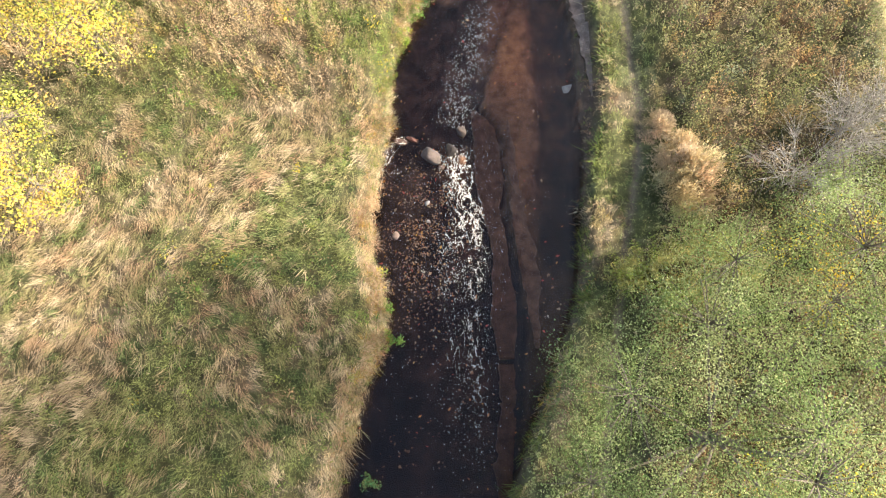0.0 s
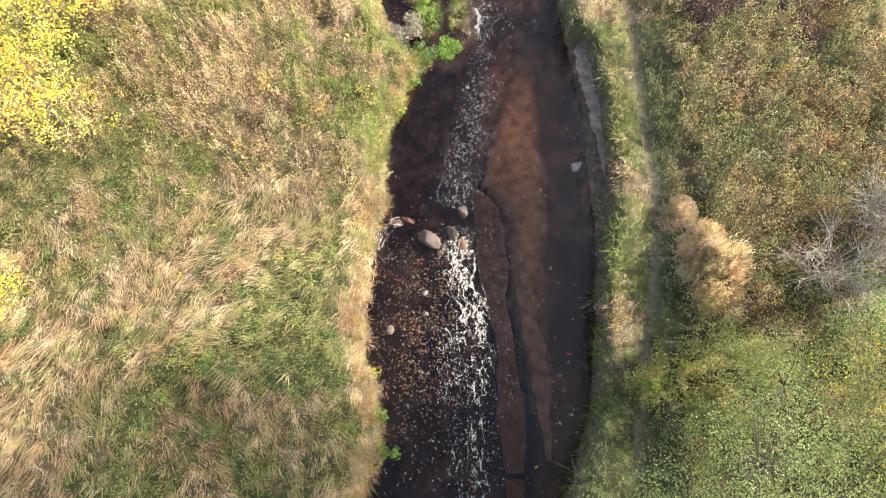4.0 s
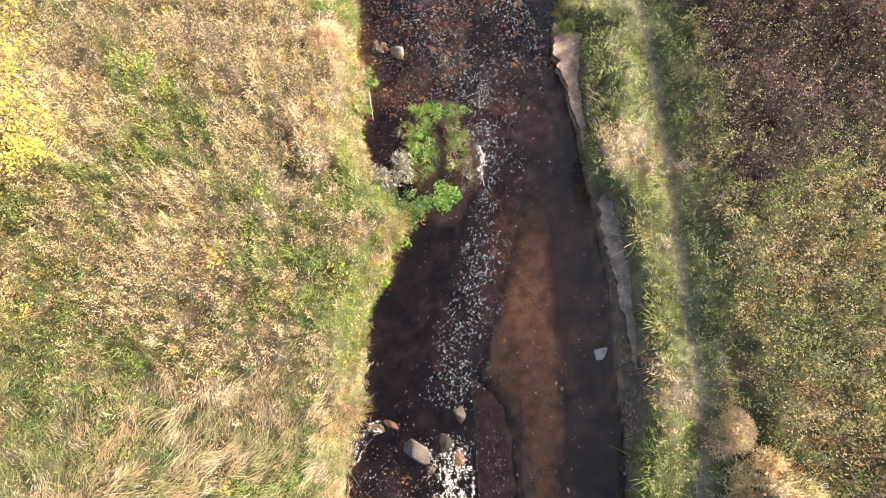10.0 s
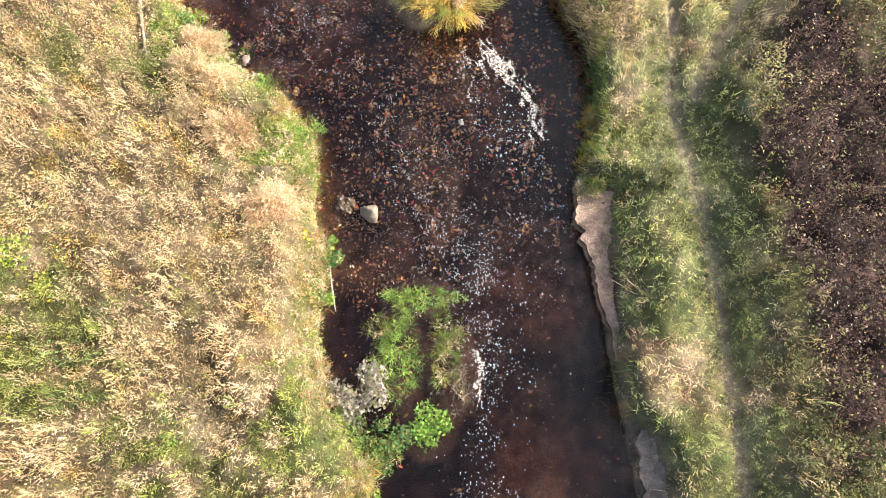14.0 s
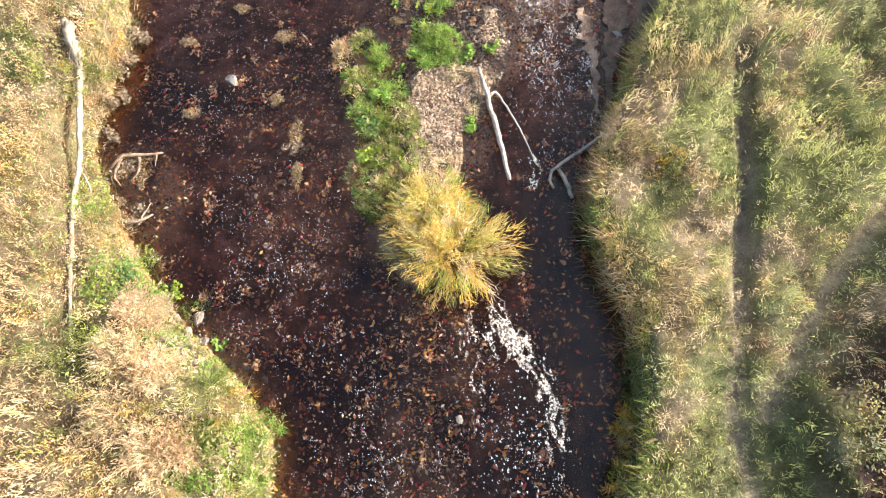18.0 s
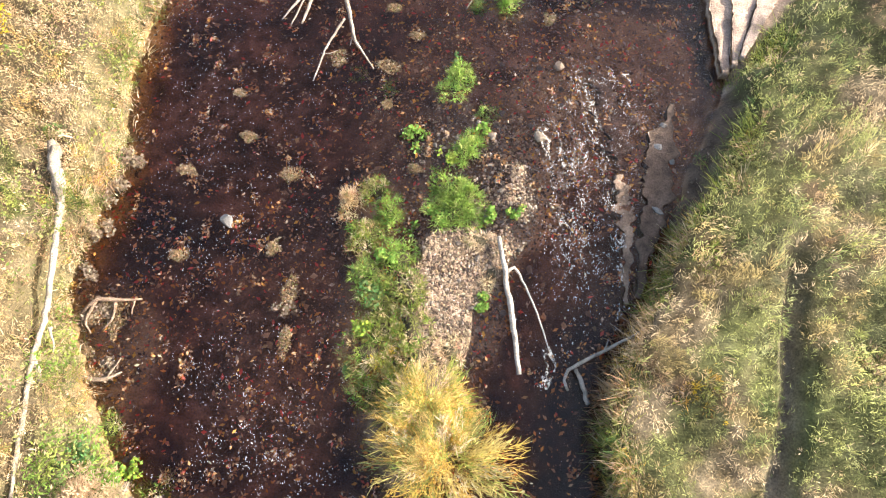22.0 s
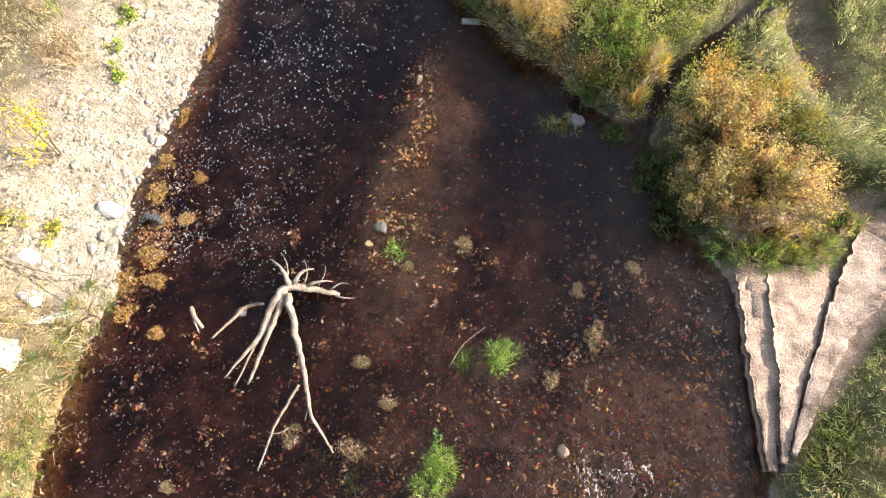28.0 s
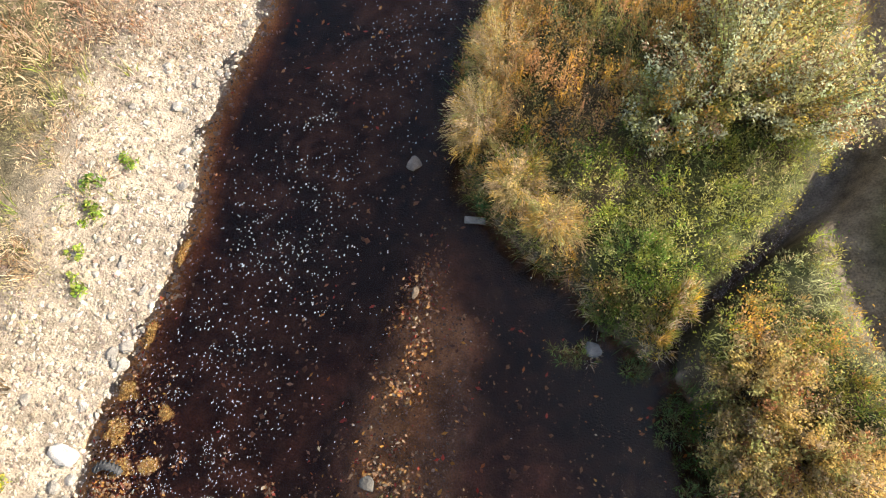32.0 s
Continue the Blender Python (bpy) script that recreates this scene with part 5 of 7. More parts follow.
# ---- dead wood ----
driftwood("bleached_snag", "bleached grey dead tree with forked branches stranded in the brook", "driftwood", [
    ([(-1.62, 19.6, 0.04), (-1.95, 19.58, 0.16), (-2.22, 19.52, 0.26), (-2.3, 19.3, 0.22), (-2.36, 18.95, 0.12), (-2.66, 18.42, 0.0)], (0.045, 0.075, 0.085, 0.06, 0.035, 0.015)),
    ([(-2.2, 19.5, 0.24), (-2.22, 19.2, 0.2), (-2.3, 18.8, 0.1), (-2.38, 18.4, 0.0)], (0.07, 0.05, 0.04, 0.025)),
    ([(-2.26, 19.2, 0.14), (-2.42, 18.8, 0.06), (-2.52, 18.35, -0.01)], (0.03, 0.025, 0.018)),
    ([(-2.15, 19.45, 0.26), (-2.0, 19.15, 0.24), (-1.78, 18.7, 0.16), (-1.58, 18.22, 0.08), (-1.25, 17.88, 0.0)], (0.08, 0.065, 0.05, 0.035, 0.015)),
    ([(-1.78, 18.5, 0.12), (-1.93, 18.06, 0.08), (-2.0, 17.55, 0.0)], (0.03, 0.028, 0.015)),
    ([(-1.98, 17.95, 0.06), (-1.88, 17.93, 0.07), (-1.78, 18.04, 0.05)], (0.014, 0.008)),
    ([(-1.62, 18.35, 0.1), (-1.63, 18.15, 0.05)], (0.02, 0.012)),
    ([(-2.15, 19.55, 0.28), (-2.28, 19.72, 0.34), (-2.42, 19.78, 0.36)], (0.06, 0.035, 0.012)),
    ([(-2.1, 19.58, 0.28), (-2.05, 19.75, 0.32), (-1.92, 19.78, 0.3)], (0.05, 0.03, 0.012)),
    ([(-1.95, 19.6, 0.22), (-1.8, 19.68, 0.26), (-1.7, 19.7, 0.2)], (0.04, 0.025, 0.01)),
    ([(-2.0, 19.62, 0.24), (-1.98, 19.76, 0.3), (-2.06, 19.86, 0.32)], (0.02, 0.012, 0.004)),
    ([(-1.85, 19.62, 0.2), (-1.78, 19.76, 0.25), (-1.82, 19.86, 0.24)], (0.02, 0.01, 0.004)),
    ([(-1.72, 19.62, 0.12), (-1.6, 19.74, 0.16), (-1.5, 19.72, 0.12)], (0.022, 0.012, 0.004)),
    ([(-2.2, 19.62, 0.28), (-2.22, 19.78, 0.34), (-2.32, 19.88, 0.33)], (0.022, 0.012, 0.004)),
    ([(-1.66, 19.58, 0.06), (-1.52, 19.56, 0.06), (-1.44, 19.6, 0.03)], (0.03, 0.018, 0.008))], (0.27, 0.215, 0.17))
driftwood("driftwood_log", "pale forked driftwood log lying off the gravel island", "driftwood", [
    ([(0.76, 15.82, 0.1), (0.9, 15.42, 0.1), (1.08, 14.86, 0.07), (1.25, 14.26, 0.02)], (0.04, 0.06, 0.06, 0.045)),
    ([(0.93, 15.4, 0.08), (1.0, 15.52, 0.08), (1.33, 15.05, 0.02), (1.6, 14.5, -0.01)], (0.035, 0.022, 0.018, 0.012))], (0.34, 0.29, 0.24))
driftwood("driftwood_branch", "grey crooked branch reaching from the grassy bank into the water", "driftwood", [
    ([(1.82, 14.19, 0.0), (1.74, 14.26, 0.04), (1.75, 14.38, 0.07), (1.86, 14.47, 0.1), (2.15, 14.69, 0.16), (2.43, 14.9, 0.28), (2.6, 15.08, 0.4), (2.82, 15.2, 0.5)], (0.028, 0.034, 0.036, 0.036, 0.03, 0.024, 0.016, 0.008)),
    ([(1.86, 14.43, 0.07), (1.97, 14.28, 0.04), (2.06, 14.08, 0.0)], (0.035, 0.05, 0.045)),
    ([(2.14, 14.7, 0.16), (2.16, 14.8, 0.22)], (0.02, 0.008))], (0.27, 0.245, 0.21))
driftwood("fallen_tree", "long bleached fallen trunk with roots along the dry bank", "fallen trunk", [
    ([(-4.66, 15.85, 0.5), (-4.42, 15.35, 0.48), (-4.28, 15.1, 0.46), (-3.97, 13.85, 0.44), (-3.9, 13.35, 0.48), (-3.7, 12.55, 0.5), (-3.52, 11.85, 0.5)], (0.09, 0.075, 0.06, 0.055, 0.05, 0.045, 0.025)),
    ([(-3.9, 13.4, 0.48), (-3.75, 13.1, 0.34), (-3.55, 12.85, 0.24), (-3.25, 12.6, 0.12)], (0.05, 0.045, 0.035, 0.02)),
    ([(-3.72, 13.05, 0.34), (-3.6, 12.8, 0.28), (-3.58, 12.5, 0.2)], (0.035, 0.03, 0.02)),
    ([(-3.9, 13.75, 0.43), (-3.76, 13.6, 0.44), (-3.74, 13.5, 0.44)], (0.03, 0.02, 0.01)),
    ([(-3.55, 12.0, 0.5), (-3.45, 11.8, 0.48), (-3.38, 11.68, 0.44)], (0.02, 0.008)),
    ([(-3.58, 12.05, 0.5), (-3.66, 11.8, 0.48)], (0.02, 0.008)),
    ([(-4.55, 15.78, 0.55), (-4.47, 15.62, 0.58), (-4.36, 15.38, 0.54), (-4.28, 15.15, 0.48)], (0.1, 0.135, 0.12, 0.07)),
    ([(-3.95, 13.3, 0.42), (-3.62, 12.95, 0.3), (-3.45, 12.7, 0.22)], (0.04, 0.04, 0.02))], (0.27, 0.225, 0.175))
driftwood("weathered_stump", "short weathered stump leaning out of the bank herbs", "stump", [
    ([(-3.5, 12.25, 0.1), (-3.56, 12.55, 0.22), (-3.6, 12.75, 0.3)], (0.05, 0.06, 0.055)),
    ([(-3.45, 12.5, 0.15), (-3.4, 12.65, 0.24)], (0.03, 0.02))], (0.40, 0.34, 0.27))
driftwood("tangled_root", "tangled brown root washed up at the bank", "driftwood", [
    ([(-3.85, 14.0, 0.03), (-3.72, 14.2, 0.08), (-3.5, 14.22, 0.06), (-3.22, 14.3, 0.02)], (0.03, 0.05, 0.04, 0.02)),
    ([(-3.72, 14.18, 0.06), (-3.78, 13.9, 0.05), (-3.66, 13.8, 0.03)], (0.04, 0.03, 0.02)),
    ([(-3.5, 14.2, 0.05), (-3.45, 13.98, 0.05), (-3.56, 13.86, 0.02)], (0.035, 0.025, 0.015)),
    ([(-3.3, 14.28, 0.03), (-3.28, 14.1, 0.02)], (0.025, 0.012))], (0.17, 0.115, 0.08))
driftwood("tangled_root", "curved brown root at the water's edge", "driftwood", [
    ([(-3.75, 13.25, 0.05), (-3.5, 13.3, 0.08), (-3.3, 13.32, 0.06), (-3.16, 13.45, 0.03)], (0.03, 0.05, 0.045, 0.02)),
    ([(-3.3, 13.35, 0.05), (-3.22, 13.6, 0.03)], (0.025, 0.012))], (0.19, 0.14, 0.1))
driftwood("stick", "thin bleached stick standing in the shallows", "stick", [([(-0.9, 9.08, 0.12), (-0.86, 8.8, 0.06), (-0.8, 8.5, 0.0)], (0.02, 0.022, 0.012))], (0.34, 0.28, 0.22))
driftwood("sunken_branch", "short brown branch stub among the leaves", "driftwood", [([(-3.28, 19.12, 0.05), (-3.2, 19.0, 0.03), (-3.08, 18.92, 0.02)], (0.045, 0.05, 0.03)), ([(-3.2, 18.98, 0.04), (-3.1, 18.85, 0.02)], (0.02, 0.01))], (0.32, 0.26, 0.2))
driftwood("sunken_branch", "drowned brown branch beside the dead tree", "driftwood", [([(-2.45, 19.32, 0.06), (-2.66, 19.26, 0.06), (-2.78, 19.05, 0.03), (-2.95, 18.82, 0.0)], (0.03, 0.04, 0.03, 0.02))], (0.33, 0.24, 0.17))
driftwood("stick", "thin dark stick beside the green tuft", "stick", [([(-0.2, 19.02, 0.05), (-0.1, 19.3, 0.08), (0.12, 19.55, 0.05)], (0.012, 0.008))], (0.2, 0.15, 0.11))

driftwood("fallen_branch", "thin brown branch lying across the pale stony bank", "driftwood", [
    ([(-5.48, 19.20, 0.42), (-5.09, 19.15, 0.36), (-4.73, 19.15, 0.30), (-4.44, 19.25, 0.22)], (0.035, 0.03, 0.024, 0.01)),
    ([(-5.09, 19.15, 0.36), (-4.76, 19.03, 0.28), (-4.45, 18.85, 0.18)], (0.022, 0.016, 0.006))], (0.26, 0.2, 0.15))

# ---- stones ----
stone(0.06, 2.97, 0.29, 0.19, 0.15, "smooth pinkish-grey boulder splitting the rapid", (0.2, 0.15, 0.122), -0.02, -42, "boulder", levels=3)
stone(0.72, 3.5, 0.13, 0.16, 0.1, "wet brown boulder at the head of the rapid", (0.12, 0.083, 0.062), -0.03, 10, "boulder", levels=3)
stone(0.52, 3.08, 0.16, 0.19, 0.11, "dark wet boulder between the two falls", (0.045, 0.032, 0.025), -0.05, 30, "boulder", levels=3)
stone(0.72, 2.86, 0.12, 0.22, 0.08, "orange-stained rock washed by white water", (0.3, 0.15, 0.08), -0.05, 8)
stone(-0.62, 3.3, 0.2, 0.1, 0.08, "wet reddish rock under the side fall", (0.15, 0.085, 0.06), -0.05, -12, "boulder", levels=3)
stone(-0.32, 3.36, 0.16, 0.06, 0.06, "small wet red rock in the side fall", (0.2, 0.08, 0.055), -0.03, -28)
stone(0.28, 2.72, 0.12, 0.09, 0.06, "brown rock awash below the boulder", (0.2, 0.13, 0.09), -0.04, 15)
stone(0.0, 1.95, 0.09, 0.055, 0.06, "small pale angular stone in the shallows", (0.52, 0.46, 0.4), 0.0, 30)
stone(0.02, 1.55, 0.06, 0.05, 0.04, tone=(0.5, 0.42, 0.35), z=0.0)
stone(-0.65, 1.25, 0.09, 0.1, 0.05, "brown rounded stone below the bank", (0.32, 0.22, 0.17), 0.0)
stone(2.95, 4.47, 0.15, 0.10, 0.03, "flat pale slate lying in still water", (0.5, 0.45, 0.41), 0.0, 15, "slate")
stone(-0.4, 9.85, 0.16, 0.17, 0.15, "round tan boulder in the shallows", (0.34, 0.27, 0.2), 0.0, 0, "boulder", levels=3)
stone(-0.76, 9.95, 0.1, 0.09, 0.05, "mossy olive lump of stone", (0.12, 0.11, 0.06), -0.02)
stone(0.83, 11.29, 0.05, 0.06, 0.04, z=0.0)
stone(0.46, 17.2, 0.07, 0.05, 0.03, "pale tan stone at the island's tip", (0.42, 0.33, 0.26), 0.0, 40)
stone(-2.54, 15.44, 0.11, 0.10, 0.06, "flat pale grey stone in dark water", (0.3, 0.28, 0.265), 0.0)
stone(1.06, 17.28, 0.1, 0.09, 0.06, "tan stone at the head of the riffle", (0.46, 0.37, 0.28), 0.0)
stone(2.57, 17.43, 0.07, 0.06, 0.05, z=0.0, tone=(0.5, 0.46, 0.42))
stone(2.6, 17.75, 0.06, 0.05, 0.04, z=0.0, tone=(0.48, 0.42, 0.36))
stone(2.76, 17.25, 0.05, 0.05, 0.04, z=0.0)
stone(2.62, 16.55, 0.10, 0.04, 0.03, "thin pale slab against the clay ledge", (0.45, 0.42, 0.38), 0.02, -30, "slate")
stone(1.17, 18.39, 0.09, 0.09, 0.05, "orange-tan stone awash in the riffle", (0.48, 0.34, 0.24), 0.0)
stone(-1.34, 20.54, 0.10, 0.11, 0.06, "grey stone with weed in the shallows", (0.28, 0.255, 0.22), 0.0)
stone(-1.45, 20.3, 0.06, 0.05, 0.04, "ochre stone under shallow water", (0.5, 0.34, 0.16), -0.01)
stone(-1.33, 22.7, 0.06, 0.09, 0.05, "brown stone just under the surface", (0.42, 0.3, 0.2), -0.01)
stone(0.79, 22.47, 0.11, 0.09, 0.07, "grey stone among reeds at the bank", (0.4, 0.38, 0.36), 0.0)
stone(-1.74, 24.34, 0.13, 0.12, 0.08, "pale tan stone with a twig across it", (0.45, 0.36, 0.29), 0.0, 20, "boulder")
stone(-2.7, 19.18, 0.09, 0.07, 0.06, "pale stone beside the dead tree", (0.5, 0.46, 0.42), 0.0)
for k, (sx, sy, q) in enumerate(((-2.44, 12.03, 0.1), (-2.34, 12.2, 0.13), (-2.22, 11.93, 0.09), (-2.6, 12.16, 0.08), (-1.94, 11.34, 0.09), (-1.83, 11.45, 0.08), (-2.08, 11.63, 0.07), (-1.7, 11.67, 0.07), (-2.5, 11.85, 0.06), (-2.72, 12.3, 0.07), (-2.0, 11.85, 0.05), (-1.45, 11.55, 0.06))):
    stone(sx, sy, q, q * 0.75, q * 0.6, "pinkish-pale angular stone at the grassy bank", (0.48, 0.39, 0.33), None, k * 47, group="stones at the bank")
for sx, sy, a, b, h, turn, label in ((-5.08, 18.12, 0.27, 0.36, 0.22, 10, "large white limestone boulder on the bank"), (-4.8, 18.62, 0.26, 0.1, 0.1, 35, "long white stone beside the boulder"), (-5.05, 18.85, 0.2, 0.12, 0.1, 10, "white angular stone on the bank"), (-4.66, 20.08, 0.24, 0.12, 0.07, -5, "flat white stone slab on the gravel"), (-5.3, 19.25, 0.22, 0.13, 0.12, 15, "pale rounded stone in dry herbs"), (-5.6, 18.6, 0.3, 0.22, 0.16, 40, "large pale boulder on the bank")):
    stone(sx, sy, a, b, h, label, (0.95, 0.89, 0.79), None, turn, "boulder", "pale bank stones", 3)
g = np.random.default_rng(3)
for k in range(26):
    u = g.random()
    sx, sy = -1.75 - 1.2 * u + g.normal(0, 0.12), 11.5 + 0.95 * u + g.normal(0, 0.13)
    q = g.uniform(0.035, 0.085)
    stone(sx, sy, q, q * g.uniform(0.6, 0.9), q * 0.6, "pinkish-pale angular stone at the grassy bank", (0.46, 0.37, 0.31), None, g.uniform(0, 180), group="stones at the bank")
for k in range(46):
    sy = g.uniform(18.3, 26.0)
    sx = float(np.interp(sy, LEFT_Y, LEFT_X)) - abs(g.normal(0.25, 0.35))
    q = g.uniform(0.04, 0.10)
    stone(sx, sy, q, q * g.uniform(0.6, 1), q * 0.5, "small bleached stone on the gravel bank", tuple(np.array([0.88, 0.8, 0.68]) * g.uniform(0.7, 1.1)), None, g.uniform(0, 180), group="pale bank stones")
for k in range(60):
    sy = g.uniform(14.3, 18.6)
    sx = 0.35 + 0.25 * (sy - 16) * 0.5 + g.normal(0, 0.55)
    q = g.uniform(0.025, 0.06)
    stone(sx, sy, q, q * g.uniform(0.6, 1), q * 0.5, "small tan stone on the gravel island", tuple(np.array([0.42, 0.34, 0.27]) * g.uniform(0.6, 1.2)), None, g.uniform(0, 180), group="island stones")

# ---- tussocks and low plants ----
LUSH, LUSH_W = [(0.2, 0.31, 0.07), (0.26, 0.38, 0.08), (0.15, 0.23, 0.06), (0.34, 0.4, 0.12)], [3, 4, 1.5, 3]
MIXED, MIXED_W = [LIME, FRESH, OLIVE, PALE, STRAW], [3, 2, 3, 1, 1]
DRY, DRY_W = [PALE, STRAW, TAWNY, OLIVE], [5, 3, 1, 0.7]
for x, y, rx, ry, h, kind, n in ((0.28, 8.7, 0.55, 0.2, 0.18, "lush", 1100), (0.02, 7.95, 0.32, 0.6, 0.22, "lush", 1700), (-0.2, 8.25, 0.24, 0.26, 0.22, "mixed", 500), (0.68, 7.95, 0.3, 0.5, 0.22, "mixed", 1100), (0.62, 8.35, 0.22, 0.22, 0.18, "mixed", 400), (0.86, 7.5, 0.1, 0.3, 0.12, "dry", 300),
        (-0.15, 6.85, 0.34, 0.3, 0.42, "mixed", 520), (-1.75, 10.85, 0.42, 0.32, 0.2, "lush", 1500), (-1.45, 10.95, 0.3, 0.25, 0.16, "lush", 800), (-1.95, 10.95, 0.3, 0.25, 0.2, "lush", 800), (-1.5, 10.5, 0.28, 0.26, 0.16, "lush", 700), (-2.4, 12.3, 0.25, 0.2, 0.16, "mixed", 420), (-2.75, 12.05, 0.25, 0.25, 0.2, "mixed", 450), (-3.1, 12.85, 0.2, 0.2, 0.22, "mixed", 350), (-2.05, 10.35, 0.25, 0.3, 0.25, "lush", 700),
        (-1.12, 15.95, 0.16, 0.24, 0.35, "dry", 500), (-0.85, 16.2, 0.22, 0.2, 0.25, "mixed", 450), (-0.6, 15.92, 0.17, 0.26, 0.25, "lush", 550), (-0.85, 15.45, 0.2, 0.22, 0.26, "mixed", 450), (-0.5, 14.2, 0.25, 0.3, 0.28, "mixed", 550), (-0.45, 14.75, 0.28, 0.35, 0.22, "mixed", 700), (-0.7, 15.1, 0.2, 0.3, 0.2, "lush", 400), (-0.15, 14.6, 0.25, 0.3, 0.16, "mixed", 450), (0.15, 14.25, 0.3, 0.25, 0.14, "dry", 380), (0.1, 16.05, 0.25, 0.2, 0.16, "lush", 420), (0.3, 17.5, 0.16, 0.2, 0.16, "lush", 260), (-0.15, 14.2, 0.3, 0.35, 0.3, "mixed", 700), (-0.1, 13.8, 0.35, 0.3, 0.35, "mixed", 700), (-0.78, 15.62, 0.26, 0.26, 0.24, "mixed", 650), (-0.6, 15.1, 0.26, 0.3, 0.24, "mixed", 650), (-0.4, 14.5, 0.3, 0.3, 0.26, "mixed", 700), (-0.22, 14.05, 0.32, 0.3, 0.3, "gold", 650), (0.0, 14.5, 0.2, 0.35, 0.18, "mixed", 450), (0.45, 14.35, 0.2, 0.25, 0.14, "dry", 300), (0.75, 15.35, 0.16, 0.2, 0.12, "dry", 200),
        (-0.15, 14.95, 0.3, 0.3, 0.2, "mixed", 800), (-0.02, 14.15, 0.34, 0.3, 0.24, "mixed", 900), (-0.25, 13.75, 0.4, 0.35, 0.3, "mixed", 900), (-0.38, 15.35, 0.24, 0.3, 0.2, "lush", 600), (0.2, 16.1, 0.34, 0.26, 0.22, "lush", 1000), (0.42, 15.98, 0.2, 0.2, 0.16, "lush", 400), (0.15, 16.9, 0.2, 0.24, 0.22, "lush", 500), (-0.08, 18.0, 0.22, 0.24, 0.22, "lush", 500), (0.55, 15.75, 0.3, 0.12, 0.08, "dry", 260),
        (0.05, 16.35, 0.24, 0.28, 0.2, "lush", 700), (0.3, 16.3, 0.2, 0.22, 0.25, "lush", 500), (0.22, 17.0, 0.16, 0.22, 0.22, "lush", 420), (-0.12, 17.85, 0.2, 0.28, 0.24, "lush", 600), (0.36, 19.25, 0.17, 0.2, 0.34, "lush", 520), (-0.05, 19.12, 0.12, 0.16, 0.2, "green", 300), (-1.1, 20.28, 0.12, 0.16, 0.14, "lush", 220),
        (2.72, 11.35, 0.2, 0.3, 0.4, "gold", 700), (2.66, 10.75, 0.2, 0.35, 0.4, "gold", 600), (2.62, 10.3, 0.18, 0.2, 0.35, "mixed", 400), (0.5, 22.35, 0.16, 0.14, 0.22, "mixed", 160), (0.72, 22.42, 0.18, 0.16, 0.25, "mixed", 200), (1.45, 22.75, 0.26, 0.3, 0.6, "gold", 700), (0.95, 22.85, 0.3, 0.25, 0.4, "green", 500), (1.3, 22.35, 0.2, 0.16, 0.25, "green", 300),
        (-1.45, 17.75, 0.1, 0.14, 0.1, "mixed", 130), (-0.95, 17.65, 0.1, 0.14, 0.1, "mixed", 120), (1.48, 19.6, 0.1, 0.22, 0.08, "mixed", 160), (1.85, 22.0, 0.3, 0.4, 0.5, "green", 700), (2.15, 21.3, 0.3, 0.25, 0.4, "green", 500), (3.05, 21.0, 0.4, 0.25, 0.35, "mixed", 1100), (2.45, 21.35, 0.3, 0.3, 0.4, "green", 800), (2.62, 20.98, 0.28, 0.22, 0.3, "green", 700), (3.45, 21.0, 0.35, 0.2, 0.3, "mixed", 900), (3.8, 21.2, 0.3, 0.22, 0.3, "mixed", 700), (4.05, 21.55, 0.3, 0.3, 0.35, "mixed", 800), (2.2, 21.75, 0.28, 0.35, 0.4, "green", 800), (3.3, 21.25, 0.5, 0.25, 0.4, "gold", 1000), (0.95, 23.0, 0.35, 0.3, 0.5, "mixed", 900), (1.55, 23.1, 0.25, 0.3, 0.6, "gold", 800), (1.2, 23.5, 0.5, 0.35, 0.5, "lush", 1200),
        (3.1, 15.9, 0.4, 0.4, 0.3, "mixed", 1100), (3.5, 15.4, 0.3, 0.4, 0.3, "mixed", 800), (3.2, 14.4, 0.4, 0.35, 0.28, "gold", 900), (2.6, 14.6, 0.25, 0.35, 0.25, "dry", 700), (5.0, 15.0, 0.3, 0.3, 0.3, "dry", 700), (4.9, 17.6, 0.3, 0.3, 0.25, "dry", 500)):
    pal, w, label = {"lush": (LUSH, LUSH_W, "bright green grass tussock in the shallows"), "mixed": (MIXED, MIXED_W, "yellow-green grass tussock by the brook"), "dry": (DRY, DRY_W, "pale dry grass tussock"), "gold": ([GOLD, YELLOW, LIME, PALE], [3, 0.8, 2, 2], "golden sedge tussock at the bank"), "green": ([GREEN, FRESH, OLIVE], [3, 1, 2], "dark green sedge tuft at the water")}[kind]
    tussock(x, y, rx, ry, h, label, pal, w, n)
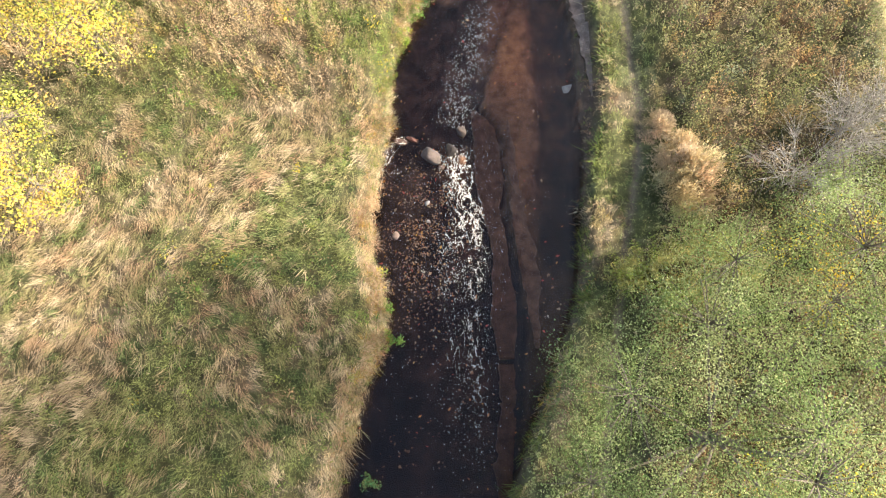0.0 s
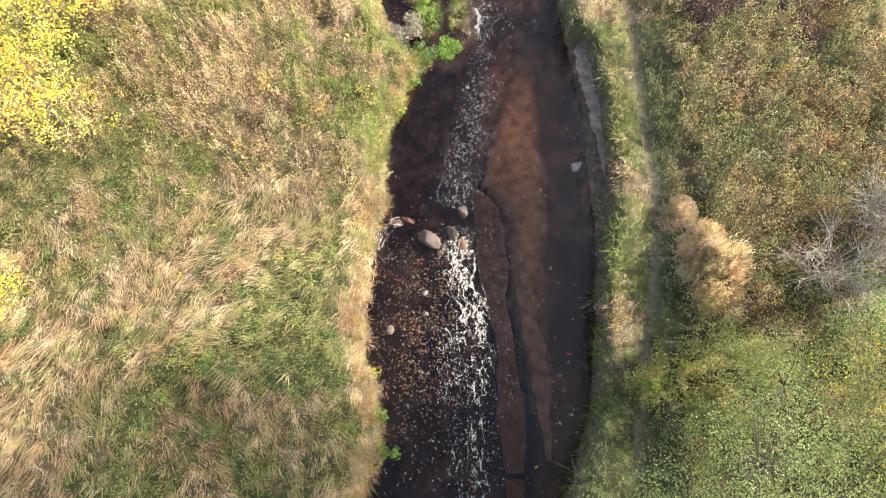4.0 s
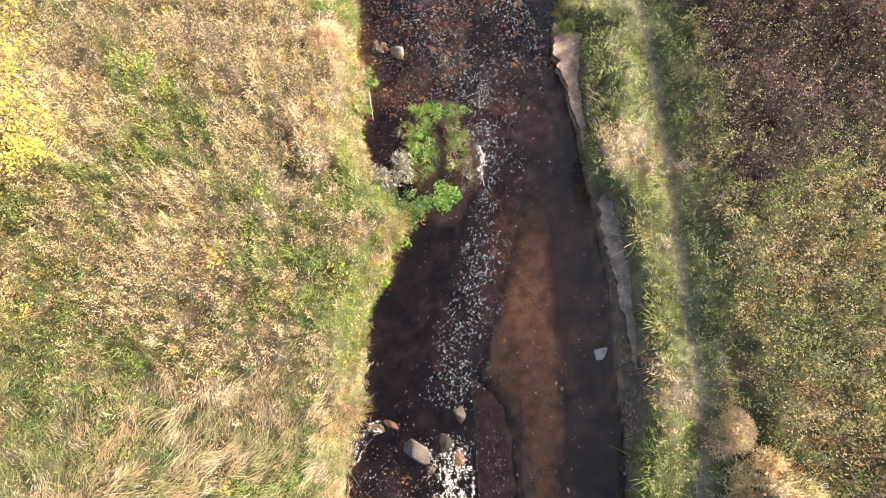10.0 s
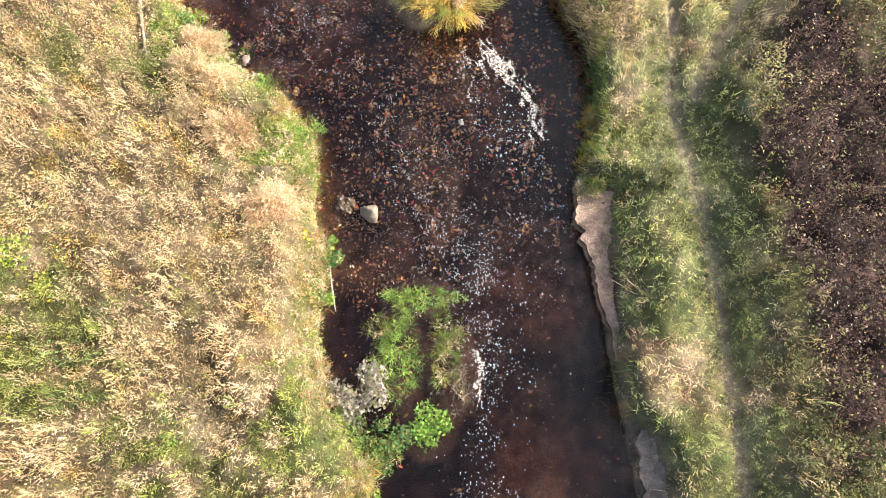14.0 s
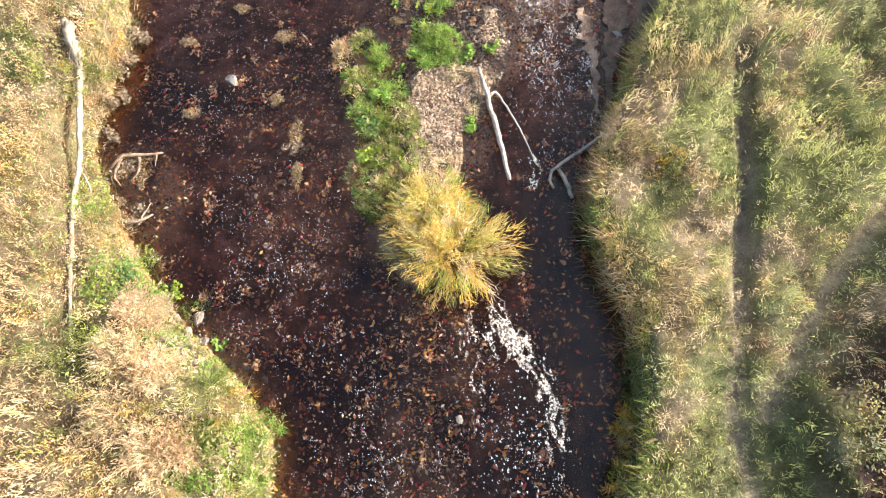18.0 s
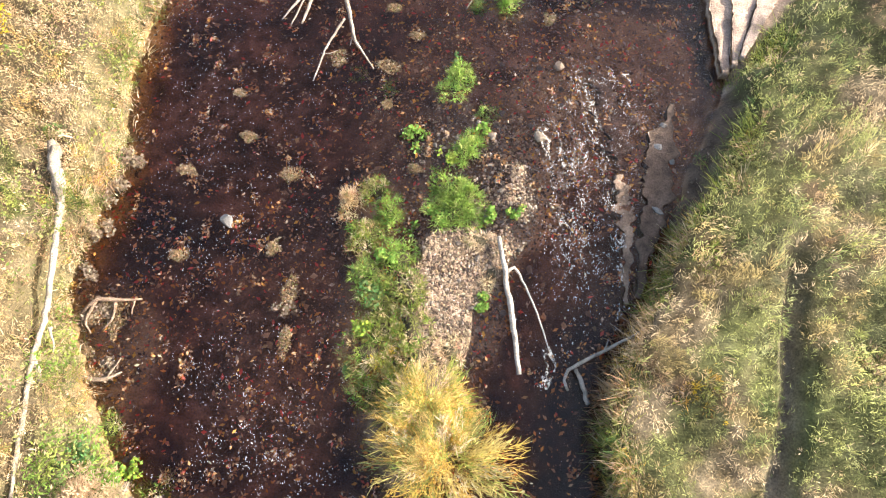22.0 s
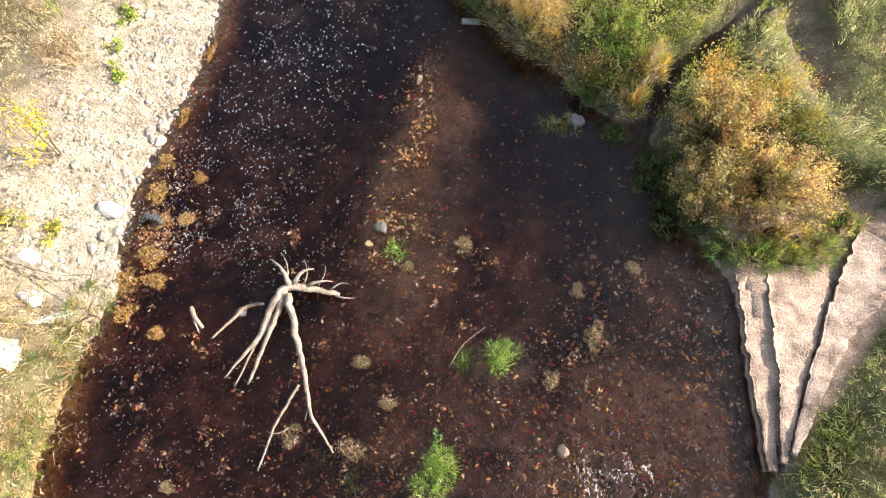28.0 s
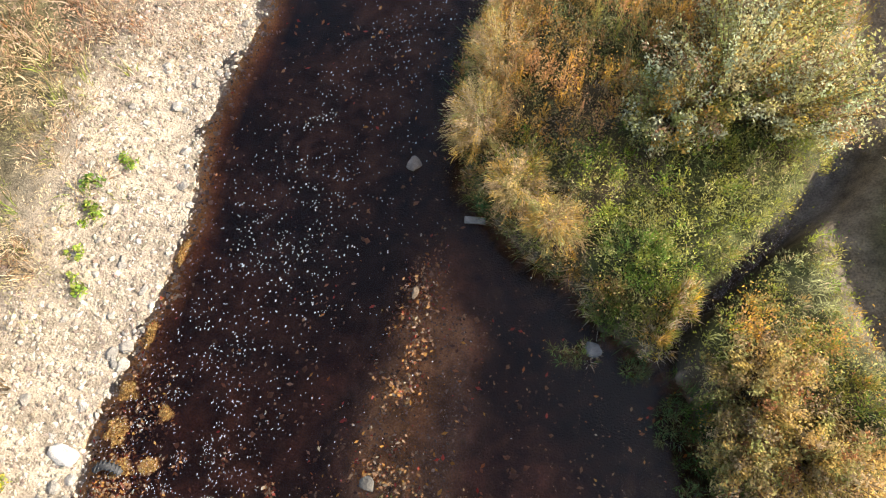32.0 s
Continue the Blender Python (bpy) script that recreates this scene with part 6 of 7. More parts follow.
for x, y, r, h, kind, n in ((0.45, 7.02, 0.34, 0.18, "fresh", 700), (-0.28, 7.52, 0.08, 0.08, "fresh", 60), (-0.5, 7.45, 0.42, 0.42, "grey", 1500), (-0.1, 6.85, 0.34, 0.35, "green", 420), (-0.3, 6.3, 0.26, 0.35, "fresh", 300), (-0.55, 5.7, 0.25, 0.3, "bright", 260), (-0.95, 8.6, 0.25, 0.35, "fresh", 300), (-0.95, 9.2, 0.2, 0.3, "green", 240), (-0.3, 7.0, 0.25, 0.35, "green", 260), (-0.94, 9.4, 0.15, 0.16, "fresh", 130), (-0.76, 9.97, 0.15, 0.14, "withered", 260), (-1.3, 10.42, 0.13, 0.14, "fresh", 120), (-1.05, 8.75, 0.2, 0.3, "green", 180), (-2.95, 12.35, 0.28, 0.25, "fresh", 360), (-2.72, 12.5, 0.14, 0.2, "bright", 120), (-3.2, 12.55, 0.22, 0.25, "green", 220), (-2.45, 11.65, 0.13, 0.15, "fresh", 110), (-2.05, 11.95, 0.1, 0.12, "fresh", 80), (-1.75, 11.45, 0.1, 0.12, "fresh", 80),
        (-0.52, 15.28, 0.16, 0.18, "fresh", 190), (-0.6, 14.85, 0.2, 0.2, "green", 200), (-0.58, 14.4, 0.16, 0.2, "bright", 150), (-0.62, 13.95, 0.12, 0.12, "green", 90), (0.72, 15.0, 0.13, 0.14, "fresh", 130), (0.58, 16.1, 0.13, 0.14, "fresh", 120), (0.9, 16.22, 0.12, 0.14, "fresh", 110), (-0.48, 16.95, 0.18, 0.16, "fresh", 190), (-0.08, 16.78, 0.16, 0.16, "bright", 90), (0.35, 17.3, 0.12, 0.12, "fresh", 90), (0.0, 15.95, 0.15, 0.1, "fresh", 120), (-0.3, 15.75, 0.12, 0.08, "fresh", 70), (-0.2, 18.25, 0.08, 0.12, "green", 60),
        (-3.98, 15.55, 0.2, 0.3, "withered", 380), (-3.92, 16.0, 0.22, 0.3, "withered", 420), (-4.0, 15.05, 0.15, 0.25, "withered", 240), (-3.95, 14.55, 0.14, 0.2, "withered", 200), (-3.7, 14.05, 0.25, 0.12, "withered", 420), (-3.35, 13.45, 0.2, 0.1, "withered", 260), (-1.55, 14.55, 0.14, 0.1, "withered", 160), (-5.16, 21.95, 0.15, 0.22, "bright", 130), (-5.32, 22.25, 0.13, 0.2, "bright", 90), (-5.34, 22.75, 0.18, 0.25, "bright", 150), (-5.2, 23.6, 0.14, 0.2, "bright", 110), (-5.45, 23.2, 0.16, 0.2, "fresh", 110), (-4.45, 9.0, 0.3, 0.75, "bright", 220), (-2.45, 7.05, 0.22, 0.55, "green", 220), (-2.5, 6.85, 0.2, 0.5, "fresh", 140), (-3.45, 0.65, 0.35, 0.5, "green", 320), (-0.85, -0.3, 0.25, 0.3, "fresh", 240), (-0.65, -0.9, 0.22, 0.25, "fresh", 200), (-1.0, -3.4, 0.2, 0.3, "green", 180), (-0.95, 0.35, 0.3, 0.35, "yellow", 260), (-5.6, 19.6, 0.25, 0.2, "yellow", 160), (-0.7, 24.0, 0.16, 0.2, "green", 160), (-5.9, 18.0, 0.3, 0.3, "fresh", 200), (-5.1, 19.6, 0.2, 0.2, "yellow", 140)):
    pal, w, label = {"fresh": ([FRESH, (0.22, 0.36, 0.08), LIME], [3, 3, 1], "fresh green leafy plant at the water"), "green": ([GREEN, (0.1, 0.2, 0.07), OLIVE], [3, 2, 1], "dark green leafy herb"), "bright": ([LIME, (0.32, 0.42, 0.06), FRESH], [3, 3, 2], "bright yellow-green leafy plant"), "grey": ([(0.3, 0.26, 0.21), (0.36, 0.33, 0.27), OLIVE], [4, 2, 0.8], "withered grey herb overhanging the bank"), "withered": ([(0.26, 0.2, 0.14), (0.34, 0.27, 0.2), (0.18, 0.13, 0.09)], [3, 2, 2], "withered grey-brown herb hanging at the water"), "yellow": ([YELLOW, LIME, OLIVE], [2, 3, 2], "yellowing leafy herb on the bank")}[kind]
    leafy_plant(x, y, r, h, label, pal, w, n)
for x, y, rx, ry in ((-1.95, 16.17, 0.16, 0.14), (-3.22, 16.0, 0.16, 0.1), (-1.56, 14.7, 0.12, 0.22), (-1.45, 14.15, 0.08, 0.2), (-1.05, 17.95, 0.2, 0.1), (-1.2, 18.9, 0.14, 0.07), (-0.95, 17.4, 0.1, 0.1), (1.35, 19.7, 0.12, 0.2), (-0.4, 16.55, 0.12, 0.08), (-0.3, 20.5, 0.12, 0.12), (-1.75, 17.95, 0.12, 0.16), (-0.9, 20.1, 0.1, 0.08), (1.1, 20.2, 0.08, 0.1), (-2.9, 17.2, 0.1, 0.08), (-0.8, 18.5, 0.14, 0.08), (0.95, 19.1, 0.1, 0.14), (1.7, 20.6, 0.1, 0.08), (-2.6, 16.6, 0.12, 0.08), (-3.6, 14.18, 0.3, 0.12), (-3.75, 13.95, 0.14, 0.16), (-3.45, 13.95, 0.12, 0.18), (-3.5, 13.35, 0.22, 0.1), (-3.7, 13.6, 0.14, 0.12), (-1.9, 15.2, 0.1, 0.14), (-3.0, 14.9, 0.12, 0.1)):
    tussock(x, y, rx, ry, 0.1, "brown mat of drowned weed and leaves", [(0.24, 0.17, 0.1), (0.32, 0.2, 0.11), (0.15, 0.1, 0.06), (0.17, 0.16, 0.06), (0.34, 0.27, 0.19)], [4, 3, 3, 1.5, 1.8], 330, name="weed_mat")


for x, y, rx, ry in ((-4.2, 20.45, 0.16, 0.2), (-4.05, 20.1, 0.16, 0.14), (-4.0, 19.65, 0.2, 0.16), (-3.85, 19.35, 0.18, 0.12), (-4.2, 19.3, 0.18, 0.18), (-4.25, 20.9, 0.12, 0.2), (-3.72, 20.2, 0.1, 0.12), (-3.75, 20.75, 0.1, 0.1), (-4.05, 18.9, 0.16, 0.12), (-4.25, 21.6, 0.08, 0.2), (-4.22, 22.6, 0.07, 0.2), (-3.6, 18.75, 0.1, 0.08)):
    tussock(x, y, rx, ry, 0.1, "golden-brown mat of leaf litter at the water's edge", [(0.42, 0.25, 0.08), (0.34, 0.19, 0.07), (0.5, 0.36, 0.15), (0.22, 0.12, 0.05)], [4, 3, 2, 2], 420, name="weed_mat")


# ---- gravel, drowned leaves, foam and painted glints ----
def build_gravel():
    def bank(x, y):
        dl, dr = shore(x, y)
        return ramp(17.3, 19.5, y) * ramp(-0.25, 0.0, dl) * ramp(1.9, 0.9, dl + 0.8 * (fbm(x, y, 0.7, 101) - 0.5))
    x, y = scatter(26000, -7.5, -3.8, 17, 29, bank)
    n = len(x)
    stuff("bank_gravel", "bleached gravel and stones of the dry bank", "gravel", pebbles(x, y, ground_z(x, y) + 0.005, rng.uniform(0.01, 0.035, n) * rng.choice([1, 1, 1.8], n), pick([(0.42, 0.36, 0.28), (0.33, 0.27, 0.2), (0.5, 0.45, 0.37), (0.2, 0.16, 0.12)], [4, 3, 1.5, 2.5], n)), M_STONE)

    def bars(x, y):
        return (0.1 + 0.9 * ramp(-0.22, -0.05, ground_z(x, y))) * (shore(x, y)[0] < 0.02) * (shore(x, y)[1] < 0.0) * (0.25 + 0.75 * ramp(8.8, 10, y)) * (1 - 0.93 * (x > np.interp(y, LEDGE_Y, LEDGE_X)) * (y < 8.0))
    x, y = scatter(60000, -4.8, 3.3, -5, 26, bars)
    n = len(x)
    stuff("bed_gravel", "tan and brown pebbles of the shallow bars", "gravel", pebbles(x, y, ground_z(x, y) + 0.004, rng.uniform(0.008, 0.026, n), choose(gravel_patch(x, y), 0.85 * pick([(0.29, 0.21, 0.15), (0.2, 0.14, 0.1), (0.36, 0.29, 0.22)], [4, 3, 1.2], n), pick([(0.24, 0.17, 0.12), (0.16, 0.11, 0.08), (0.1, 0.07, 0.05), (0.36, 0.29, 0.22)], [2.5, 3, 4, 0.3], n))), M_STONE)


def build_island_gravel():
    x, y = scatter(26000, -0.4, 1.5, 14.1, 17.6, lambda x, y: np.clip(gravel_patch(x, y) * 1.3 + 0.12, 0, 1) * (ground_z(x, y) > -0.12))
    n = len(x)
    stuff("island_gravel", "loose tan gravel of the small island", "gravel", pebbles(x, y, ground_z(x, y) + 0.006, 0.012 + 0.03 * rng.random(n) ** 2, 0.8 * pick([(0.34, 0.24, 0.155), (0.23, 0.155, 0.1), (0.42, 0.33, 0.24), (0.11, 0.075, 0.05)], [4, 3, 1.4, 4], n)), M_STONE)


def build_bed_cobbles():
    def dens(x, y):
        return (np.maximum(*shore(x, y)) < -0.05) * ramp(0.45, 0.75, fbm(x, y, 0.7, 116)) * (0.2 + 0.8 * ramp(8, 10, y)) * (1 - 0.6 * ramp(20.5, 22, y))
    x, y = scatter(15000, -4.6, 3.2, -4, 26, dens)
    n = len(x)
    stuff("bed_cobbles", "brown cobbles and clods on the stream bed", "stones", pebbles(x, y, np.minimum(ground_z(x, y) + 0.015, 0.0), 0.015 + 0.05 * rng.random(n) ** 2.5, pick([(0.26, 0.16, 0.09), (0.2, 0.12, 0.07), (0.38, 0.26, 0.16), (0.13, 0.08, 0.05)], [3, 3, 1.5, 3], n)), M_STONE)


def build_drowned_leaves():
    def wet(x, y):
        dl, dr = shore(x, y)
        z = ground_z(x, y)
        return (np.maximum(dl, dr) < 0.0) * (0.06 + 0.94 * ramp(0.5, 0.7, 0.6 * fbm(x, y, 0.5, 111) + 0.4 * fbm(x, y, 0.16, 112) + 0.2 * ramp(-0.3, -0.1, z))) * (0.07 + 0.93 * ramp(8.5, 11, y)) * (1 - 0.85 * ramp(18.8, 21.3, y)) * (z < -0.02)
    x, y = scatter(105000, -4.9, 3.4, -5, 27, wet)
    n = len(x)
    z = np.maximum(ground_z(x, y) + 0.012, rng.choice([-0.3, -0.2, -0.12, -0.05], n))
    z = np.minimum(z, np.where(ground_z(x, y) > -0.02, 9, -0.012))
    stuff("drowned_leaves", "orange and brown fallen leaves on the stream bed", "leaves", leaf_quads(np.stack([x, y, z], 1), 0.018 + 0.075 * rng.random(n) ** 2.2, 1.3 * pick([(0.46, 0.21, 0.06), (0.3, 0.15, 0.08), (0.36, 0.25, 0.13), (0.36, 0.29, 0.22), (0.42, 0.07, 0.05), (0.09, 0.055, 0.04), (0.55, 0.3, 0.06)], [3.5, 4, 0.6, 0.8, 2.2, 5, 1.2], n), 0.78, 0.5), M_LEAF)


def build_awash_leaves():
    """Leaf litter lying on stones at the surface, thick in some shallows."""
    spots = ((-0.35, 1.5, 0.4, 0.9, 900), (0.1, 1.9, 0.3, 0.4, 260), (-0.1, 0.4, 0.35, 0.9, 420), (0.45, 11.4, 0.3, 1.3, 650), (0.5, 12.2, 0.5, 0.3, 260), (-0.5, 9.3, 0.35, 0.5, 380), (-0.05, 8.95, 0.35, 0.2, 200), (-0.9, 10.6, 0.3, 0.7, 260), (-0.2, 7.5, 0.4, 0.5, 150), (-3.4, 13.8, 0.4, 0.6, 420), (-2.3, 11.9, 0.6, 0.4, 300), (-1.25, 21.6, 0.13, 0.7, 2600), (-0.95, 20.5, 0.3, 0.5, 700), (-1.0, 20.7, 0.4, 0.6, 420), (-4.15, 19.8, 0.25, 0.6, 3000), (-4.3, 21.5, 0.12, 1.5, 700), (-4.1, 14.8, 0.12, 1.0, 400), (-0.9, 17.3, 0.9, 0.9, 420), (0.9, 17.9, 0.8, 0.9, 420), (-1.5, 14.6, 0.9, 1.5, 500), (-2.4, 17.2, 1.2, 1.5, 450), (0.3, 18.6, 0.8, 0.8, 300), (2.2, 19.5, 0.6, 1.2, 160))
    xs = np.concatenate([rng.normal(cx, rx, 2 * n) for cx, cy, rx, ry, n in spots] + [rng.uniform(-4.4, 3, 350)])
    ys = np.concatenate([rng.normal(cy, ry, 2 * n) for cx, cy, rx, ry, n in spots] + [rng.uniform(9, 24, 350)])
    # loose clots of litter caught on the bed, drawn out along the current
    cx, cy = rng.uniform(-4.2, 2.9, 330), rng.uniform(9.5, 20.5, 330)
    cn = rng.integers(6, 60, 330)
    k = np.repeat(np.arange(330), cn)
    clot = len(xs)
    xs = np.concatenate([xs, cx[k] + rng.normal(0, 1, len(k)) * rng.uniform(0.015, 0.06, 330)[k]])
    ys = np.concatenate([ys, cy[k] + rng.normal(0, 1, len(k)) * rng.uniform(0.02, 0.09, 330)[k]])
    keep = (np.maximum(*shore(xs, ys)) < -0.02) & ((rng.random(len(xs)) < ramp(0.3, 0.65, fbm(xs, ys, 0.3, 115))) | (np.arange(len(xs)) >= clot))
    keep &= ground_z(xs, ys) < 0.0
    xs, ys = xs[keep], ys[keep]
    n = len(xs)
    z = np.maximum(ground_z(xs, ys) + 0.01, rng.choice([0.006, -0.015, -0.02, -0.03], n))
    stuff("awash_leaves", "tan and orange leaf litter awash in the shallows", "leaves", leaf_quads(np.stack([xs, ys, z], 1), 0.016 + 0.05 * rng.random(n) ** 1.6, 1.2 * pick([(0.33, 0.17, 0.07), (0.27, 0.16, 0.09), (0.34, 0.26, 0.17), (0.42, 0.2, 0.05), (0.14, 0.085, 0.055), (0.34, 0.08, 0.05)], [4, 4, 2, 1.2, 3, 0.9], n), 0.8, 0.5), M_LEAF)


FLOWS = [  # line of the current, half width, number of flecks, largest fleck
    ([(-1.9, 13.2), (-1.2, 12.2), (-0.6, 11.4), (0.0, 10.5), (0.6, 9.6)], 0.30, 330, 0.014),
    ([(0.7, 9.9), (1.05, 9.0), (1.3, 8.0), (1.28, 6.8), (1.05, 5.7), (0.75, 4.6), (0.5, 3.6)], 0.23, 2500, 0.016),
    ([(1.5, 11.8), (1.75, 10.8), (1.9, 9.6), (1.8, 8.4), (1.6, 7.0)], 0.22, 420, 0.02),
    ([(0.8, 3.2), (0.5, 2.0), (0.7, 0.5)], 0.4, 500, 0.016),
    ([(1.0, 12.4), (1.3, 11.6), (1.7, 10.8), (1.9, 9.8)], 0.3, 700, 0.018),
    ([(0.9, 0.5), (0.85, -1.0), (0.8, -3.0), (0.7, -6.0)], 0.45, 620, 0.018),
    ([(-1.7, 29.0), (-2.5, 26.0), (-3.0, 23.0), (-3.35, 21.0), (-3.5, 19.6)], 0.62, 5600, 0.013),
    ([(2.0, 18.2), (1.9, 17.2), (1.75, 16.2), (1.75, 15.3), (1.6, 14.5)], 0.24, 420, 0.014),
    ([(-2.2, 18.0), (-2.3, 15.5), (-1.7, 13.5), (-1.0, 12.3)], 0.8, 1700, 0.009),
    ([(-0.3, 2.6), (-0.2, 0.5), (-0.3, -2.5)], 0.45, 260, 0.016),
    ([(1.9, 6.5), (1.9, 3.5), (2.2, 0.5)], 0.6, 300, 0.012),
    ([(-3.6, 18.6), (-3.3, 16.5), (-3.0, 14.5)], 0.6, 900, 0.009),
    ([(0.6, 20.5), (1.6, 18.5), (1.7, 16.0)], 0.8, 500, 0.009)]


def flow_points(line, n, half):
    p = np.asarray(line, float)
    t = np.linspace(0, 1, len(p))
    u = rng.random(n)
    e = 0.01
    x, y = np.interp(u, t, p[:, 0]), np.interp(u, t, p[:, 1])
    dx, dy = np.interp(np.minimum(u + e, 1), t, p[:, 0]) - np.interp(u - e, t, p[:, 0]), np.interp(np.minimum(u + e, 1), t, p[:, 1]) - np.interp(u - e, t, p[:, 1])
    ang = np.arctan2(dy, dx)
    s = rng.normal(0, half, n)
    return x - np.sin(ang) * s, y + np.cos(ang) * s, ang


def build_foam_glints():
    xs, ys, rs, an, st = [], [], [], [], []
    for line, half, n, big in FLOWS:
        x, y, a = flow_points(line, n, half)
        keep = rng.random(n) < ramp(0.25, 0.6, fbm(x, y, 0.35, 121))
        xs.append(x[keep]), ys.append(y[keep]), an.append(a[keep])
        rs.append(0.0035 + (big * 0.5 - 0.0035) * rng.random(keep.sum()) ** 3.0)
        st.append(rng.uniform(1, 1.9, keep.sum()))
    # thin pale dashes along the riffles that paint glints on the ripples
    for line, half, n in (([(1.9, 18.5), (1.8, 17.2), (1.75, 16.4), (1.8, 15.2)], 0.36, 5200), ([(-2.1, 14.2), (-1.5, 13.0), (-1.0, 12.2), (-0.4, 11.3), (0.1, 10.5)], 0.5, 4200), ([(0.2, 10.8), (0.55, 9.7), (0.95, 8.7)], 0.42, 3600), ([(0.4, 1.4), (0.6, 0.2), (0.7, -2.5)], 0.4, 1500), ([(1.25, 3.6), (1.35, 1.5), (1.5, 0.0)], 0.14, 500)):
        x, y, a = flow_points(line, n, half)
        keep = np.abs(fbm(x * 0.6 + y * 0.25, y * 0.6, 0.14, 137) - 0.5) < 0.05
        m = keep.sum()
        xs.append(x[keep]), ys.append(y[keep]), an.append(a[keep] + rng.normal(0, 0.35, m)), rs.append(rng.uniform(0.0012, 0.003, m)), st.append(rng.uniform(2, 6, m))
    x, y = scatter(600, -4.6, 3.2, -5, 28, lambda x, y: (np.maximum(*shore(x, y)) < -0.05) * 0.8)
    xs.append(x), ys.append(y), rs.append(rng.uniform(0.003, 0.007, len(x))), an.append(rng.uniform(0, 3, len(x))), st.append(np.ones(len(x)))
    x, y, r, a, s = (np.concatenate(q) for q in (xs, ys, rs, an, st))
    calm = ramp(20.0, 21.5, y)  # fewer, larger flecks on the slow reach
    r = r * (1 + 0.4 * calm)
    keep = (np.maximum(*shore(x, y)) < -0.02) & (rng.random(len(x)) > 0.4 * calm)
    x, y, r, a, s = x[keep], y[keep], r[keep], a[keep], s[keep]
    n = len(x)
    k = np.arange(6) * math.pi / 3
    rr = r[:, None] * rng.uniform(0.6, 1.3, (n, 6))
    lx, ly = np.cos(k)[None] * rr * s[:, None], np.sin(k)[None] * rr
    v = np.stack([x[:, None] + lx * np.cos(a)[:, None] - ly * np.sin(a)[:, None], y[:, None] + lx * np.sin(a)[:, None] + ly * np.cos(a)[:, None], np.full((n, 6), 0.012)], -1).reshape(-1, 3)
    f = np.arange(n * 6).reshape(-1, 6)
    thing("foam_and_glints", "white foam flecks and painted ripple glints on the current", "foam", data=np_mesh("foam_and_glints", v, f, M_FOAM_GLINT), kind="stuff")


def lace(line, half, cell, seed, cover, z=0.014, stretch=0.4, size=0.13):
    """A lacy sheet of broken white water along a current: threads and holes drawn out by the flow."""
    p = np.asarray(line, float)
    t = np.concatenate([[0], np.cumsum(np.linalg.norm(np.diff(p, axis=0), axis=1))])
    nu, ns = int(t[-1] / cell), int(2 * half / cell)
    u, w = np.linspace(0, t[-1], nu), np.linspace(-half, half, ns)
    x0, y0 = np.interp(u, t, p[:, 0]), np.interp(u, t, p[:, 1])
    a = np.arctan2(np.gradient(y0), np.gradient(x0))
    a = np.convolve(np.pad(a, 12, "edge"), np.ones(25) / 25, "valid")
    U, W = np.meshgrid(u, w, indexing="ij")
    x, y = x0[:, None] - np.sin(a)[:, None] * W, y0[:, None] + np.cos(a)[:, None] * W
    across = W + 0.16 * (fbm(U, W, 0.3, seed + 1) - 0.5)
    ridge = np.abs(fbm(U * stretch + 0.1 * fbm(U, W, 0.12, seed), across, size, seed + 2) - 0.5)
    reach = np.clip(1 - (W / half) ** 2, 0, 1) ** 0.6 * ramp(0, 0.12, U / t[-1]) * ramp(1.0, 0.6, U / t[-1])
    keep = ridge < cover * reach * ramp(0.22, 0.55, fbm(U * 0.7, W, 0.4, seed + 4))
    zz = z + 0.03 * vnoise(U, W, 0.07, seed + 5) * (cover > 0.04)
    v = np.stack([x + rng.normal(0, cell * 0.25, x.shape), y + rng.normal(0, cell * 0.25, x.shape), zz], -1).reshape(-1, 3)
    f = grid_faces(nu, ns)[keep[:-1, :-1].ravel()]
    used, f = np.unique(f, return_inverse=True)
    return v[used], f.reshape(-1, 4)


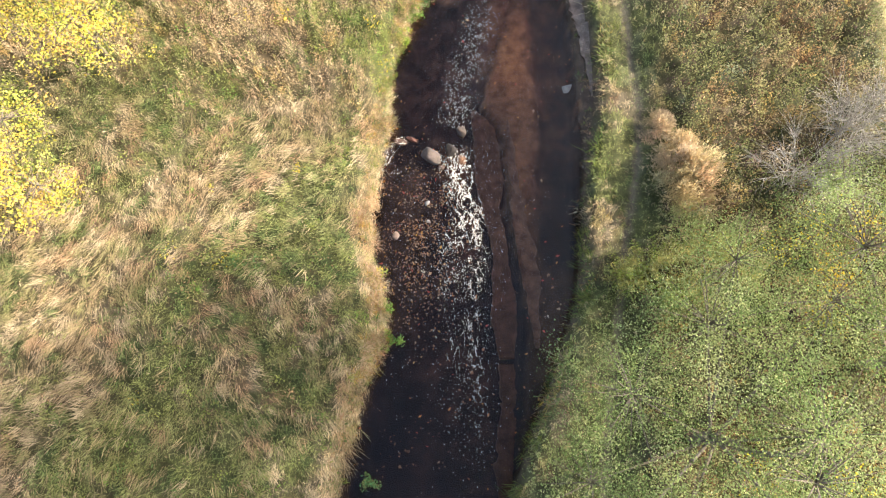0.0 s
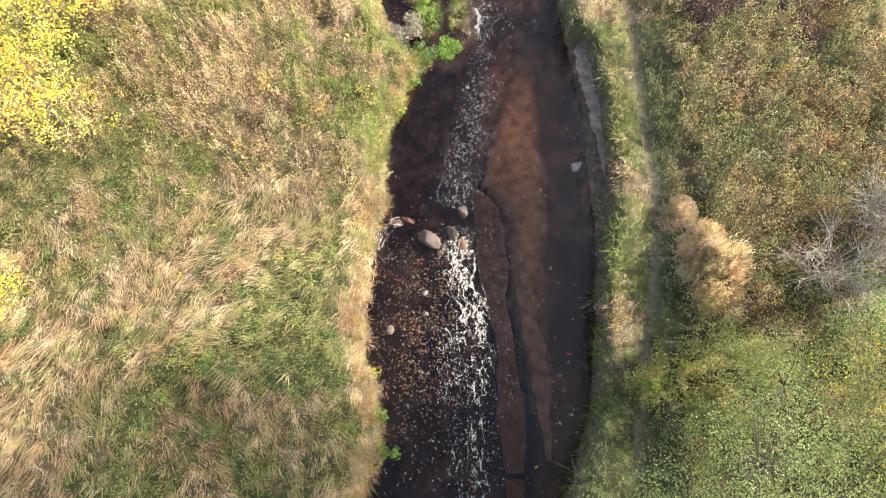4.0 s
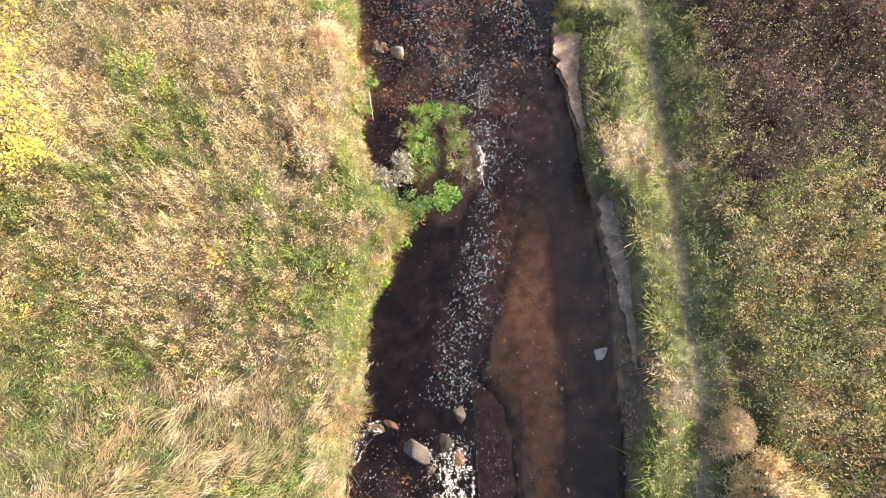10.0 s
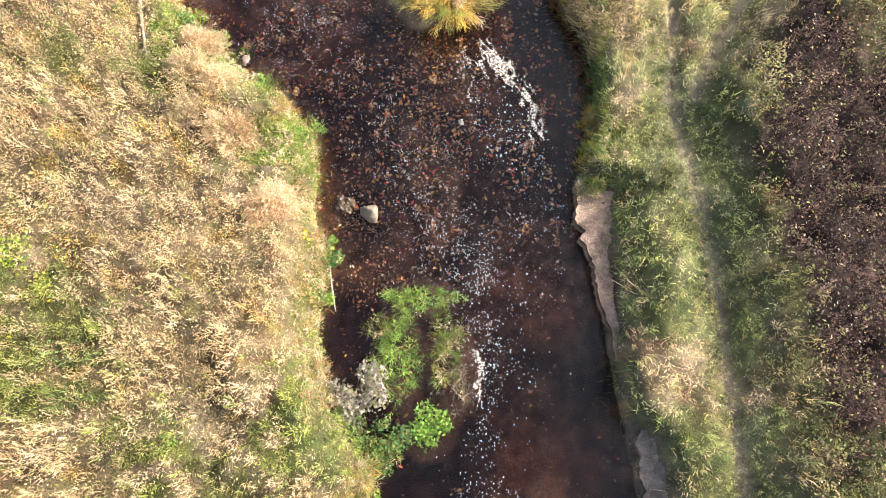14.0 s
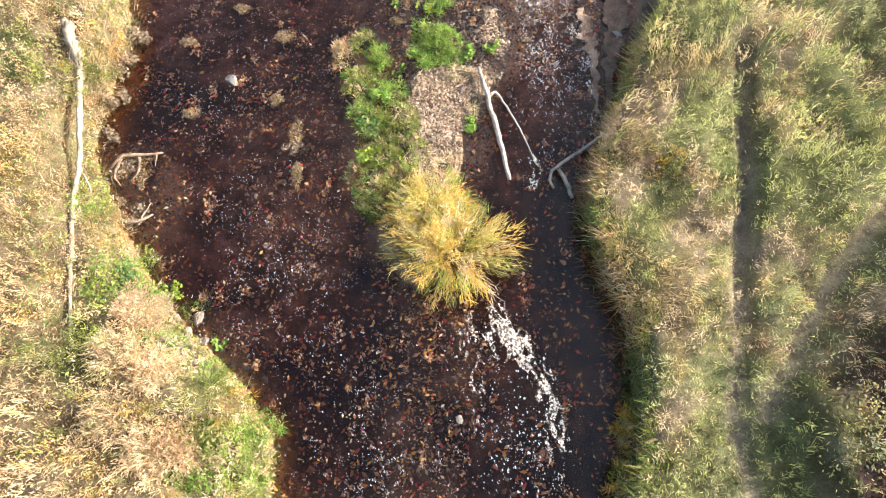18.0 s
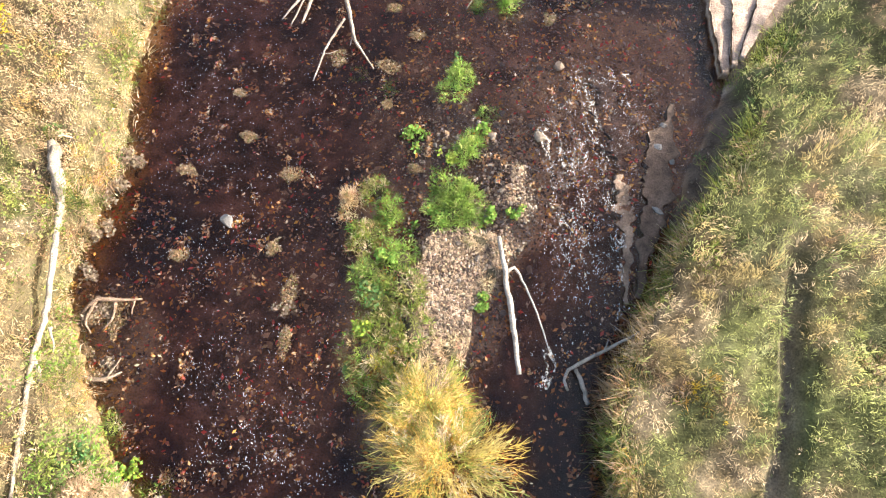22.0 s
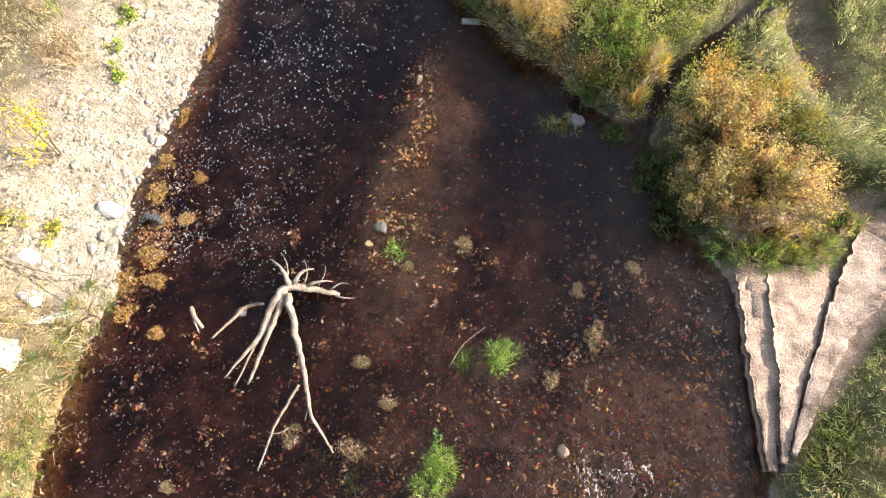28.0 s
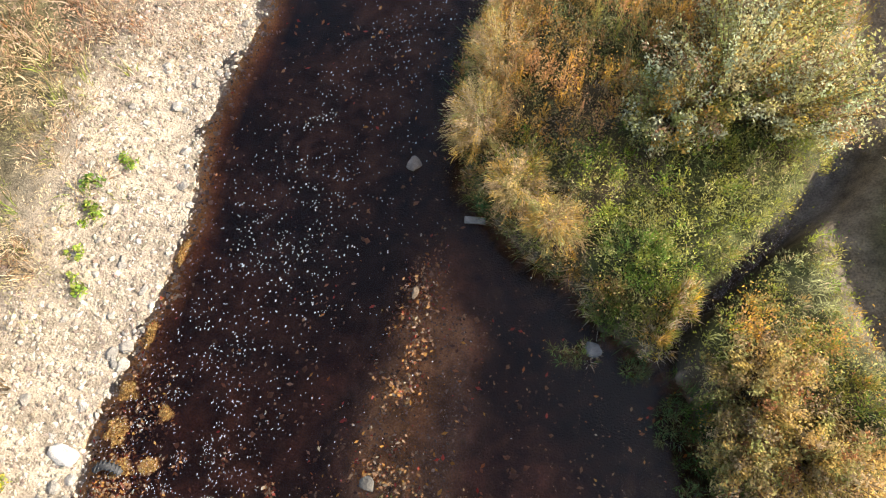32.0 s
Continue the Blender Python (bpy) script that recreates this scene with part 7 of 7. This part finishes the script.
def build_rapids():
    got = []
    for k, (line, half, cover, size) in enumerate((
            ([(0.58, 3.2), (0.58, 2.6), (0.7, 2.1), (0.82, 1.6), (0.9, 1.0), (0.95, 0.2)], 0.36, 0.06, 0.1),
            ([(0.62, 3.15), (0.62, 2.6), (0.76, 2.1), (0.86, 1.5)], 0.26, 0.09, 0.075),
            ([(0.8, 1.9), (0.95, 1.0), (0.97, 0.2), (0.85, -0.7), (1.03, -2.0), (1.1, -3.4)], 0.17, 0.05, 0.09),
            ([(0.3, 1.6), (0.5, 0.6), (0.6, -0.6), (0.7, -2.5)], 0.3, 0.018, 0.09),
            ([(-0.42, 3.38), (-0.68, 3.3), (-0.84, 3.05), (-0.92, 2.55)], 0.15, 0.11, 0.09),
            ([(-0.55, 3.3), (-0.6, 2.9), (-0.66, 2.3)], 0.2, 0.055, 0.09),
            ([(0.98, 12.62), (1.3, 12.35), (1.55, 12.09), (1.81, 11.66), (1.96, 11.07), (2.01, 10.4)], 0.16, 0.1, 0.1),
            ([(0.95, 12.6), (1.2, 12.2), (1.6, 11.6)], 0.3, 0.045, 0.1),
            ([(0.82, 12.4), (0.98, 11.6), (1.15, 11.0)], 0.12, 0.05, 0.09),
            ([(1.38, 18.4), (1.62, 17.81), (1.84, 17.27), (1.98, 16.74), (2.1, 16.2), (2.2, 15.6)], 0.1, 0.05, 0.07),
            ([(1.2, 18.4), (1.42, 17.7), (1.55, 17.0), (1.7, 16.4), (1.8, 15.7), (1.75, 15.2)], 0.4, 0.028, 0.06),
            ([(1.05, 17.5), (1.25, 17.0), (1.45, 16.5)], 0.14, 0.04, 0.07),
            ([(2.0, 18.5), (2.15, 18.0), (2.3, 17.6)], 0.07, 0.05, 0.07),
            ([(2.18, 16.3), (2.26, 15.75), (2.3, 15.2), (2.3, 14.8)], 0.07, 0.06, 0.07),
            ([(1.42, 14.6), (1.54, 14.42), (1.45, 14.1)], 0.12, 0.13, 0.1),
            ([(1.0, 8.15), (1.12, 7.85), (1.05, 7.3)], 0.08, 0.09, 0.08))):
        got.append(lace(line, half, 0.009 if cover > 0.035 else 0.006, 301 + 7 * k, cover, 0.014, 0.42, size))
    v, f = join(got)
    thing("white_water", "white threads of broken water in the rapids", "foam", data=np_mesh("white_water", v, f, M_FROTH), kind="stuff")


build_gravel()
build_island_gravel()
build_bed_cobbles()
build_drowned_leaves()
build_awash_leaves()
build_foam_glints()
build_rapids()


# ---- clay ledges ----
def clay_slab(name, label, line, widths, top, thick, tone, seed, ragged=0.22):
    """A ragged crumbling plate of clay along a line, with a broken edge on both sides."""
    p = np.asarray(line, float)
    t = np.linspace(0, 1, len(p))
    m = 110
    u = np.linspace(0, 1, m)
    q = np.stack([np.interp(u, t, p[:, 0]), np.interp(u, t, p[:, 1])], 1)
    d = np.gradient(q, axis=0)
    d /= np.linalg.norm(d, axis=1)[:, None]
    nrm = np.stack([d[:, 1], -d[:, 0]], 1)
    w = np.interp(u, np.linspace(0, 1, len(widths)), widths)
    rag = [ragged * (fbm(u * 14, u * 0, 0.9, seed + k) - 0.5) * np.minimum(1, 4 * w) + 0.03 * (vnoise(u * 60, u * 0, 0.9, seed + k) - 0.5) for k in (0, 9)]
    e0, e1 = q - nrm * (w * 0.5 + rag[0])[:, None], q + nrm * (w * 0.5 + rag[1])[:, None]
    c = 13
    rows = [e0 + (e1 - e0) * k / (c - 1) for k in range(c)]
    zt = top + np.array([0.024 * (vnoise(r[:, 0], r[:, 1], 0.2, seed + 3) - 0.5) + 0.014 * (vnoise(r[:, 0], r[:, 1], 0.04, seed + 4) - 0.5) for r in rows])
    zt[0] -= 0.012
    zt[-1] -= 0.012
    vt = np.concatenate([np.concatenate([r, z[:, None]], 1) for r, z in zip(rows, zt)])
    vb = vt - np.array([0, 0, thick])
    f = grid_faces(c, m)
    n = c * m
    side = []
    for a in (np.arange(m - 1), (c - 1) * m + np.arange(m - 1)):
        side.append(np.stack([a, a + 1, a + 1 + n, a + n], 1))
    for a in (np.arange(c - 1) * m, np.arange(c - 1) * m + m - 1):
        side.append(np.stack([a, a + m, a + m + n, a + n], 1))
    v = np.concatenate([vt, vb])
    shade = 0.72 + 0.4 * fbm(v[:, 0], v[:, 1], 0.3, seed) + 0.3 * (vnoise(v[:, 0], v[:, 1], 0.06, seed + 6) - 0.5)
    return thing(name, label, "clay", data=np_mesh(name, v, np.concatenate([f, f[:, ::-1] + n] + side), M_GROUND, np.tile(np.asarray(tone), (len(v), 1)) * shade[:, None]), kind="structure")


DRYCLAY, WETCLAY = (0.37, 0.268, 0.205), (0.22, 0.15, 0.11)
clay_slab("clay_ledge", "dry pale clay ledge at the water", [(2.98, 20.75), (3.1, 20.2), (3.2, 19.5), (3.32, 18.6)], (0.26, 0.26, 0.24, 0.1), 0.13, 0.15, DRYCLAY, 1, 0.07)
clay_slab("clay_ledge", "broad dry pale clay slab above the water", [(3.55, 20.85), (3.5, 20.2), (3.47, 19.5), (3.4, 18.7)], (0.74, 0.5, 0.26, 0.06), 0.2, 0.18, DRYCLAY, 2, 0.08)
clay_slab("clay_ledge", "dry clay slab under the turf edge", [(4.55, 21.35), (4.2, 20.75), (3.92, 20.2), (3.72, 19.6), (3.47, 18.8)], (0.75, 0.5, 0.28, 0.2, 0.06), 0.25, 0.2, (0.33, 0.25, 0.2), 3, 0.08)
clay_slab("clay_ledge", "brown clay ledge below the turf", [(2.70, 10.4), (2.66, 9.8), (2.66, 9.4), (2.74, 8.9), (2.85, 8.25), (2.92, 7.4)], (0.62, 0.45, 0.27, 0.2, 0.12, 0.04), 0.19, 0.2, (0.24, 0.165, 0.125), 4, 0.16)
clay_slab("clay_ledge", "grey clay ledge along the bank foot", [(3.2, 7.15), (3.27, 6.6), (3.33, 6.1), (3.37, 5.6), (3.42, 5.0), (3.45, 4.2)], (0.28, 0.44, 0.38, 0.3, 0.22, 0.06), 0.19, 0.2, (0.22, 0.165, 0.13), 5, 0.18)
clay_slab("clay_ledge", "thin pale clay rim under the turf", [(3.48, 7.15), (3.53, 6.7), (3.56, 6.0)], (0.06, 0.1, 0.05), 0.26, 0.16, (0.32, 0.265, 0.22), 6, 0.1)
clay_slab("clay_ledge", "drowned clay ledge beside the rapid", [(0.98, 4.0), (1.2, 3.5), (1.28, 2.45), (1.31, 1.7), (1.43, 1.18), (1.5, 0.45), (1.5, -0.4), (1.55, -1.2)], (0.1, 0.5, 0.5, 0.4, 0.3, 0.38, 0.5, 0.3), -0.022, 0.2, (0.1, 0.072, 0.054), 7, 0.14)
clay_slab("clay_ledge", "drowned clay ledge below the rapid", [(1.55, -1.3), (1.55, -2.2), (1.45, -3.2), (1.5, -5.0)], (0.3, 0.28, 0.3, 0.2), -0.03, 0.2, (0.09, 0.066, 0.05), 17, 0.16)
clay_slab("clay_ledge", "drowned clay plate in the shallows", [(1.68, 3.8), (1.78, 2.6), (1.9, 1.5), (2.1, 0.2), (2.15, -1.0)], (0.04, 0.2, 0.3, 0.34, 0.1), -0.04, 0.1, (0.14, 0.09, 0.06), 8, 0.2)
clay_slab("clay_ledge", "wet clay ledge along the riffle", [(1.6, 18.5), (1.86, 18.0), (2.1, 17.45), (2.14, 17.1)], (0.06, 0.34, 0.34, 0.08), -0.02, 0.15, WETCLAY, 9, 0.5)
clay_slab("clay_ledge", "narrow gravelly clay rim at the riffle", [(2.12, 16.95), (2.24, 16.6), (2.3, 16.1), (2.36, 15.3)], (0.06, 0.2, 0.13, 0.05), 0.01, 0.15, (0.2, 0.14, 0.1), 19, 0.4)
clay_slab("clay_ledge", "brown clay ledge under the grassy bank", [(2.7, 18.1), (2.6, 17.3), (2.62, 16.7), (2.56, 16.1), (2.5, 15.4)], (0.04, 0.4, 0.3, 0.22, 0.05), 0.015, 0.15, (0.13, 0.09, 0.066), 10, 0.3)


def build_tyre():
    ob = thing("half_buried_tyre", "piece of a worn grey rubber tyre in the bank", "tyre", (-4.12, 20.02, 0.04), None, "", "", 8)
    m = material("worn_rubber", base=(0.05, 0.05, 0.05), rough=0.8, bump=0.4, size=20)
    v, f = tube([(0.15 * math.cos(a), 0.09 * math.sin(a), 0.05 * math.sin(a)) for a in np.linspace(0.15, 2.9, 9)], (0.035, 0.045, 0.045, 0.035), 10, 0.03)
    part("casing", np_mesh("casing", v, f, m, None, True), ob)
    for k in range(7):
        a = 0.4 + 0.33 * k
        p = np.array([0.15 * math.cos(a), 0.09 * math.sin(a), 0.05 * math.sin(a) + 0.036])
        v, f = tube([p + np.array([-0.01, -0.055, -0.01]), p, p + np.array([0.01, 0.055, -0.01])], (0.008, 0.01, 0.008), 5, 0)
        part("tread_rib", np_mesh("tread_rib", v, f, m), ob)


def build_plank():
    bm = bmesh.new()
    bmesh.ops.create_cube(bm, size=1.0)
    bmesh.ops.scale(bm, vec=(0.26, 0.09, 0.035), verts=bm.verts)
    bmesh.ops.bevel(bm, geom=list(bm.edges), offset=0.006, segments=2, affect="EDGES")
    for vert in bm.verts:
        vert.co.z += 0.01 * noise.noise(vert.co * 20)
        vert.co.y *= 1 + 0.2 * noise.noise(vert.co * 9)
    me = bpy.data.meshes.new("plank")
    bm.to_mesh(me)
    bm.free()
    me.materials.append(material("grey_wood", base=(0.24, 0.21, 0.18), rough=0.8, bump=0.6, size=14))
    thing("plank", "short weathered grey plank at the reedy bank", "plank", (-0.82, 23.75, 0.02), me, "", "", 8)


build_tyre()
build_plank()
